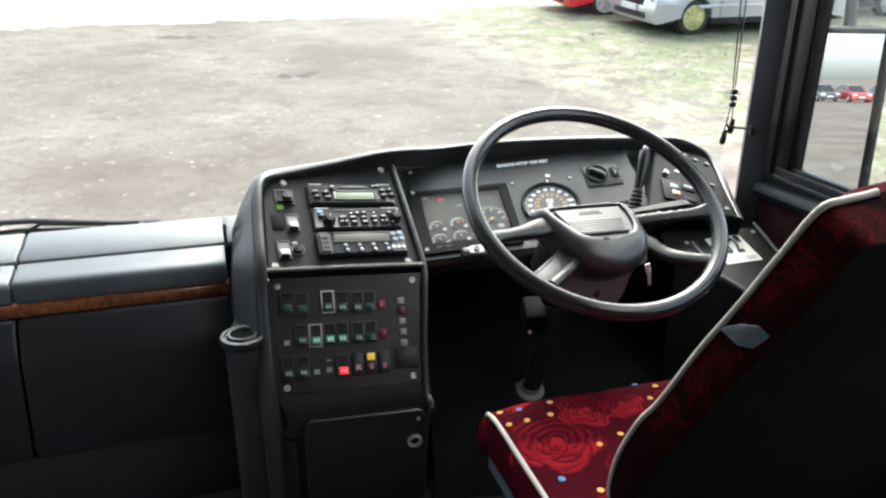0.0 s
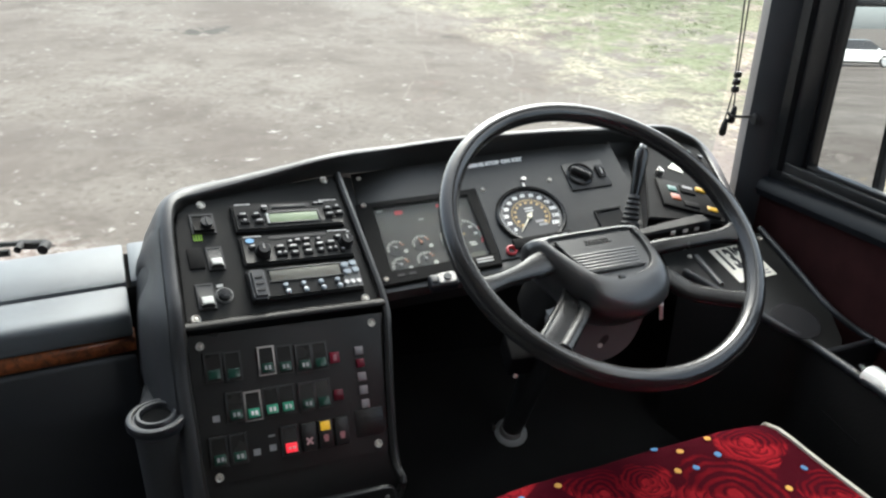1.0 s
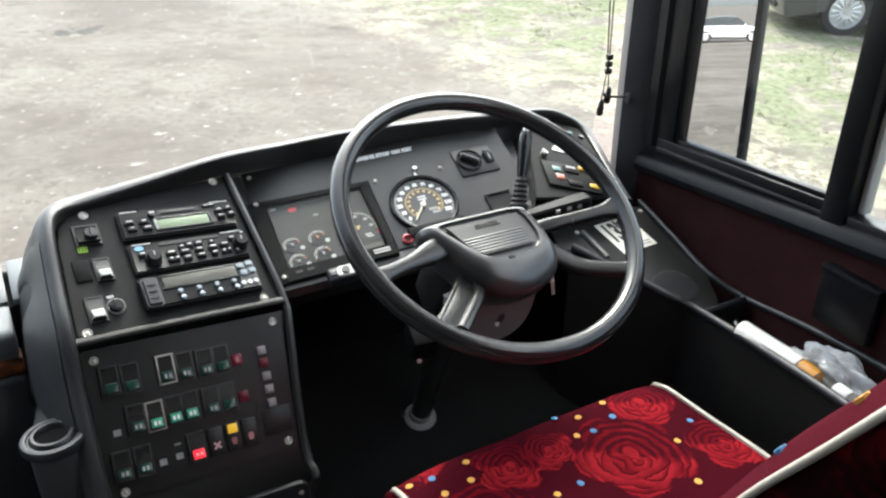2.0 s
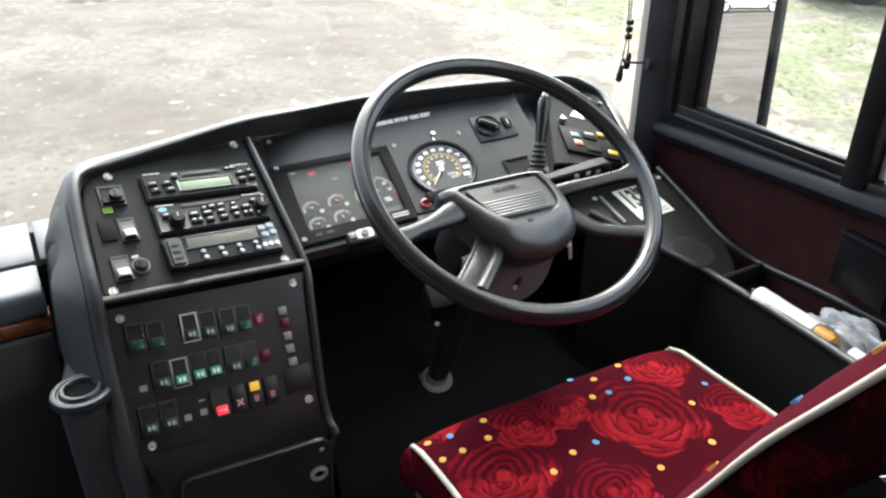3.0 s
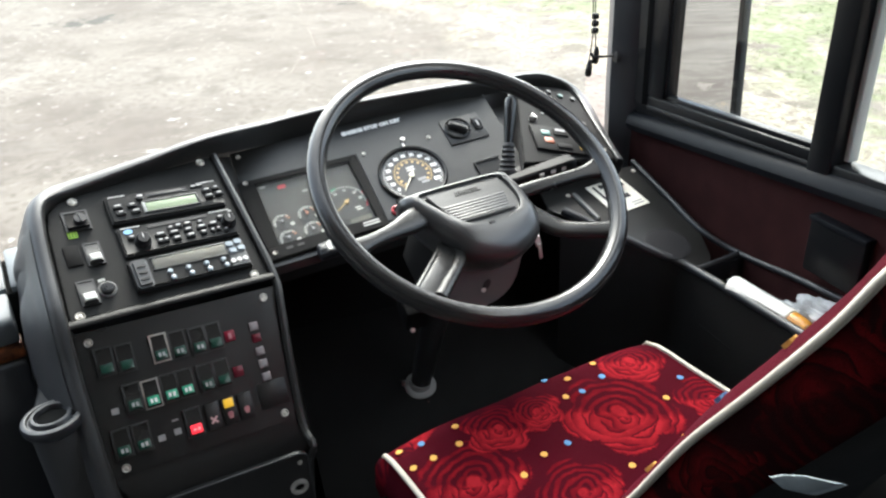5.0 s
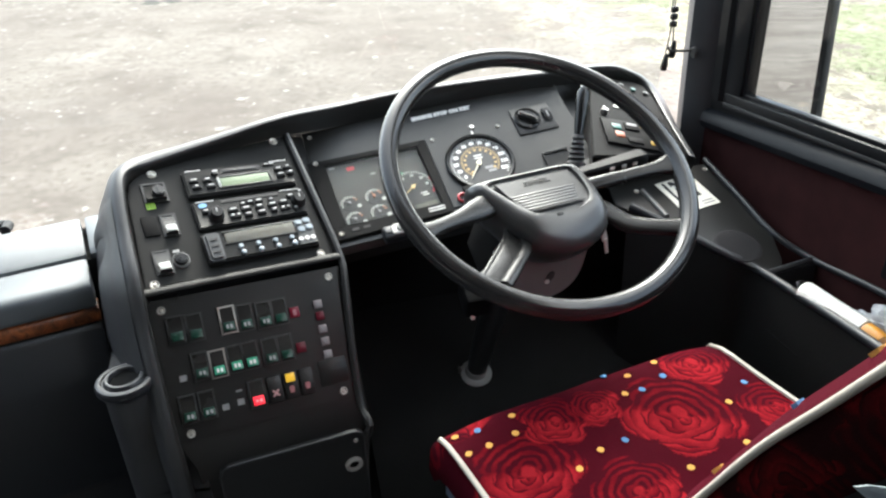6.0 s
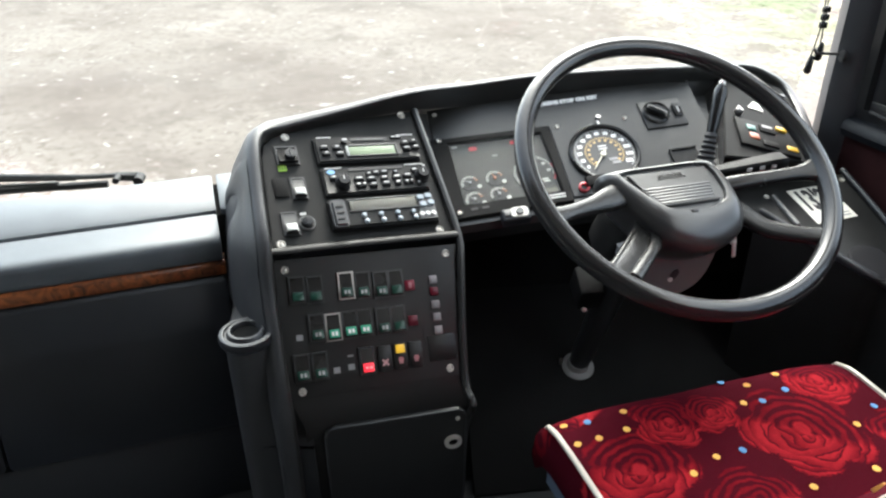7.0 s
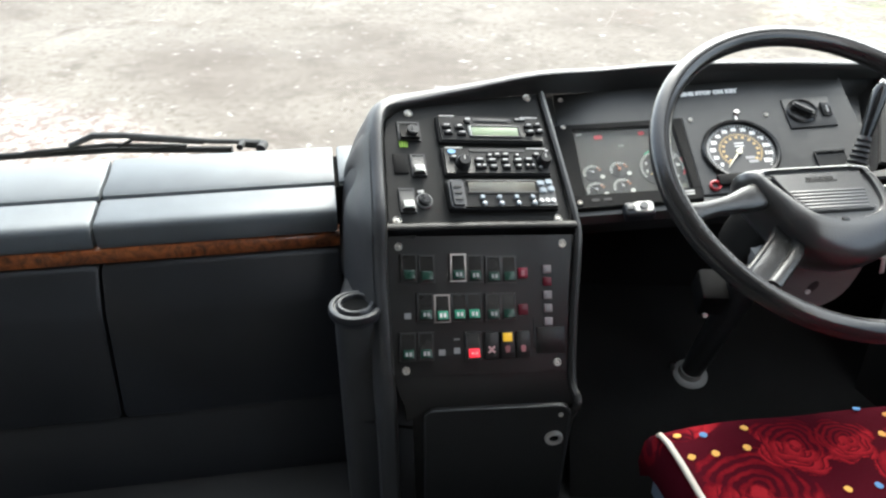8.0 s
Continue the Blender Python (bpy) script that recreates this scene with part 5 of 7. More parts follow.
def build_pod_fittings():
    p = pod_panel

    def key(u, v, w, h, mat, d=0.008, label=""):
        part("key", box(w, h, d, at(POD, u, v, d / 2), 0.0015), mat, p, label)

    part("switch_block", box(0.115, 0.085, 0.006, at(POD, -0.140, 0.018, 0.003, 0), 0.002), PODM, p)
    key(-0.170, 0.033, 0.018, 0.017, TEAL, 0.008, "teal switch key")
    key(-0.168, 0.007, 0.018, 0.018, ORANGE, 0.008, "orange switch key")
    key(-0.138, 0.040, 0.030, 0.024, PODM, 0.009)
    part("legend", bars(at(POD, -0.138, 0.042, 0.009), [(0, 0.003)], 0.020, 0.007), GREY_INK, p)
    key(-0.108, 0.052, 0.020, 0.012, YELLOW, 0.010, "amber switch key")
    key(-0.140, -0.008, 0.030, 0.016, PODM, 0.009)
    key(-0.097, -0.004, 0.020, 0.013, YELLOW, 0.008, "amber switch key")
    part("white_tag", prism([(-0.020, -0.010), (0.012, -0.014), (0.006, 0.012), (-0.004, 0.016)], 0.001, at(POD, -0.138, 0.128, 0.0005)), PAPER, p, "scrap of white label")
    part("pin_switch", joined(rod(0.007, 0.010, at(POD, -0.184, 0.085), 16, 0.001), box(0.004, 0.014, 0.003, at(POD, -0.184, 0.085, 0.011, 30))), METAL, p)
    for u, v, mt in ((-0.120, 0.215, BLACK), (-0.095, 0.205, TEAL), (-0.068, 0.200, BLACK), (-0.070, 0.10, BLACK)):
        part("stud", rod(0.006, 0.004, at(POD, u, v), 16, 0.001), mt, p)
    part("panel_screw", screw(at(POD, -0.050, 0.012), 0.005), SCREWM, p)


build_pod_fittings()


# ---------------------------------------------------------------- steering wheel, column and levers
WN = Vector((0.115, -0.5187, 0.8472)).normalized()
WHEEL = plane_frame((0.3051, 0.9641, 0.8465), Vector((0, 1, 0)).cross(WN), WN.cross(Vector((0, 1, 0)).cross(WN)))
WUP = WHEEL.to_3x3() @ Vector((0, 0, 1))


def build_wheel():
    w = thing("steering_wheel", WHEEL.translation, "worn black four-spoke coach steering wheel with a padded hub", "steering wheel")
    n, R = 96, 0.2236
    ring = [WHEEL @ Vector((R * math.cos(2 * math.pi * k / n), R * math.sin(2 * math.pi * k / n) - 0.0028, 0)) for k in range(n)]
    part("rim", sweep(ring, 0.0141, 18, closed=True, up=WUP), RIMM, w)

    def spoke(points, thick):
        """A flat-topped bar with rounded edges; points carry x, y, z and half width."""
        line = curve_through([WHEEL @ Vector(p[:3]) for p in points], 6)
        wide = [q.x for q in curve_through([(p[3], 0, 0) for p in points], 6)]
        rows = []
        for i, p in enumerate(line):
            d = (line[min(i + 1, len(line) - 1)] - line[max(i - 1, 0)]).normalized()
            side = d.cross(WUP).normalized()
            top = side.cross(d).normalized()
            ring = []
            for k in range(20):
                c, q = math.cos(math.pi * k / 10), math.sin(math.pi * k / 10)
                ring.append(p + side * wide[i] * math.copysign(abs(c) ** 0.55, c) + top * thick * math.copysign(abs(q) ** 0.7, q))
            rows.append(ring)
        bm = loft(rows, closed=True)
        bmesh.ops.holes_fill(bm, edges=[e for e in bm.edges if e.is_boundary], sides=0)
        bmesh.ops.recalc_face_normals(bm, faces=bm.faces)
        return bm

    part("spoke", spoke([(-0.066, -0.026, -0.040, 0.020), (-0.100, -0.049, -0.030, 0.0175), (-0.128, -0.066, -0.023, 0.0125), (-0.158, -0.083, -0.014, 0.0105), (-0.182, -0.097, -0.006, 0.0125), (-0.202, -0.108, -0.002, 0.020)], 0.0085), SPOKEM, w)
    # the broad lower spoke: a flat web with a raised bead along each edge
    low = [(-0.040, -0.080, -0.050), (-0.056, -0.106, -0.040), (-0.085, -0.145, -0.020), (-0.113, -0.182, -0.002)]
    broad = part("spoke", spoke([(*p, h) for p, h in zip(low, (0.022, 0.0200, 0.0185, 0.024))], 0.0065), SPOKEM, w)
    bow = (0.006, 0.013, 0.013, 0.012)
    part("edge_bead", spoke([(x + k, y - 0.6 * k, z + 0.004, 0.0085) for (x, y, z), k in zip(low, bow)], 0.0085), SPOKEM, broad)
    part("edge_bead", spoke([(x - 0.0155, y + 0.009, z + 0.001, 0.0035) for x, y, z in low], 0.0065), SPOKEM, broad)
    part("spoke", spoke([(0.060, -0.012, -0.038, 0.0115), (0.101, -0.006, -0.026, 0.0105), (0.150, 0.000, -0.016, 0.0095), (0.192, 0.006, -0.008, 0.0110), (0.216, 0.010, -0.003, 0.021)], 0.0080), SPOKEM, w)
    part("spoke", spoke([(0.066, -0.026, -0.042, 0.017), (0.098, -0.054, -0.034, 0.0165), (0.124, -0.081, -0.026, 0.0140), (0.156, -0.095, -0.015, 0.0120), (0.186, -0.103, -0.006, 0.0130), (0.203, -0.108, -0.003, 0.021)], 0.0080), SPOKEM, w)
    # padded hub: rounded sections stacked from the column up, turned with the wheel
    pad = WHEEL @ pose(-0.004, -0.038, 0, 0, 0, 13)
    outline = [(0.098, 0.040), (0.100, 0.0), (0.095, -0.040), (0.078, -0.068), (0.040, -0.083), (0.0, -0.082), (-0.034, -0.068), (-0.052, -0.044), (-0.068, -0.010), (-0.086, 0.032), (-0.091, 0.052), (-0.078, 0.062), (0.0, 0.064), (0.084, 0.062)]
    line = [(q.x, q.y) for q in curve_through([(x, y, 0) for x, y in outline], 5, closed=True)]

    def crown(y):
        return -0.016 * min(1.0, max(0.0, (y + 0.030) / 0.09))

    def lift(y, z, sc):
        # the flat top lies in the upper half, above a deep rounded lip
        t = min(1.0, max(0.0, (0.97 - sc) / 0.2)) if z > -0.03 else 0.0
        return (-0.006 + (y + 0.006) * sc) * (1 - t) + (0.030 + (y - 0.030) * sc * 0.76) * t

    rows = []
    for z, sc in ((-0.104, 0.60), (-0.098, 0.74), (-0.080, 0.88), (-0.060, 0.965), (-0.042, 1.0), (-0.030, 0.99), (-0.021, 0.955), (-0.0145, 0.90), (-0.0105, 0.84), (-0.0095, 0.79), (-0.0105, 0.755), (-0.0150, 0.735), (-0.0152, 0.5)):
        rows.append([pad @ Vector((0.008 + (x - 0.008) * sc, lift(y, z, sc), z + crown(lift(y, z, sc)) * (1 if z > -0.07 else 0.4))) for x, y in line])
    bm = loft(rows, closed=True)
    bmesh.ops.holes_fill(bm, edges=[e for e in bm.edges if e.is_boundary], sides=0)
    bmesh.ops.recalc_face_normals(bm, faces=bm.faces)
    hub = part("hub_cover", bm, HUBM, w, "padded black hub cover")
    # recessed badge plate with raised ribs, tilted with the pad
    pl = pad @ pose(0.006, 0.010, -0.0205, -9.5)
    part("horn_plate", prism([(-0.064, 0.032), (-0.046, -0.028), (-0.040, -0.032), (0.050, -0.032), (0.056, -0.028), (0.062, 0.032)], 0.0028, pl, 0.0012), HUBM, hub, "flat horn plate with ribs")
    for k in range(6):
        part("rib", box(0.084 + 0.004 * k, 0.0034, 0.0020, at(pl, 0.003 - 0.0005 * k, -0.027 + 0.0054 * k, 0.0026), 0.0009), HUBM, hub)
    part("emblem", joined(box(0.044, 0.0022, 0.0016, at(pl, 0, 0.017, 0.0026)), box(0.038, 0.005, 0.0016, at(pl, -0.001, 0.0215, 0.0026))), GLOSS, hub, "dark embossed badge strip")
    part("pad_mark", box(0.010, 0.005, 0.0015, pad @ pose(0.008, -0.036, -0.0098, 3), 0.0005), GLOSS, hub)


build_wheel()


def build_column():
    c = thing("steering_column", (0.257, 1.159, 0.345), "dark steering column with a lower shroud and floor flange", "steering column")
    col = [WHEEL @ Vector((0, 0, -0.095)), WHEEL @ Vector((0, 0, -0.20)), Vector((0.288, 1.085, 0.60)), Vector((0.257, 1.159, 0.352))]
    part("column_tube", sweep(col, [0.032, 0.030, 0.026, 0.019], 18, up=(1, 0, 0)), BLACK, c)
    # shroud below the hub with its flat front plate
    rows = []
    for d, sx, sy in ((-0.095, 0.060, 0.040), (-0.13, 0.072, 0.050), (-0.19, 0.070, 0.048), (-0.25, 0.045, 0.036)):
        m = WHEEL @ pose(0.015, -0.02, d)
        rows.append([m @ Vector((x * sx, y * sy, 0)) for x, y in [(q.x, q.y) for q in curve_through([(-1, -0.7, 0), (-0.7, -1, 0), (0.7, -1, 0), (1, -0.7, 0), (1, 0.8, 0), (-1, 0.8, 0)], 3, closed=True)]])
    bm = loft(rows, closed=True)
    bmesh.ops.holes_fill(bm, edges=[e for e in bm.edges if e.is_boundary], sides=0)
    part("shroud", bm, DARK, c)
    face = plane_frame((0.312, 0.942, 0.678), (1.0, 0.03, 0.0), (0.0, -0.10, 1.0))
    lo = [(-0.068, 0.046), (0.056, 0.052), (0.060, 0.034), (0.048, -0.012), (0.022, -0.036), (-0.011, -0.042), (-0.045, -0.032), (-0.069, -0.006)]
    plate = part("cover_plate", prism([(q.x, q.y) for q in curve_through([(x, y, 0) for x, y in lo], 4, closed=True)], 0.075, at(face, 0, 0, -0.075), 0.004, 3), COVERM, c, "grey plastic cover plate")
    part("cover_hole", prism([(0.0055 * math.cos(k * math.pi / 8), 0.010 * math.sin(k * math.pi / 8)) for k in range(16)], 0.0012, at(face, 0.001, 0.001, 0.0, -28)), INK, plate)
    part("cover_screw", screw(at(face, -0.004, -0.007, 0.0005), 0.004), KEY_METAL, plate)
    part("floor_flange", lathe([(0.033, 0.0), (0.033, 0.006), (0.028, 0.010), (0.022, 0.010), (0.019, 0.02)], pose(0.256, 1.160, 0.345, 18), 28), material("worn_grey_rubber", (0.25, 0.25, 0.24), 0.6), c, "pale worn flange")
    part("flange_bolt", rod(0.004, 0.012, pose(0.225, 1.165, 0.352), 8), METAL, c)
    # toe board on which the flange stands
    part("toe_board", loft([[(0.03, 0.99, FLOOR), (0.69, 0.99, FLOOR)], [(0.03, 1.08, 0.315), (0.69, 1.08, 0.315)], [(0.03, 1.345, 0.42), (0.69, 1.345, 0.42)]], 0.006), DARK, c)
    # side bracket and stop
    part("bracket", box(0.045, 0.06, 0.055, pose(0.240, 1.105, 0.562, 25), 0.008), PODM, c)
    part("bracket_bolt", rod(0.004, 0.006, pose(0.226, 1.071, 0.540, 60), 10), SCREWM, c)


build_column()


def build_levers():
    # combination stalk at the right of the column
    s = thing("indicator_stalk", (0.40, 1.03, 0.79), "black indicator stalk with white symbols", "stalk")
    a, b = Vector((0.395, 1.038, 0.798)), Vector((0.516, 1.051, 0.803))
    axis = (b - a).normalized()
    over = Vector((0.0, -0.12, 0.99))
    over = (over - axis * over.dot(axis)).normalized()
    side = axis.cross(over)

    def section(p, wide, high):
        return [p + side * wide * x + over * high * z for x, z in ((-1, -0.55), (-0.75, -1), (0.75, -1), (1, -0.55), (1, 0.55), (0.72, 1), (-0.72, 1), (-1, 0.55))]

    bm = loft([section(a.lerp(b, t), wide, high) for t, wide, high in ((0, 0.008, 0.0045), (0.15, 0.0100, 0.0060), (0.55, 0.0125, 0.0095), (0.90, 0.0140, 0.0120), (0.98, 0.0134, 0.0112), (1.0, 0.0116, 0.0094))], closed=True)
    bmesh.ops.holes_fill(bm, edges=[e for e in bm.edges if e.is_boundary], sides=0)
    bmesh.ops.recalc_face_normals(bm, faces=bm.faces)
    part("wand", bm, STALKM, s)
    part("end_ring", loft([section(a.lerp(b, t), 0.0145, 0.0124) for t in (0.86, 0.875)], closed=True), STALKM, s)
    top = plane_frame(a.lerp(b, 0.62) - side * (0.0132 if side.y > 0 else -0.0132) + over * 0.002, b - a, over)
    part("symbol", bars(top, [(-0.022, 0), (0.0, 0), (0.020, 0.0)], 0.008, 0.006, 0.001), PALE_INK, s)
    # gear and retarder lever in a ribbed boot
    l = thing("retarder_lever", (0.462, 1.215, 0.745), "black hand lever with a ribbed rubber boot", "lever")
    p, q = Vector((0.468, 1.205, 0.742)), Vector((0.497, 1.250, 0.856))
    d = (q - p).normalized()
    m = Matrix.Translation(p) @ d.to_track_quat("Z", "Y").to_matrix().to_4x4()
    part("boot", lathe([(0.017, -0.015), (0.018, 0.0), (0.0125, 0.005), (0.0160, 0.009), (0.0115, 0.014), (0.0145, 0.018), (0.0105, 0.023), (0.0135, 0.027), (0.0100, 0.032), (0.0125, 0.036), (0.0095, 0.041), (0.0115, 0.045), (0.0085, 0.052)], m, 20), RUBBER, l)
    part("shaft", lathe([(0.0080, 0.02), (0.0088, 0.05), (0.0108, 0.08), (0.0122, 0.110), (0.0118, 0.126), (0.008, 0.134), (0.0, 0.136)], m, 20), RIMM, l)
    part("button", lathe([(0.006, 0.136), (0.006, 0.140), (0.004, 0.143), (0.0, 0.143)], m, 14), METAL, l)
    # key in its lock
    k = thing("ignition_key", (0.425, 1.01, 0.70), "steel ignition key hanging from its lock", "key")
    part("lock", lathe([(0.014, 0), (0.014, 0.012), (0.010, 0.015), (0.0, 0.015)], plane_frame((0.418, 1.03, 0.712), (1, 0, 0), (0, 0.4, 0.9)), 20), METAL, k)
    part("key", joined(box(0.010, 0.003, 0.020, pose(0.427, 0.998, 0.702, 0, -15), 0.001), box(0.006, 0.002, 0.030, pose(0.431, 0.996, 0.683, 8, -12), 0.0006)), KEY_METAL, k)


build_levers()

# ---------------------------------------------------------------- driver's seat
def build_seat():
    s = thing("driver_chair", (0.34, 0.60, FLOOR), "driver's seat in red rose moquette with cream piping", "driver seat")
    # cushion: rounded slab, a little crowned, in the seat's own axes
    x0, x1, y0, y1 = -0.018, 0.456, -0.375, 0.004
    n = 16
    rows = []
    for j in range(n + 1):
        y = y0 + (y1 - y0) * j / n
        row = []
        for i in range(n + 1):
            x = x0 + (x1 - x0) * i / n
            y = y0 + (y1 - 0.014 * (i / n) ** 2 - y0) * j / n
            ex, ey = abs(2 * i / n - 1), max(0.0, 2 * j / n - 1)
            z = 0.556 - 0.010 * ex ** 4 - 0.034 * ey ** 10 + 0.004 * noise.noise((x * 9, y * 9, 0.0))
            row.append(SEAT @ Vector((x, y, z)))
        rows.append(row)
    cushion = part("cushion", loft(rows), CLOTH, s)
    border = []
    ring = [rows[0][k] for k in range(n + 1)] + [rows[k][n] for k in range(1, n + 1)] + [rows[n][k] for k in range(n - 1, -1, -1)] + [rows[k][0] for k in range(n - 1, 0, -1)]
    mid = SEAT @ Vector((0.219, -0.19, 0))
    for drop, out in ((0.0, 0.0), (0.012, 0.006), (0.05, 0.010), (0.075, 0.004)):
        border.append([p + (Vector((p.x, p.y, 0)) - Vector((mid.x, mid.y, 0))).normalized() * out - Vector((0, 0, drop)) for p in ring])
    part("cushion_border", loft([list(r) + [r[0]] for r in border]), CLOTH, cushion)
    for side in (0, n):
        part("piping", sweep([rows[j][side] + Vector((0, 0, 0.001)) for j in range(n)] + [rows[n - 1][side].lerp(rows[n][side], 0.3)], [0.0040] * (n - 1) + [0.0036, 0.0022], 8), PIPING, cushion, "cream vinyl piping")
    spots = {DOT_YELLOW: [(0.083, -0.041), (-0.002, -0.032), (-0.002, -0.073), (0.028, -0.075), (0.069, -0.074), (0.277, -0.049), (0.334, -0.040), (0.247, -0.081), (0.149, -0.156), (0.105, -0.172), (0.366, -0.161), (0.230, -0.235), (0.326, -0.234), (0.06, -0.26), (0.40, -0.29)],
             DOT_BLUE: [(0.028, -0.041), (0.274, -0.086), (0.321, -0.075), (0.420, -0.137), (0.190, -0.155), (0.250, -0.028), (0.255, -0.29), (0.02, -0.22)]}

    def top(x, y):
        i, j = (x - x0) / (x1 - x0) * n, (y - y0) / (y1 - y0) * n
        ex, ey = abs(2 * i / n - 1), max(0.0, 2 * j / n - 1)
        return 0.556 - 0.010 * ex ** 4 - 0.034 * ey ** 10 + 0.004 * noise.noise((x * 9, y * 9, 0.0))

    for mat, places in spots.items():
        for x, y in places:
            slope = math.degrees(math.atan((top(x, y + 0.005) - top(x, y - 0.005)) / 0.01))
            side = -math.degrees(math.atan((top(x + 0.005, y) - top(x - 0.005, y)) / 0.01))
            turn = random.uniform(0, 90)
            m = SEAT @ pose(x, y, top(x, y) + 0.0002, slope, side) @ pose(0, 0, 0, 0, 0, turn)
            part("woven_spot", prism([(0.0052 * math.cos(k * math.pi / 4) * random.uniform(0.85, 1.12), 0.0052 * math.sin(k * math.pi / 4) * random.uniform(0.85, 1.12)) for k in range(8)], 0.0007, m), mat, cushion)
    # backrest: sections up the back; each is a rounded bar in plan
    edge = [(0.025, -0.356, 0.57), (0.003, -0.379, 0.636), (-0.014, -0.397, 0.681), (-0.023, -0.420, 0.741), (-0.017, -0.440, 0.796), (-0.006, -0.457, 0.832), (0.004, -0.489, 0.902), (0.009, -0.528, 0.970), (0.013, -0.561, 1.030), (0.024, -0.576, 1.067), (0.043, -0.579, 1.074), (0.071, -0.580, 1.078), (0.116, -0.591, 1.095)]
    edge = curve_through(edge, 5)
    left, front, rear = [], [], []
    for p in edge:
        w = 0.44 - 2 * p.x
        a = SEAT @ Vector((p.x, p.y, p.z))
        b = SEAT @ Vector((p.x + w, p.y, p.z))
        fwd = SEAT.to_3x3() @ Vector((0, 1, 0))
        row = []
        for k in range(13):
            t = k / 12
            bulge = 0.018 * (1 - abs(2 * t - 1) ** 8)
            row.append(a.lerp(b, t) + fwd * bulge + Vector((0, 0, 0.35 * bulge)))
        front.append(row)
        back = []
        for t, depth in ((0, 0.0), (-0.004, 0.022), (0.01, 0.045), (0.5, 0.075), (0.99, 0.045), (1.004, 0.022), (1, 0.0)):
            back.append(a.lerp(b, t) - fwd * depth - Vector((0, 0, 0.35 * depth)))
        rear.append(back)
        left.append(a)
    rest = part("backrest", loft(front), BACK_CLOTH, s)
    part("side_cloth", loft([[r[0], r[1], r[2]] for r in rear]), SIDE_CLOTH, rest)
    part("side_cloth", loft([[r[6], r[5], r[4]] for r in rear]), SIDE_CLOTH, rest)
    part("back_shell", loft([[r[2] + (r[2] - r[3]).normalized() * 0.004, r[2], r[3], r[4]] for r in rear] + [[q for q in [front[-1][0], front[-1][4], front[-1][8], front[-1][12]]]]), DARK, rest, "black plastic back shell")
    part("piping", sweep([p + Vector((0, 0, 0.001)) for p in left[:-5]], 0.0030, 12), PIPING, rest, "cream vinyl piping")
    part("piping", sweep([r[12] + Vector((0, 0, 0.001)) for r in front[:-5]], 0.0030, 12), PIPING, rest, "cream vinyl piping")
    for i, col, mat in ((24, 1, DOT_YELLOW), (31, 1, DOT_BLUE), (36, 1, DOT_YELLOW), (19, 2, DOT_BLUE), (42, 2, DOT_YELLOW), (28, 4, DOT_BLUE), (34, 5, DOT_YELLOW)):
        p, along, across = front[i][col], front[i + 1][col] - front[i][col], front[i][col + 1] - front[i][col]
        m = plane_frame(p, across, along)
        part("woven_spot", prism([(0.0055 * math.cos(k * math.pi / 4) * random.uniform(0.85, 1.12), 0.0055 * math.sin(k * math.pi / 4) * random.uniform(0.85, 1.12)) for k in range(8)], 0.003, at(m, 0, 0, -0.0015)), mat, rest)
    # lit patch on the folded armrest's end: crinkled wedge, its light painted pale blue-grey
    vinyl = material("lit_black_vinyl_patch", (0.15, 0.18, 0.195), 0.30, grain=1.0, grain_size=140, spec=0.6, patch=60)
    face = [SEAT @ Vector(p) for p in ((-0.053, -0.583, 0.983), (-0.0515, -0.588, 0.988), (-0.049, -0.598, 0.994), (-0.045, -0.613, 0.999), (-0.045, -0.609, 0.993), (-0.047, -0.601, 0.983), (-0.051, -0.590, 0.980))]
    inward = SEAT.to_3x3() @ Vector((0.014, 0.004, -0.012))
    heart = sum(face, Vector()) / len(face)
    bm = loft([[p.lerp(heart, 0.6) - inward * 0.12 for p in face], [p.lerp(heart, 0.15) - inward * 0.08 for p in face], face, [p + inward for p in face]], closed=True)
    bmesh.ops.holes_fill(bm, edges=[e for e in bm.edges if e.is_boundary], sides=0)
    bmesh.ops.recalc_face_normals(bm, faces=bm.faces)
    part("armrest", bm, vinyl, s, "crinkled lit patch on the end of the folded black armrest")
    # pan and pedestal
    part("seat_pan", prism([(-0.005, -0.43), (0.44, -0.43), (0.45, -0.02), (-0.012, -0.015)], 0.055, SEAT @ pose(0, 0, 0.425), 0.008), material("blue_grey_seat_pan", (0.09, 0.12, 0.16), 0.4, grain=0.2), s, "blue-grey plastic seat pan")
    part("bellows", loft([[SEAT @ Vector((0.22 + sx * w, -0.23 + sy * w, z)) for sx, sy in ((-1, -1), (1, -1), (1, 1), (-1, 1))] for z, w in ((FLOOR, 0.15), (0.25, 0.16), (0.275, 0.14), (0.30, 0.16), (0.325, 0.14), (0.35, 0.16), (0.375, 0.14), (0.40, 0.16), (0.43, 0.15))], closed=True), RUBBER, s, "black rubber suspension bellows")


build_seat()


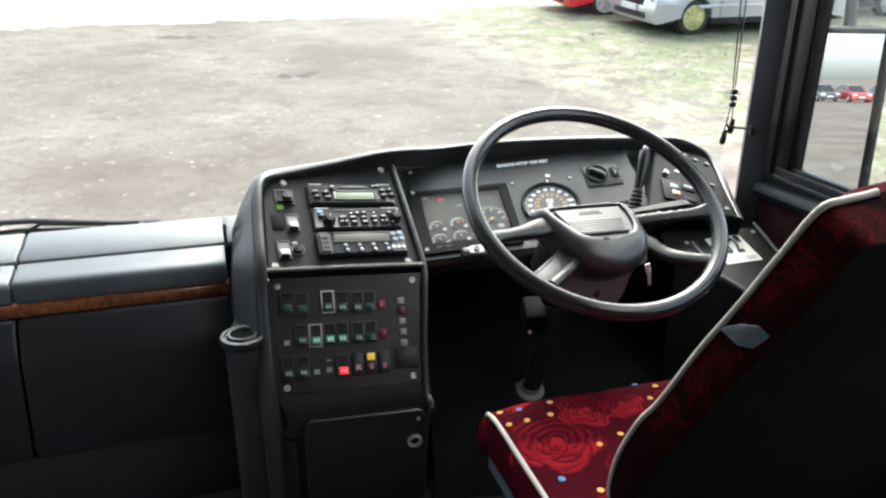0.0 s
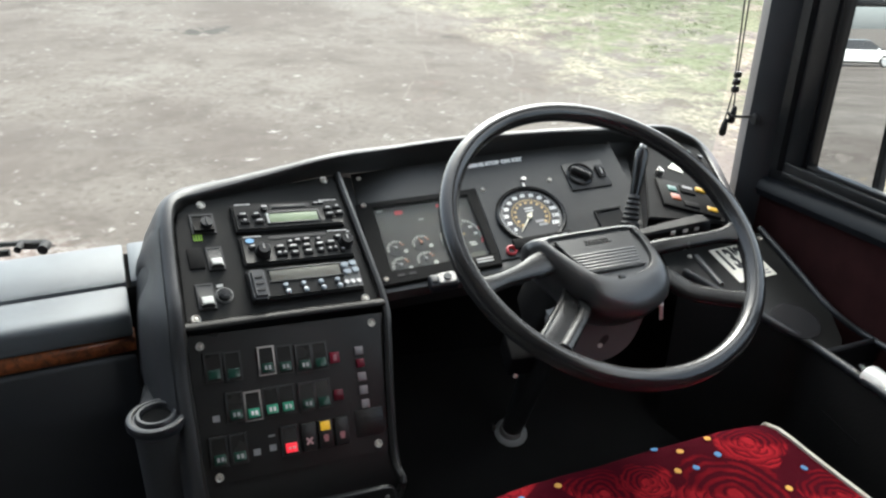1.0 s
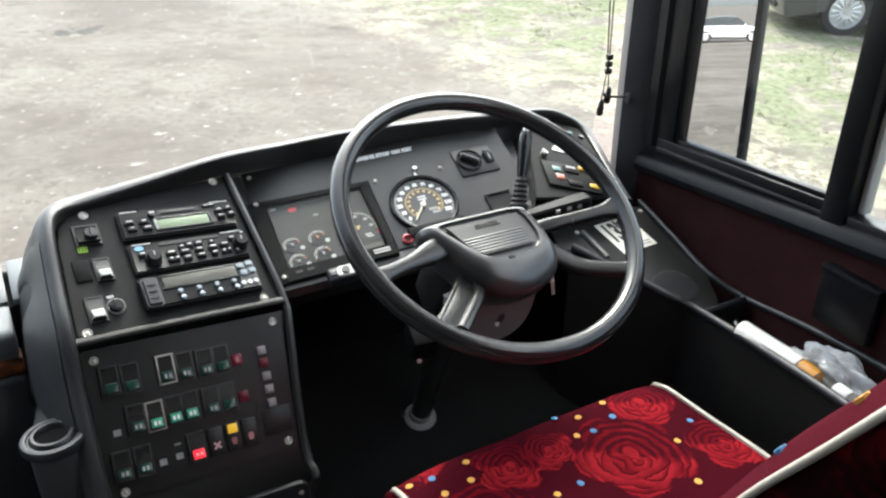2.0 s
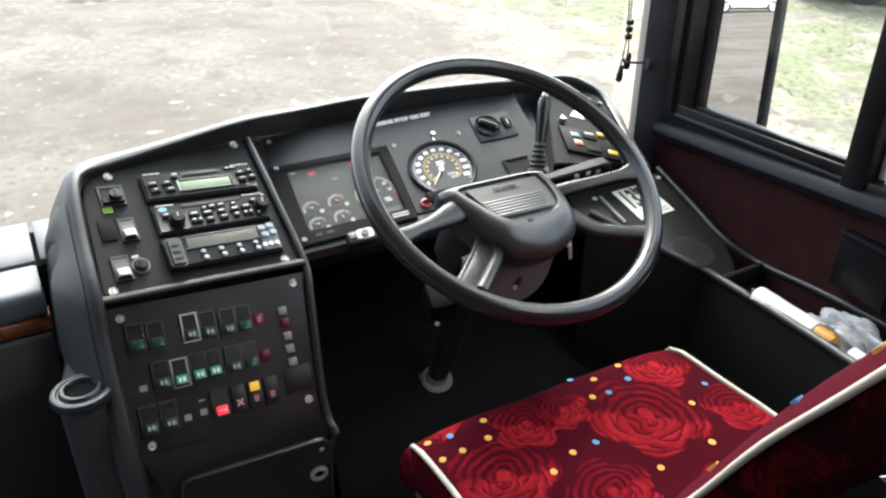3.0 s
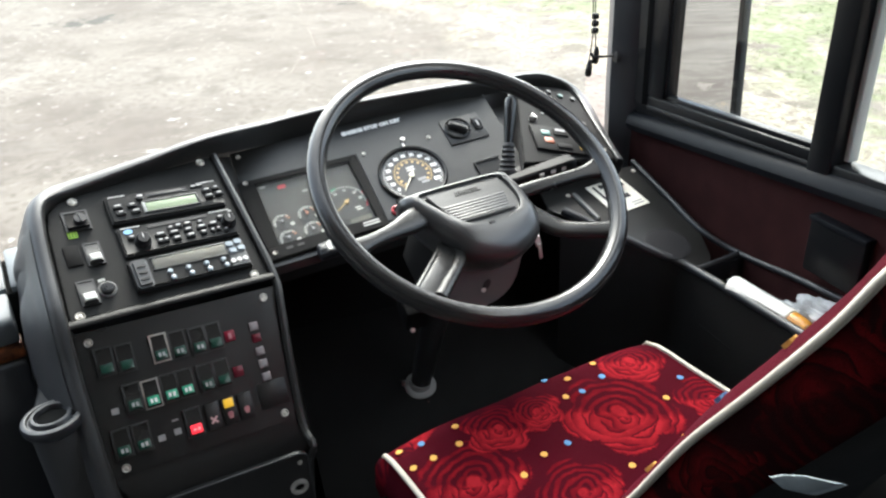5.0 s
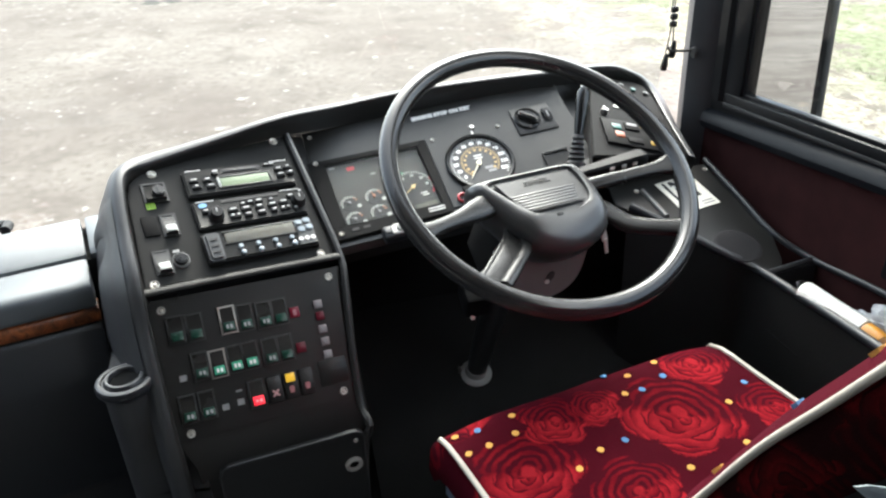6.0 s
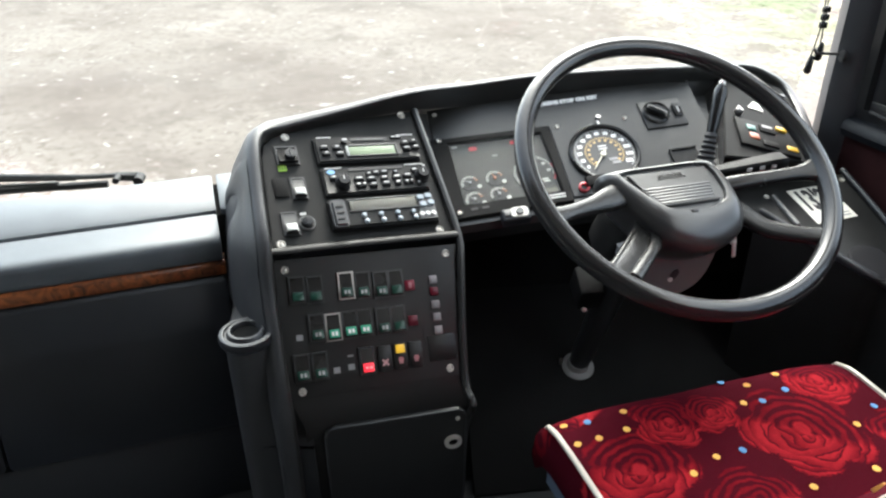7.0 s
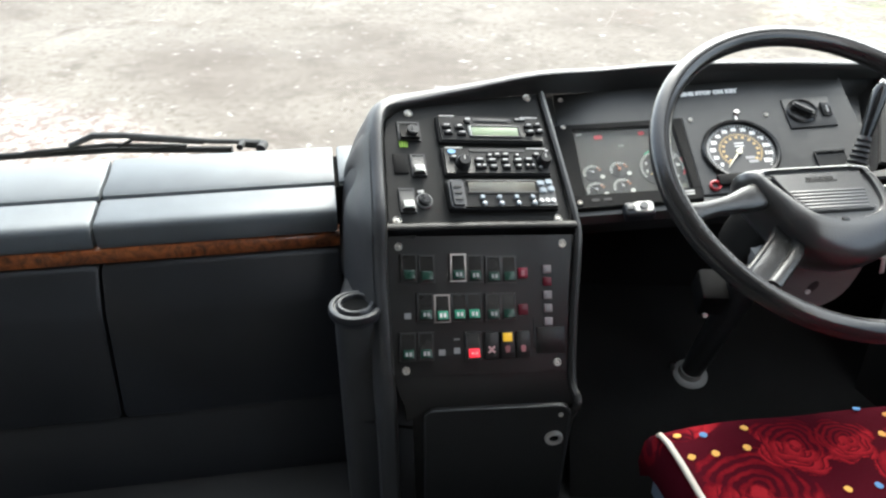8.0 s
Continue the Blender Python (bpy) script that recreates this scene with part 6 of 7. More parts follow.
# ---------------------------------------------------------------- side tray, speaker panel and what lies there
def build_tray():
    t = thing("side_tray", (0.75, 0.7, FLOOR), "black moulded side tray beside the driver's seat", "tray")
    # inner wall with a rounded lip, following the speaker panel forward
    lip = [Vector((0.700, 0.10, 0.640)), Vector((0.700, 0.45, 0.634)), Vector((0.703, 0.70, 0.626)), Vector((0.703, 0.946, 0.608)), Vector((0.664, 0.996, 0.624)), Vector((0.626, 1.044, 0.640)), Vector((0.550, 1.140, 0.672))]
    lip_line = curve_through(lip, 4)
    part("rail", sweep(lip_line, 0.0075, 10), SLATE, t, "rounded grey rail")
    part("inner_wall", loft([[p + Vector((0.004, 0, 0.002)) for p in lip_line], [p + Vector((-0.002, 0, -0.03)) for p in lip_line], [Vector((min(p.x, 0.69), p.y, FLOOR)) for p in lip_line]], 0.006), DARK, t)
    part("tray_floor", span((0.695, 0.10, 0.515), (0.803, 0.95, 0.521)), DARK, t)
    part("divider", joined(sweep([Vector((0.707, 0.948, 0.606)), Vector((0.806, 0.957, 0.612))], 0.006, 10), span((0.705, 0.947, 0.52), (0.803, 0.953, 0.607))), SLATE, t)
    part("wall_rail", sweep(curve_through([Vector((0.806, 0.10, 0.655)), Vector((0.805, 0.60, 0.648)), Vector((0.803, 0.80, 0.634)), Vector((0.803, 0.957, 0.612)), Vector((0.774, 1.03, 0.632)), Vector((0.768, 1.13, 0.662)), Vector((0.762, 1.244, 0.694))], 4), 0.006, 10), SLATE, t)
    # sloping speaker panel
    sp = plane_frame((0.687, 1.03, 0.628), (0.97, 0.0, -0.03), (0.0, 0.95, 0.26))
    panel = part("speaker_panel", prism([(0.016, -0.087), (0.052, -0.080), (0.066, -0.060), (0.086, 0.003), (0.074, 0.218), (-0.150, 0.20), (-0.160, 0.13), (-0.060, 0.014)], 0.004, sp, 0.001), PANEL, t, "dark grey sloping speaker panel")
    grille = at(sp, 0.006, -0.015, 0.004)
    part("speaker_grille", joined(lathe([(0.041, 0.0), (0.041, 0.002), (0.037, 0.003), (0.0, 0.0025)], grille, 36), *[box(0.0012, 2 * math.sqrt(0.036 ** 2 - (0.005 * k) ** 2), 0.001, at(grille, 0.005 * k, 0, 0.0034)) for k in range(-7, 8)]), material("speaker_mesh", (0.016, 0.016, 0.018), 0.85, grain=0.8, grain_size=900, spec=0.2), panel, "round dark speaker grille")
    part("panel_screw", screw(at(sp, 0.062, 0.200, 0.004), 0.005), SCREWM, panel)
    part("panel_screw", screw(at(sp, -0.105, 0.159, 0.004), 0.005), SCREWM, panel)
    part("rib", sweep([sp @ Vector((-0.094, 0.158, 0.006)), sp @ Vector((-0.083, 0.080, 0.006))], 0.005, 8), COVERM, panel)
    # the height notice
    n = thing("height_notice", sp @ Vector((-0.02, 0.13, 0.004)), "cream card with a black handwritten height", "notice")
    card = at(sp, -0.011, 0.136, 0.0048, 11)
    part("card", box(0.085, 0.090, 0.0012, card, 0.0003), PAPER, n)
    part("figure", letters("13'2\"", 0.072, at(card, -0.001, 0.010, 0.0008) @ Matrix.Diagonal((0.50, 1, 1, 1)), 0.0002, 1.0, 0.0026), INK, n)
    part("small_print", joined(*[box(0.026, 0.003, 0.0004, at(card, 0.022, -0.030 - 0.007 * k, 0.0008)) for k in range(2)]), GREY_INK, n)
    # black box on the wall lining
    w = thing("wall_box", (0.80, 0.75, 0.71), "flat black plastic box on the cab wall", "box")
    part("case", span((0.786, 0.705, 0.665), (0.804, 0.805, 0.756), 0.003), FRAME, w)
    part("lid_edge", span((0.783, 0.703, 0.748), (0.804, 0.807, 0.757), 0.002), TRIM, w)


build_tray()


def build_tray_clutter():
    clear = glass("clear_plastic", (0.95, 0.93, 0.88), 0.05)
    b = thing("drink_bottle", (0.715, 0.78, 0.60), "clear plastic drink bottle with amber drink and white cap", "bottle")
    a, e = Vector((0.715, 0.886, 0.616)), Vector((0.732, 0.655, 0.616))
    m = Matrix.Translation(a) @ (e - a).to_track_quat("Z", "Y").to_matrix().to_4x4()
    part("body", lathe([(0.0, 0.0), (0.010, 0.001), (0.0145, 0.006), (0.0158, 0.02), (0.0166, 0.06), (0.0160, 0.09), (0.0168, 0.12), (0.0166, 0.150), (0.0150, 0.172), (0.0095, 0.190), (0.0085, 0.198), (0.0, 0.198)], m, 24), clear, b).visible_shadow = False
    wrap = part("label", lathe([(0.0168, 0.018), (0.0175, 0.020), (0.0176, 0.060), (0.0171, 0.085), (0.0177, 0.110), (0.0175, 0.134), (0.0168, 0.136)], m, 24), material("glossy_white_label", (0.80, 0.79, 0.74), 0.18, dark=0.8, patch=60), b, "glossy white wrapper")
    part("wrap_line", box(0.0030, 0.0004, 0.108, m @ pose(0.004, 0.0176, 0.078, 0, 0, 0)), PALE_INK, wrap)
    part("drink", lathe([(0.0, 0.137), (0.0155, 0.138), (0.0152, 0.156), (0.0120, 0.168), (0.0, 0.169)], m, 20), material("amber_drink", (0.58, 0.27, 0.04), 0.2), b, "amber drink")
    part("cap", lathe([(0.0, 0.222), (0.0125, 0.222), (0.0140, 0.219), (0.0140, 0.199), (0.0, 0.198)], m, 20), WHITE, b, "white screw cap")
    # crumpled carrier bag
    bag = bmesh.new()
    bmesh.ops.create_icosphere(bag, subdivisions=5, radius=1)
    for v in bag.verts:
        c = v.co.copy()
        f = 1 + 0.45 * noise.noise(c * 2.1) + 0.30 * noise.noise(c * 4.7 + Vector((3, 1, 2)))
        f += 0.30 * (0.35 - abs(noise.noise(c * 3.6 + Vector((5, 2, 8))))) + 0.16 * (0.3 - abs(noise.noise(c * 8.5 + Vector((1, 9, 4)))))
        v.co = Vector((0.770 + c.x * f * 0.026, 0.710 + c.y * f * 0.098 - 0.02 * c.z, 0.600 + c.z * f * 0.034 + 0.010 * math.sin(c.y * 5)))
        v.co.x = min(v.co.x, 0.801)
    film_mat = material("crumpled_translucent_plastic", (0.66, 0.68, 0.70), 0.18, grain=0.4, grain_size=120, dark=0.7, patch=60)
    film_mat.node_tree.nodes["Principled BSDF"].inputs["Transmission Weight"].default_value = 0.45
    solid("plastic_bag", bag, film_mat, "crumpled translucent plastic bag in the tray", "bag", kind="thing", smooth=True)
    c = thing("paper_cup", (0.768, 0.635, 0.60), "small white plastic cup in the tray", "cup")
    part("cup", lathe([(0.0, 0.0), (0.020, 0.0), (0.024, 0.05), (0.025, 0.052), (0.0, 0.05)], pose(0.770, 0.628, 0.605, 20), 20), WHITE, c)
    r = bmesh.new()
    bmesh.ops.create_icosphere(r, subdivisions=3, radius=1)
    for v in r.verts:
        k = v.co.copy()
        f = 1 + 0.35 * noise.noise(k * 2.4 + Vector((7, 7, 7)))
        v.co = Vector((0.745 + k.x * f * 0.030, 0.585 + k.y * f * 0.05, 0.618 + k.z * f * 0.026))
    solid("cloth", r, material("mauve_grey_cloth", (0.32, 0.27, 0.30), 0.9, grain=0.6, grain_size=300), "crumpled mauve-grey cloth in the tray", "cloth", kind="thing", smooth=True)


build_tray_clutter()


# ---------------------------------------------------------------- on the windows
STICKER = material("thin_white_sticker", (0.84, 0.87, 0.87), 0.9, dark=0.95)
STICKER.node_tree.nodes["Principled BSDF"].inputs["Transmission Weight"].default_value = 0.55   # daylight glows through the thin film


def build_stickers():
    def sticker(y, z, w, h, frame_dark, label):
        s = thing("window_sticker", (WX + 0.018, y, z), label, "sticker", "stickers on the side window")
        m = plane_frame((WX + 0.0195, y, z), (0, -1, 0), (0, 0, 1))
        part("backing", prism(rounded(w, h, 0.006), 0.0006, m), STICKER, s)
        blue = material("pale_blue_print", (0.34, 0.46, 0.54), 0.6)
        if frame_dark:
            part("border", joined(box(w - 0.01, 0.0015, 0.0004, at(m, 0, h / 2 - 0.006, 0.0007)), box(w - 0.01, 0.0015, 0.0004, at(m, 0, -h / 2 + 0.006, 0.0007)), box(0.0015, h - 0.012, 0.0004, at(m, -w / 2 + 0.005, 0, 0.0007)), box(0.0015, h - 0.012, 0.0004, at(m, w / 2 - 0.005, 0, 0.0007))), INK, s)
        part("printed_line", joined(*[box((w - 0.018) * random.uniform(0.6, 1), 0.0022, 0.0004, at(m, -0.001, h / 2 - 0.014 - 0.0045 * k, 0.0008)) for k in range(int((h - 0.024) / 0.0045))]), blue, s)

    sticker(0.716, 0.888, 0.050, 0.066, False, "small white printed sticker with blue lines")
    sticker(0.640, 0.868, 0.070, 0.060, True, "white printed sticker with a dark border")
    s = thing("window_tab", (WX + 0.018, 0.712, 0.848), "small white tab stuck under the sticker", "sticker")
    part("tab", prism(rounded(0.022, 0.014, 0.003), 0.0006, plane_frame((WX + 0.0192, 0.712, 0.848), (0, -1, 0), (0, 0, 1))), LEGEND, s)


build_stickers()


def build_blind_cords():
    c = thing("blind_cord", (0.735, 1.36, 0.87), "pair of black blind cords with toggles hanging by the pillar", "cord")
    for top_x, end_x, end_z in ((0.704, 0.7155, 0.849), (0.728, 0.7300, 0.873)):
        top, knot = Vector((top_x, 1.385, 1.50)), Vector((0.7275 + (top_x - 0.716) * 0.15, 1.355, 0.940))
        end = Vector((end_x, 1.352, end_z + 0.028))
        part("cord", sweep([top, top.lerp(knot, 0.5) + Vector((0.002, 0, 0)), knot, knot.lerp(end, 0.6) + Vector((0.001, 0, 0)), end], 0.0015, 6), RUBBER, c)
        part("toggle", lathe([(0.0022, 0.034), (0.0048, 0.029), (0.0070, 0.012), (0.0070, 0.004), (0.0045, 0.0), (0.0, 0.0)], pose(end_x, 1.352, end_z, 0, 6), 16), GLOSS, c)
    for z in (0.938, 0.952, 0.966):
        part("slider", box(0.014, 0.010, 0.012, pose(0.7285, 1.355, z), 0.003), GLOSS, c)
    h = thing("pillar_hook", (0.757, 1.355, 0.886), "small black hook screwed to the pillar", "hook")
    part("pin", sweep([Vector((0.772, 1.345, 0.885)), Vector((0.745, 1.345, 0.887)), Vector((0.722, 1.348, 0.889)), Vector((0.718, 1.349, 0.897))], 0.0028, 8), RUBBER, h)
    part("disc", rod(0.011, 0.008, plane_frame((0.770, 1.336, 0.884), (0, 0.6, 0.2), (0, 0, 1)) @ pose(0, 0, -0.004), 20, 0.002), RUBBER, h)


build_blind_cords()


def build_door_mirror():
    a = Vector((0.985, 1.235, 0.0))
    d = Vector((-0.983, 0.183, 0.0))
    m = plane_frame(a + d * 0.066 + Vector((0, 0, 0.885)), -d, (0.005, 0.0765, 1.0))     # its z looks back along the coach
    t = thing("door_mirror", a + d * 0.066 + Vector((0, 0, 0.67)), "tall black exterior door mirror of the coach", "mirror")
    part("housing", joined(prism(rounded(0.150, 0.460, 0.03), 0.05, at(m, 0.006, 0.0, -0.062), 0.008), box(0.016, 0.45, 0.02, at(m, 0.074, 0, -0.004), 0.006), box(0.145, 0.014, 0.02, at(m, 0.004, 0.221, -0.004), 0.005), box(0.145, 0.014, 0.02, at(m, 0.004, -0.221, -0.004), 0.005)), RUBBER, t)
    part("glass", prism(rounded(0.134, 0.436, 0.012), 0.004, at(m, 0.0, 0.0, -0.010)), MIRROR, t, "mirror glass")
    part("arm", sweep([m @ Vector((0.0, 0.22, -0.03)), m @ Vector((0.0, 0.36, -0.05)), Vector((0.855, 1.40, 1.35))], 0.013, 10), RUBBER, t)


build_door_mirror()


def build_wiper():
    grey = material("weathered_black_metal", (0.045, 0.046, 0.046), 0.5, spec=0.4)
    w = thing("windscreen_wiper", (-0.62, 1.60, 0.60), "black windscreen wiper parked along the bottom of the screen", "wiper")
    y = 1.605
    part("blade", sweep([Vector((-1.50, y, 0.530)), Vector((-1.217, y, 0.566)), Vector((-0.95, y, 0.588)), Vector((-0.682, y, 0.592))], 0.0065, 8, flat=1.3), RUBBER, w)
    part("blade_spine", sweep([Vector((-1.15, y - 0.008, 0.580)), Vector((-0.95, y - 0.008, 0.603)), Vector((-0.78, y - 0.008, 0.602))], 0.005, 8), RUBBER, w)
    part("arm", sweep([Vector((-0.611, y - 0.012, 0.616)), Vector((-0.717, y - 0.012, 0.616)), Vector((-0.918, y - 0.012, 0.627)), Vector((-0.985, y - 0.010, 0.624)), Vector((-1.045, y - 0.006, 0.598))], [0.006, 0.006, 0.0075, 0.008, 0.006], 8), grey, w)
    part("arm", sweep([Vector((-0.935, y - 0.010, 0.598)), Vector((-0.895, y - 0.012, 0.618)), Vector((-0.74, y - 0.012, 0.612))], 0.004, 8), RUBBER, w)
    part("pivot", joined(box(0.055, 0.02, 0.016, pose(-0.632, y - 0.012, 0.612, 0, 4), 0.004), rod(0.010, 0.03, plane_frame((-0.605, y - 0.015, 0.612), (1, 0, 0), (0, 0, 1)), 14), rod(0.007, 0.03, plane_frame((-0.650, y - 0.015, 0.616), (1, 0, 0), (0, 0, 1)), 12)), material("weathered_grey_metal", (0.035, 0.035, 0.036), 0.65, spec=0.15), w)


build_wiper()


# ---------------------------------------------------------------- parked cars
TYRE = material("tyre_rubber", (0.018, 0.018, 0.018), 0.8, grain=0.4, grain_size=200)
TINT = material("tinted_car_glass", (0.015, 0.017, 0.02), 0.06)
LAMP = material("headlamp_lens", (0.5, 0.52, 0.55), 0.08)
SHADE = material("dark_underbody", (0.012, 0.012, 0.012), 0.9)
PLATE = material("blank_plate", (0.6, 0.6, 0.58), 0.5)


def build_car(paint_name, colour, wheel_at, heading, label, rim_colour=(0.6, 0.6, 0.62), spokes=10, van=False, metal=0.4):
    """A parked car, x ahead and y to its left. wheel_at: where its left front wheel stands; heading: degrees from +x."""
    paint = material(paint_name, colour, 0.25, metal=metal, coat=0.8, dark=0.94, patch=1.5)
    rim_mat = material(paint_name + "_rim", rim_colour, 0.3, metal=0.7)
    c, s = math.cos(radians(heading)), math.sin(radians(heading))
    lx, ly = 1.28, 0.74
    ox, oy = wheel_at[0] - (c * lx - s * ly), wheel_at[1] - (s * lx + c * ly)
    m = Matrix.Translation((ox, oy, ground_height(ox, oy))) @ pose(0, 0, 0, 0, 0, heading)
    # stand on the slope of the yard
    slope = 0.07 if oy > 0 else -0.010
    fx, sy = s * slope, c * slope
    m = m @ pose(0, 0, 0, math.degrees(math.atan(sy)), -math.degrees(math.atan(fx)), 0)
    car = thing("parked_van" if van else "parked_car", m.translation, label, "van" if van else "car", "parked vehicles")
    high = 1.95 if van else 1.44
    belt = 1.02 if van else 0.90

    def arch(cx, r=0.345, zc=0.31, n=9):
        return [(cx + r * math.cos(math.pi * k / (n - 1)), zc + r * math.sin(math.pi * k / (n - 1))) for k in range(n)]

    side = [(2.05, 0.22), (2.10, 0.38), (2.08, 0.60), (1.98, 0.72), (1.15, belt - 0.02), (0.9, belt + 0.02), (-1.9, belt + 0.03), (-2.08, 0.80), (-2.12, 0.45), (-2.05, 0.24)]
    under = arch(-1.28)[::-1] + arch(1.28)[::-1]
    outline = side + [(x, max(z, 0.22)) for x, z in under]
    rows = []
    for y, k in ((-0.86, 0.93), (-0.84, 0.985), (-0.78, 1.0), (0.78, 1.0), (0.84, 0.985), (0.86, 0.93)):
        rows.append([m @ Vector((x * (1 - (1 - k) * 0.6), y, 0.5 + (z - 0.5) * (1 if z < 0.5 else k))) for x, z in outline])
    bm = bmesh.new()
    grid = [[bm.verts.new(p) for p in r] for r in rows]
    n = len(outline)
    for a, b in zip(grid, grid[1:]):
        for i in range(n):
            bm.faces.new((a[i], a[(i + 1) % n], b[(i + 1) % n], b[i]))
    bm.faces.new(grid[0])
    bm.faces.new(grid[-1][::-1])
    bmesh.ops.recalc_face_normals(bm, faces=bm.faces)
    bmesh.ops.triangulate(bm, faces=[f for f in bm.faces if len(f.verts) > 4])
    part("body", bm, paint, car)
    if van:
        roof = [(1.15, belt, 0.80), (0.55, high - 0.08, 0.72), (0.3, high, 0.70), (-2.0, high, 0.70), (-2.08, belt, 0.80)]
    else:
        roof = [(1.10, belt - 0.01, 0.76), (0.35, high - 0.04, 0.60), (0.05, high, 0.57), (-0.9, high - 0.02, 0.57), (-1.35, high - 0.14, 0.60), (-1.95, belt, 0.74)]
    cab = loft([[m @ Vector((x, -w, z)) for x, z, w in roof], [m @ Vector((x, -w * 0.7, z + 0.01)) for x, z, w in roof], [m @ Vector((x, w * 0.7, z + 0.01)) for x, z, w in roof], [m @ Vector((x, w, z)) for x, z, w in roof]])
    part("roof", cab, paint, car)
    for sgn in (1, -1):
        pts = [m @ Vector((x * 0.985, sgn * (w + 0.004), z - 0.01)) for x, z, w in roof]
        bm = bmesh.new()
        bm.faces.new([bm.verts.new(p) for p in pts])
        part("side_window", bm, TINT if not van else paint, car)
    part("windscreen", loft([[m @ Vector((roof[0][0] + 0.012, -0.70, roof[0][1] + 0.02)), m @ Vector((roof[0][0] + 0.012, 0.70, roof[0][1] + 0.02))], [m @ Vector((roof[1][0] + 0.02, -0.57, roof[1][1])), m @ Vector((roof[1][0] + 0.02, 0.57, roof[1][1]))]]), TINT, car)
    for sgn in (1, -1):
        part("headlamp", box(0.22, 0.36, 0.14, m @ pose(1.98, sgn * 0.60, 0.66, 0, 12, -sgn * 18), 0.04), LAMP, car)
        part("tail_lamp", box(0.10, 0.22, 0.26, m @ pose(-2.06, sgn * 0.70, 0.76), 0.03), RED, car)
        part("door_mirror", box(0.12, 0.16, 0.11, m @ pose(0.85, sgn * 0.93, belt + 0.06), 0.03), paint, car)
        part("sill", box(1.9, 0.03, 0.09, m @ pose(0, sgn * 0.855, 0.25), 0.01), SHADE, car)
        for x in (0.78, -0.22):
            part("door_seam", box(0.008, 0.008, 0.52, m @ pose(x, sgn * 0.862, 0.58)), SHADE, car)
            part("door_handle", box(0.15, 0.02, 0.03, m @ pose(x - 0.82, sgn * 0.868, 0.80), 0.006), paint, car)
        part("rubbing_strip", box(2.6, 0.02, 0.06, m @ pose(-0.05, sgn * 0.862, 0.50), 0.006), paint, car)
    part("grille", box(0.03, 0.9, 0.12, m @ pose(2.085, 0, 0.55), 0.01), SHADE, car)
    part("air_intake", box(0.03, 1.1, 0.10, m @ pose(2.095, 0, 0.33), 0.01), SHADE, car)
    part("number_plate", box(0.015, 0.52, 0.11, m @ pose(2.115, 0, 0.44), 0.004), PLATE, car)
    part("underside", box(3.9, 1.5, 0.2, m @ pose(0, 0, 0.30)), SHADE, car)
    for x in (1.28, -1.28):
        for sgn in (1, -1):
            wm = m @ pose(x, sgn * 0.74, 0.31, -90 * sgn)
            wheel = part("tyre", lathe([(0.20, -0.09), (0.295, -0.09), (0.308, -0.07), (0.31, 0.05), (0.300, 0.085), (0.215, 0.095), (0.205, 0.05)], wm, 32), TYRE, car)
            part("rim", joined(lathe([(0.205, 0.03), (0.212, 0.092), (0.200, 0.094), (0.188, 0.06)], wm, 28), rod(0.05, 0.085, wm, 16), rod(0.19, 0.035, wm, 28),
                               *[box(0.165, 0.035, 0.02, wm @ pose(0, 0, 0.072, 0, 0, 360 * k / spokes) @ pose(0.11, 0, 0), 0.004) for k in range(spokes)]), rim_mat, wheel)
    return car


build_car("silver_paint", (0.46, 0.46, 0.47), (5.70, 12.98), 190, "silver hatchback with yellowed wheel covers", (0.7, 0.68, 0.35), 9)
build_car("red_paint", (0.55, 0.02, 0.02), (4.78, 15.15), 188, "red car with white alloy wheels", (0.75, 0.75, 0.75), 6, metal=0.0)
build_car("black_paint", (0.02, 0.024, 0.03), (8.3, 15.0), 182, "black car parked in the row", (0.4, 0.4, 0.4), 8, metal=0.0)
build_car("dark_grey_paint", (0.05, 0.053, 0.058), (8.29, 7.63), 152, "dark grey car with many-spoked alloy wheels", (0.65, 0.65, 0.67), 14)
# seen in the door mirror, behind the coach
build_car("white_paint", (0.75, 0.75, 0.74), (17.6, -41.5), 20, "white hatchback far behind the coach", metal=0.0)
build_car("deep_red_paint", (0.4, 0.02, 0.03), (17.6, -70.0), 78, "red car far behind the coach", metal=0.0)
build_car("charcoal_paint", (0.04, 0.042, 0.046), (15.3, -71.0), 80, "charcoal car far behind the coach", metal=0.0)
build_car("navy_paint", (0.02, 0.03, 0.06), (20.2, -69.5), 80, "dark blue car far behind the coach", metal=0.0)


# ---------------------------------------------------------------- litter and grass on the yard
def ground_z(x, y):
    """The height of the yard's sheet, between its metre-wide steps."""
    def corner(a, b):
        return ground_height(a, b) + 0.10 * noise.noise((a * 0.21, b * 0.21, 0.3)) + 0.03 * noise.noise((a * 0.9, b * 0.9, 4.0))

    i, j = math.floor(x), math.floor(y)
    p, q = x - i, y - j
    return (corner(i, j) * (1 - p) + corner(i + 1, j) * p) * (1 - q) + (corner(i, j + 1) * (1 - p) + corner(i + 1, j + 1) * p) * q


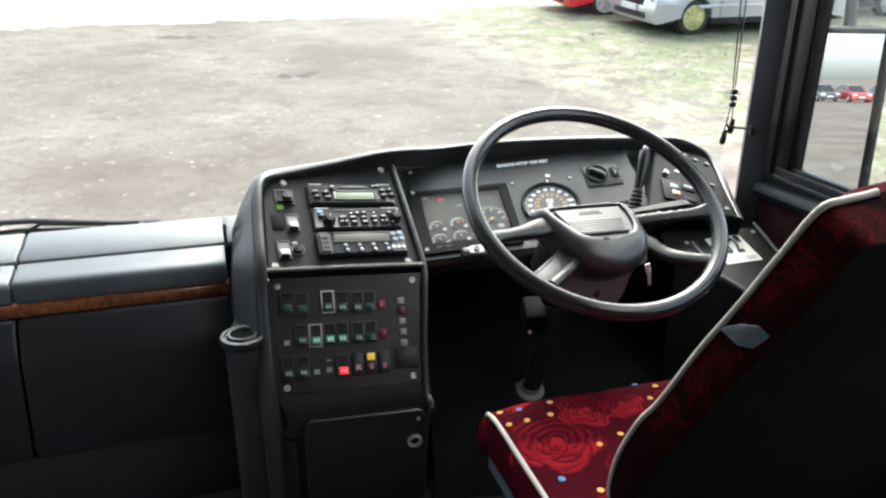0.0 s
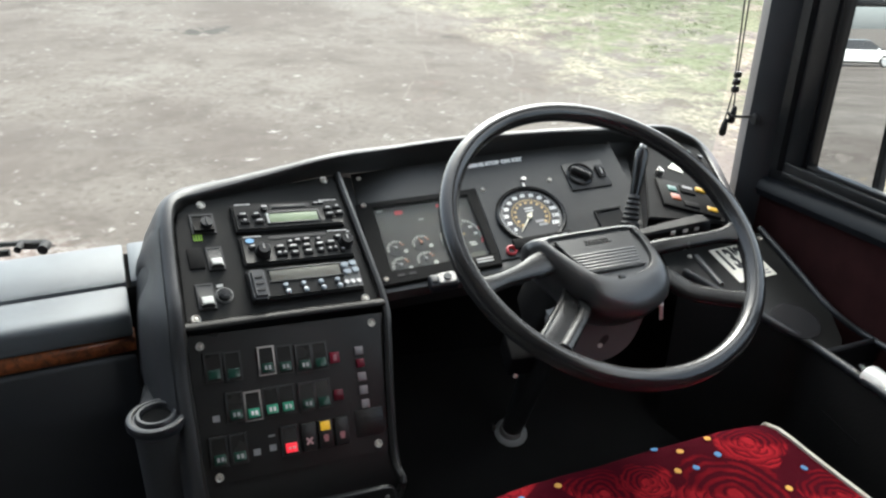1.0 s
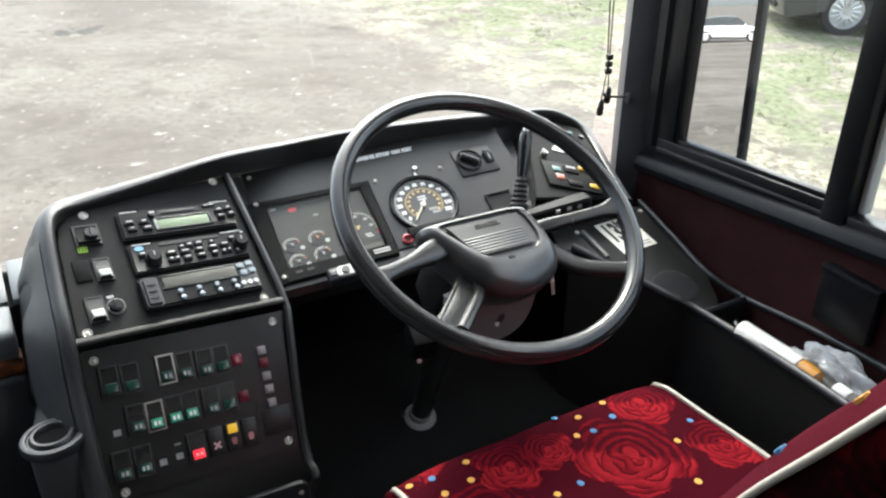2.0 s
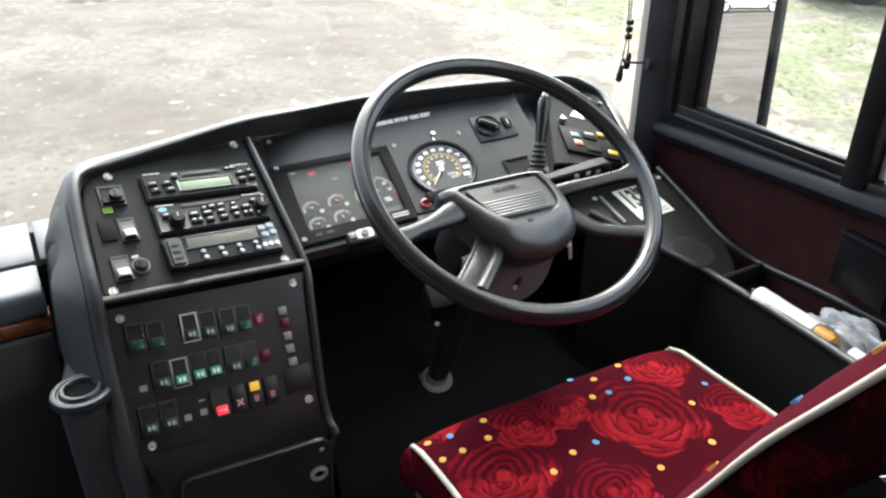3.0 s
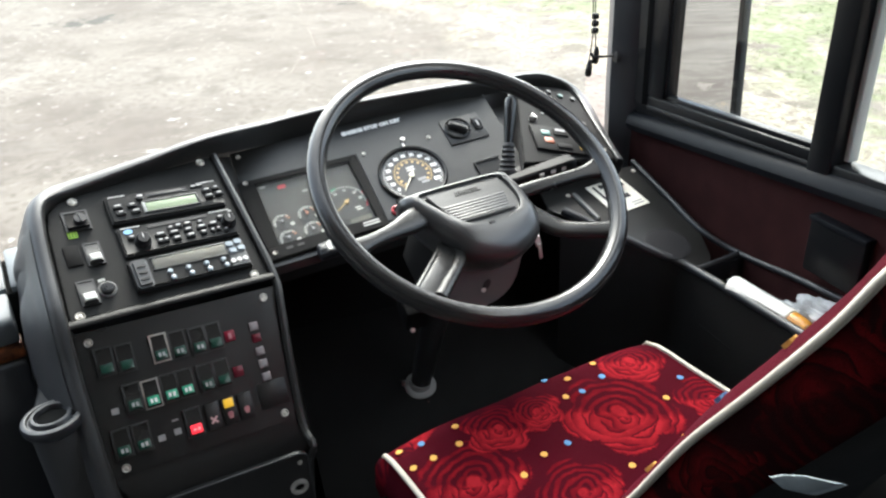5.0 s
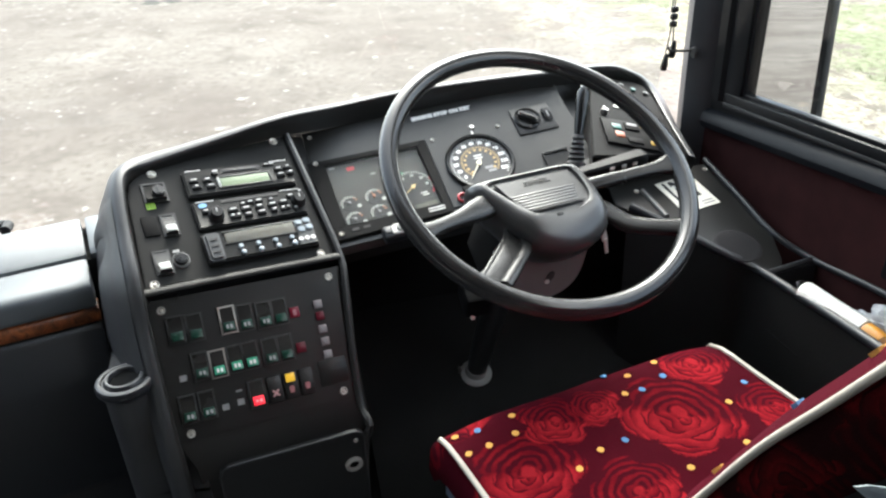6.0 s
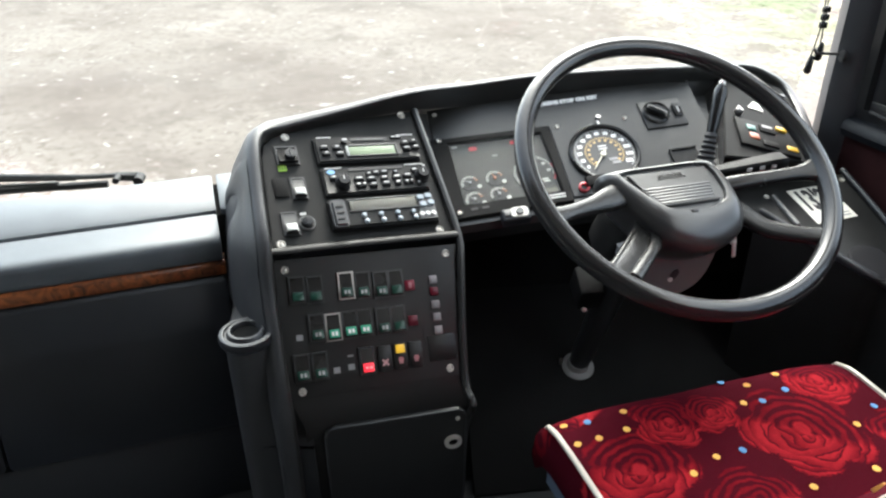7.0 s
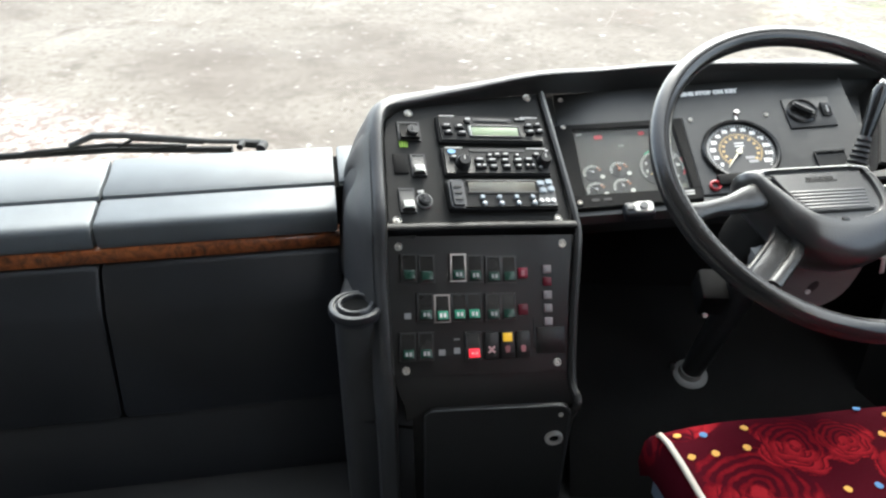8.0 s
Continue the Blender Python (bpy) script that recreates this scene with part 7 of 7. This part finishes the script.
def scatter(name, seed, count, area, sizes, colour, label, category, flat=0.3):
    """Small uneven flakes and stones strewn over a stretch of the yard, as one sheet of stuff."""
    rnd = random.Random(seed)
    verts, faces = [], []
    for _ in range(count):
        x, y = rnd.uniform(area[0], area[1]), rnd.uniform(area[2], area[3])
        r, z, a = rnd.uniform(*sizes) * (1.6 if rnd.random() < 0.08 else 1), ground_z(x, y), rnd.uniform(0, 6.28)
        i, k = len(verts), rnd.choice((4, 5, 6))
        for j in range(k):
            q = r * rnd.uniform(0.6, 1.2)
            verts.append((x + q * math.cos(a + 6.283 * j / k), y + 0.7 * q * math.sin(a + 6.283 * j / k), z + 0.0012 + rnd.uniform(0, 0.0012)))
        verts.append((x, y, z + 0.0024 + r * flat))
        faces += [(i + j, i + (j + 1) % k, i + k) for j in range(k)]
    me = bpy.data.meshes.new(name)
    me.from_pydata(verts, [], faces)
    me.materials.append(material(name + "_surface", colour, 0.9, dark=0.55, patch=3))
    tagged(new(name, me), label, category, kind="stuff")


scatter("pale_stone_litter", 5, 800, (-8, 8, 2.6, 15), (0.006, 0.022), (0.36, 0.335, 0.305), "pale stones and scraps lying on the earth", "litter", 0.1)
scatter("fallen_leaves", 8, 900, (-8, -0.3, 2.0, 4.6), (0.010, 0.030), (0.24, 0.185, 0.155), "pale brown fallen leaves on the gravel beside the coach", "leaves", 0.0)


def build_grass():
    """Short tufts in patches on the far side of the bare earth."""
    rnd = random.Random(12)
    verts, faces = [], []
    tufts = 0
    while tufts < 9000:
        x, y = rnd.uniform(1.2, 13), rnd.uniform(1.6, 15)
        edge = x + 0.275 * y - 6.1 - 1.2 * noise.noise((x * 0.45, y * 0.45, 2.0))
        if edge < 0 or noise.noise((x * 1.3, y * 1.3, 7.0)) < -0.02 + 0.25 * rnd.random() - 0.05 * min(edge, 3):
            continue
        tufts += 1
        z = ground_z(x, y)
        for _ in range(6):
            a, lean = rnd.uniform(0, 6.283), rnd.uniform(0.5, 2.0)
            h, w = rnd.uniform(0.008, 0.022), rnd.uniform(0.002, 0.0045)
            bx, by = x + rnd.uniform(-0.03, 0.03), y + rnd.uniform(-0.03, 0.03)
            i = len(verts)
            verts += [(bx - w * math.sin(a), by + w * math.cos(a), z - 0.004), (bx + w * math.sin(a), by - w * math.cos(a), z - 0.004), (bx + lean * h * math.cos(a), by + lean * h * math.sin(a), z + h)]
            faces.append((i, i + 1, i + 2))
    me = bpy.data.meshes.new("grass")
    me.from_pydata(verts, [], faces)
    m = material("green_and_straw_blades", (0.10, 0.13, 0.04), 0.8, spec=0.2)
    n, l = m.node_tree.nodes, m.node_tree.links
    g, cr = n.new("ShaderNodeNewGeometry"), n.new("ShaderNodeValToRGB")
    cr.color_ramp.elements[0].color, cr.color_ramp.elements[0].position = (0.120, 0.145, 0.070, 1), 0.0
    cr.color_ramp.elements[1].color, cr.color_ramp.elements[1].position = (0.30, 0.285, 0.19, 1), 1.0
    e = cr.color_ramp.elements.new(0.75)
    e.color = (0.175, 0.205, 0.098, 1)
    l.new(g.outputs["Random Per Island"], cr.inputs[0])
    l.new(cr.outputs[0], n["Principled BSDF"].inputs["Base Color"])
    me.materials.append(m)
    tagged(new("grass", me), "short patchy green grass mixed with dry straw", "grass", kind="stuff")


build_grass()
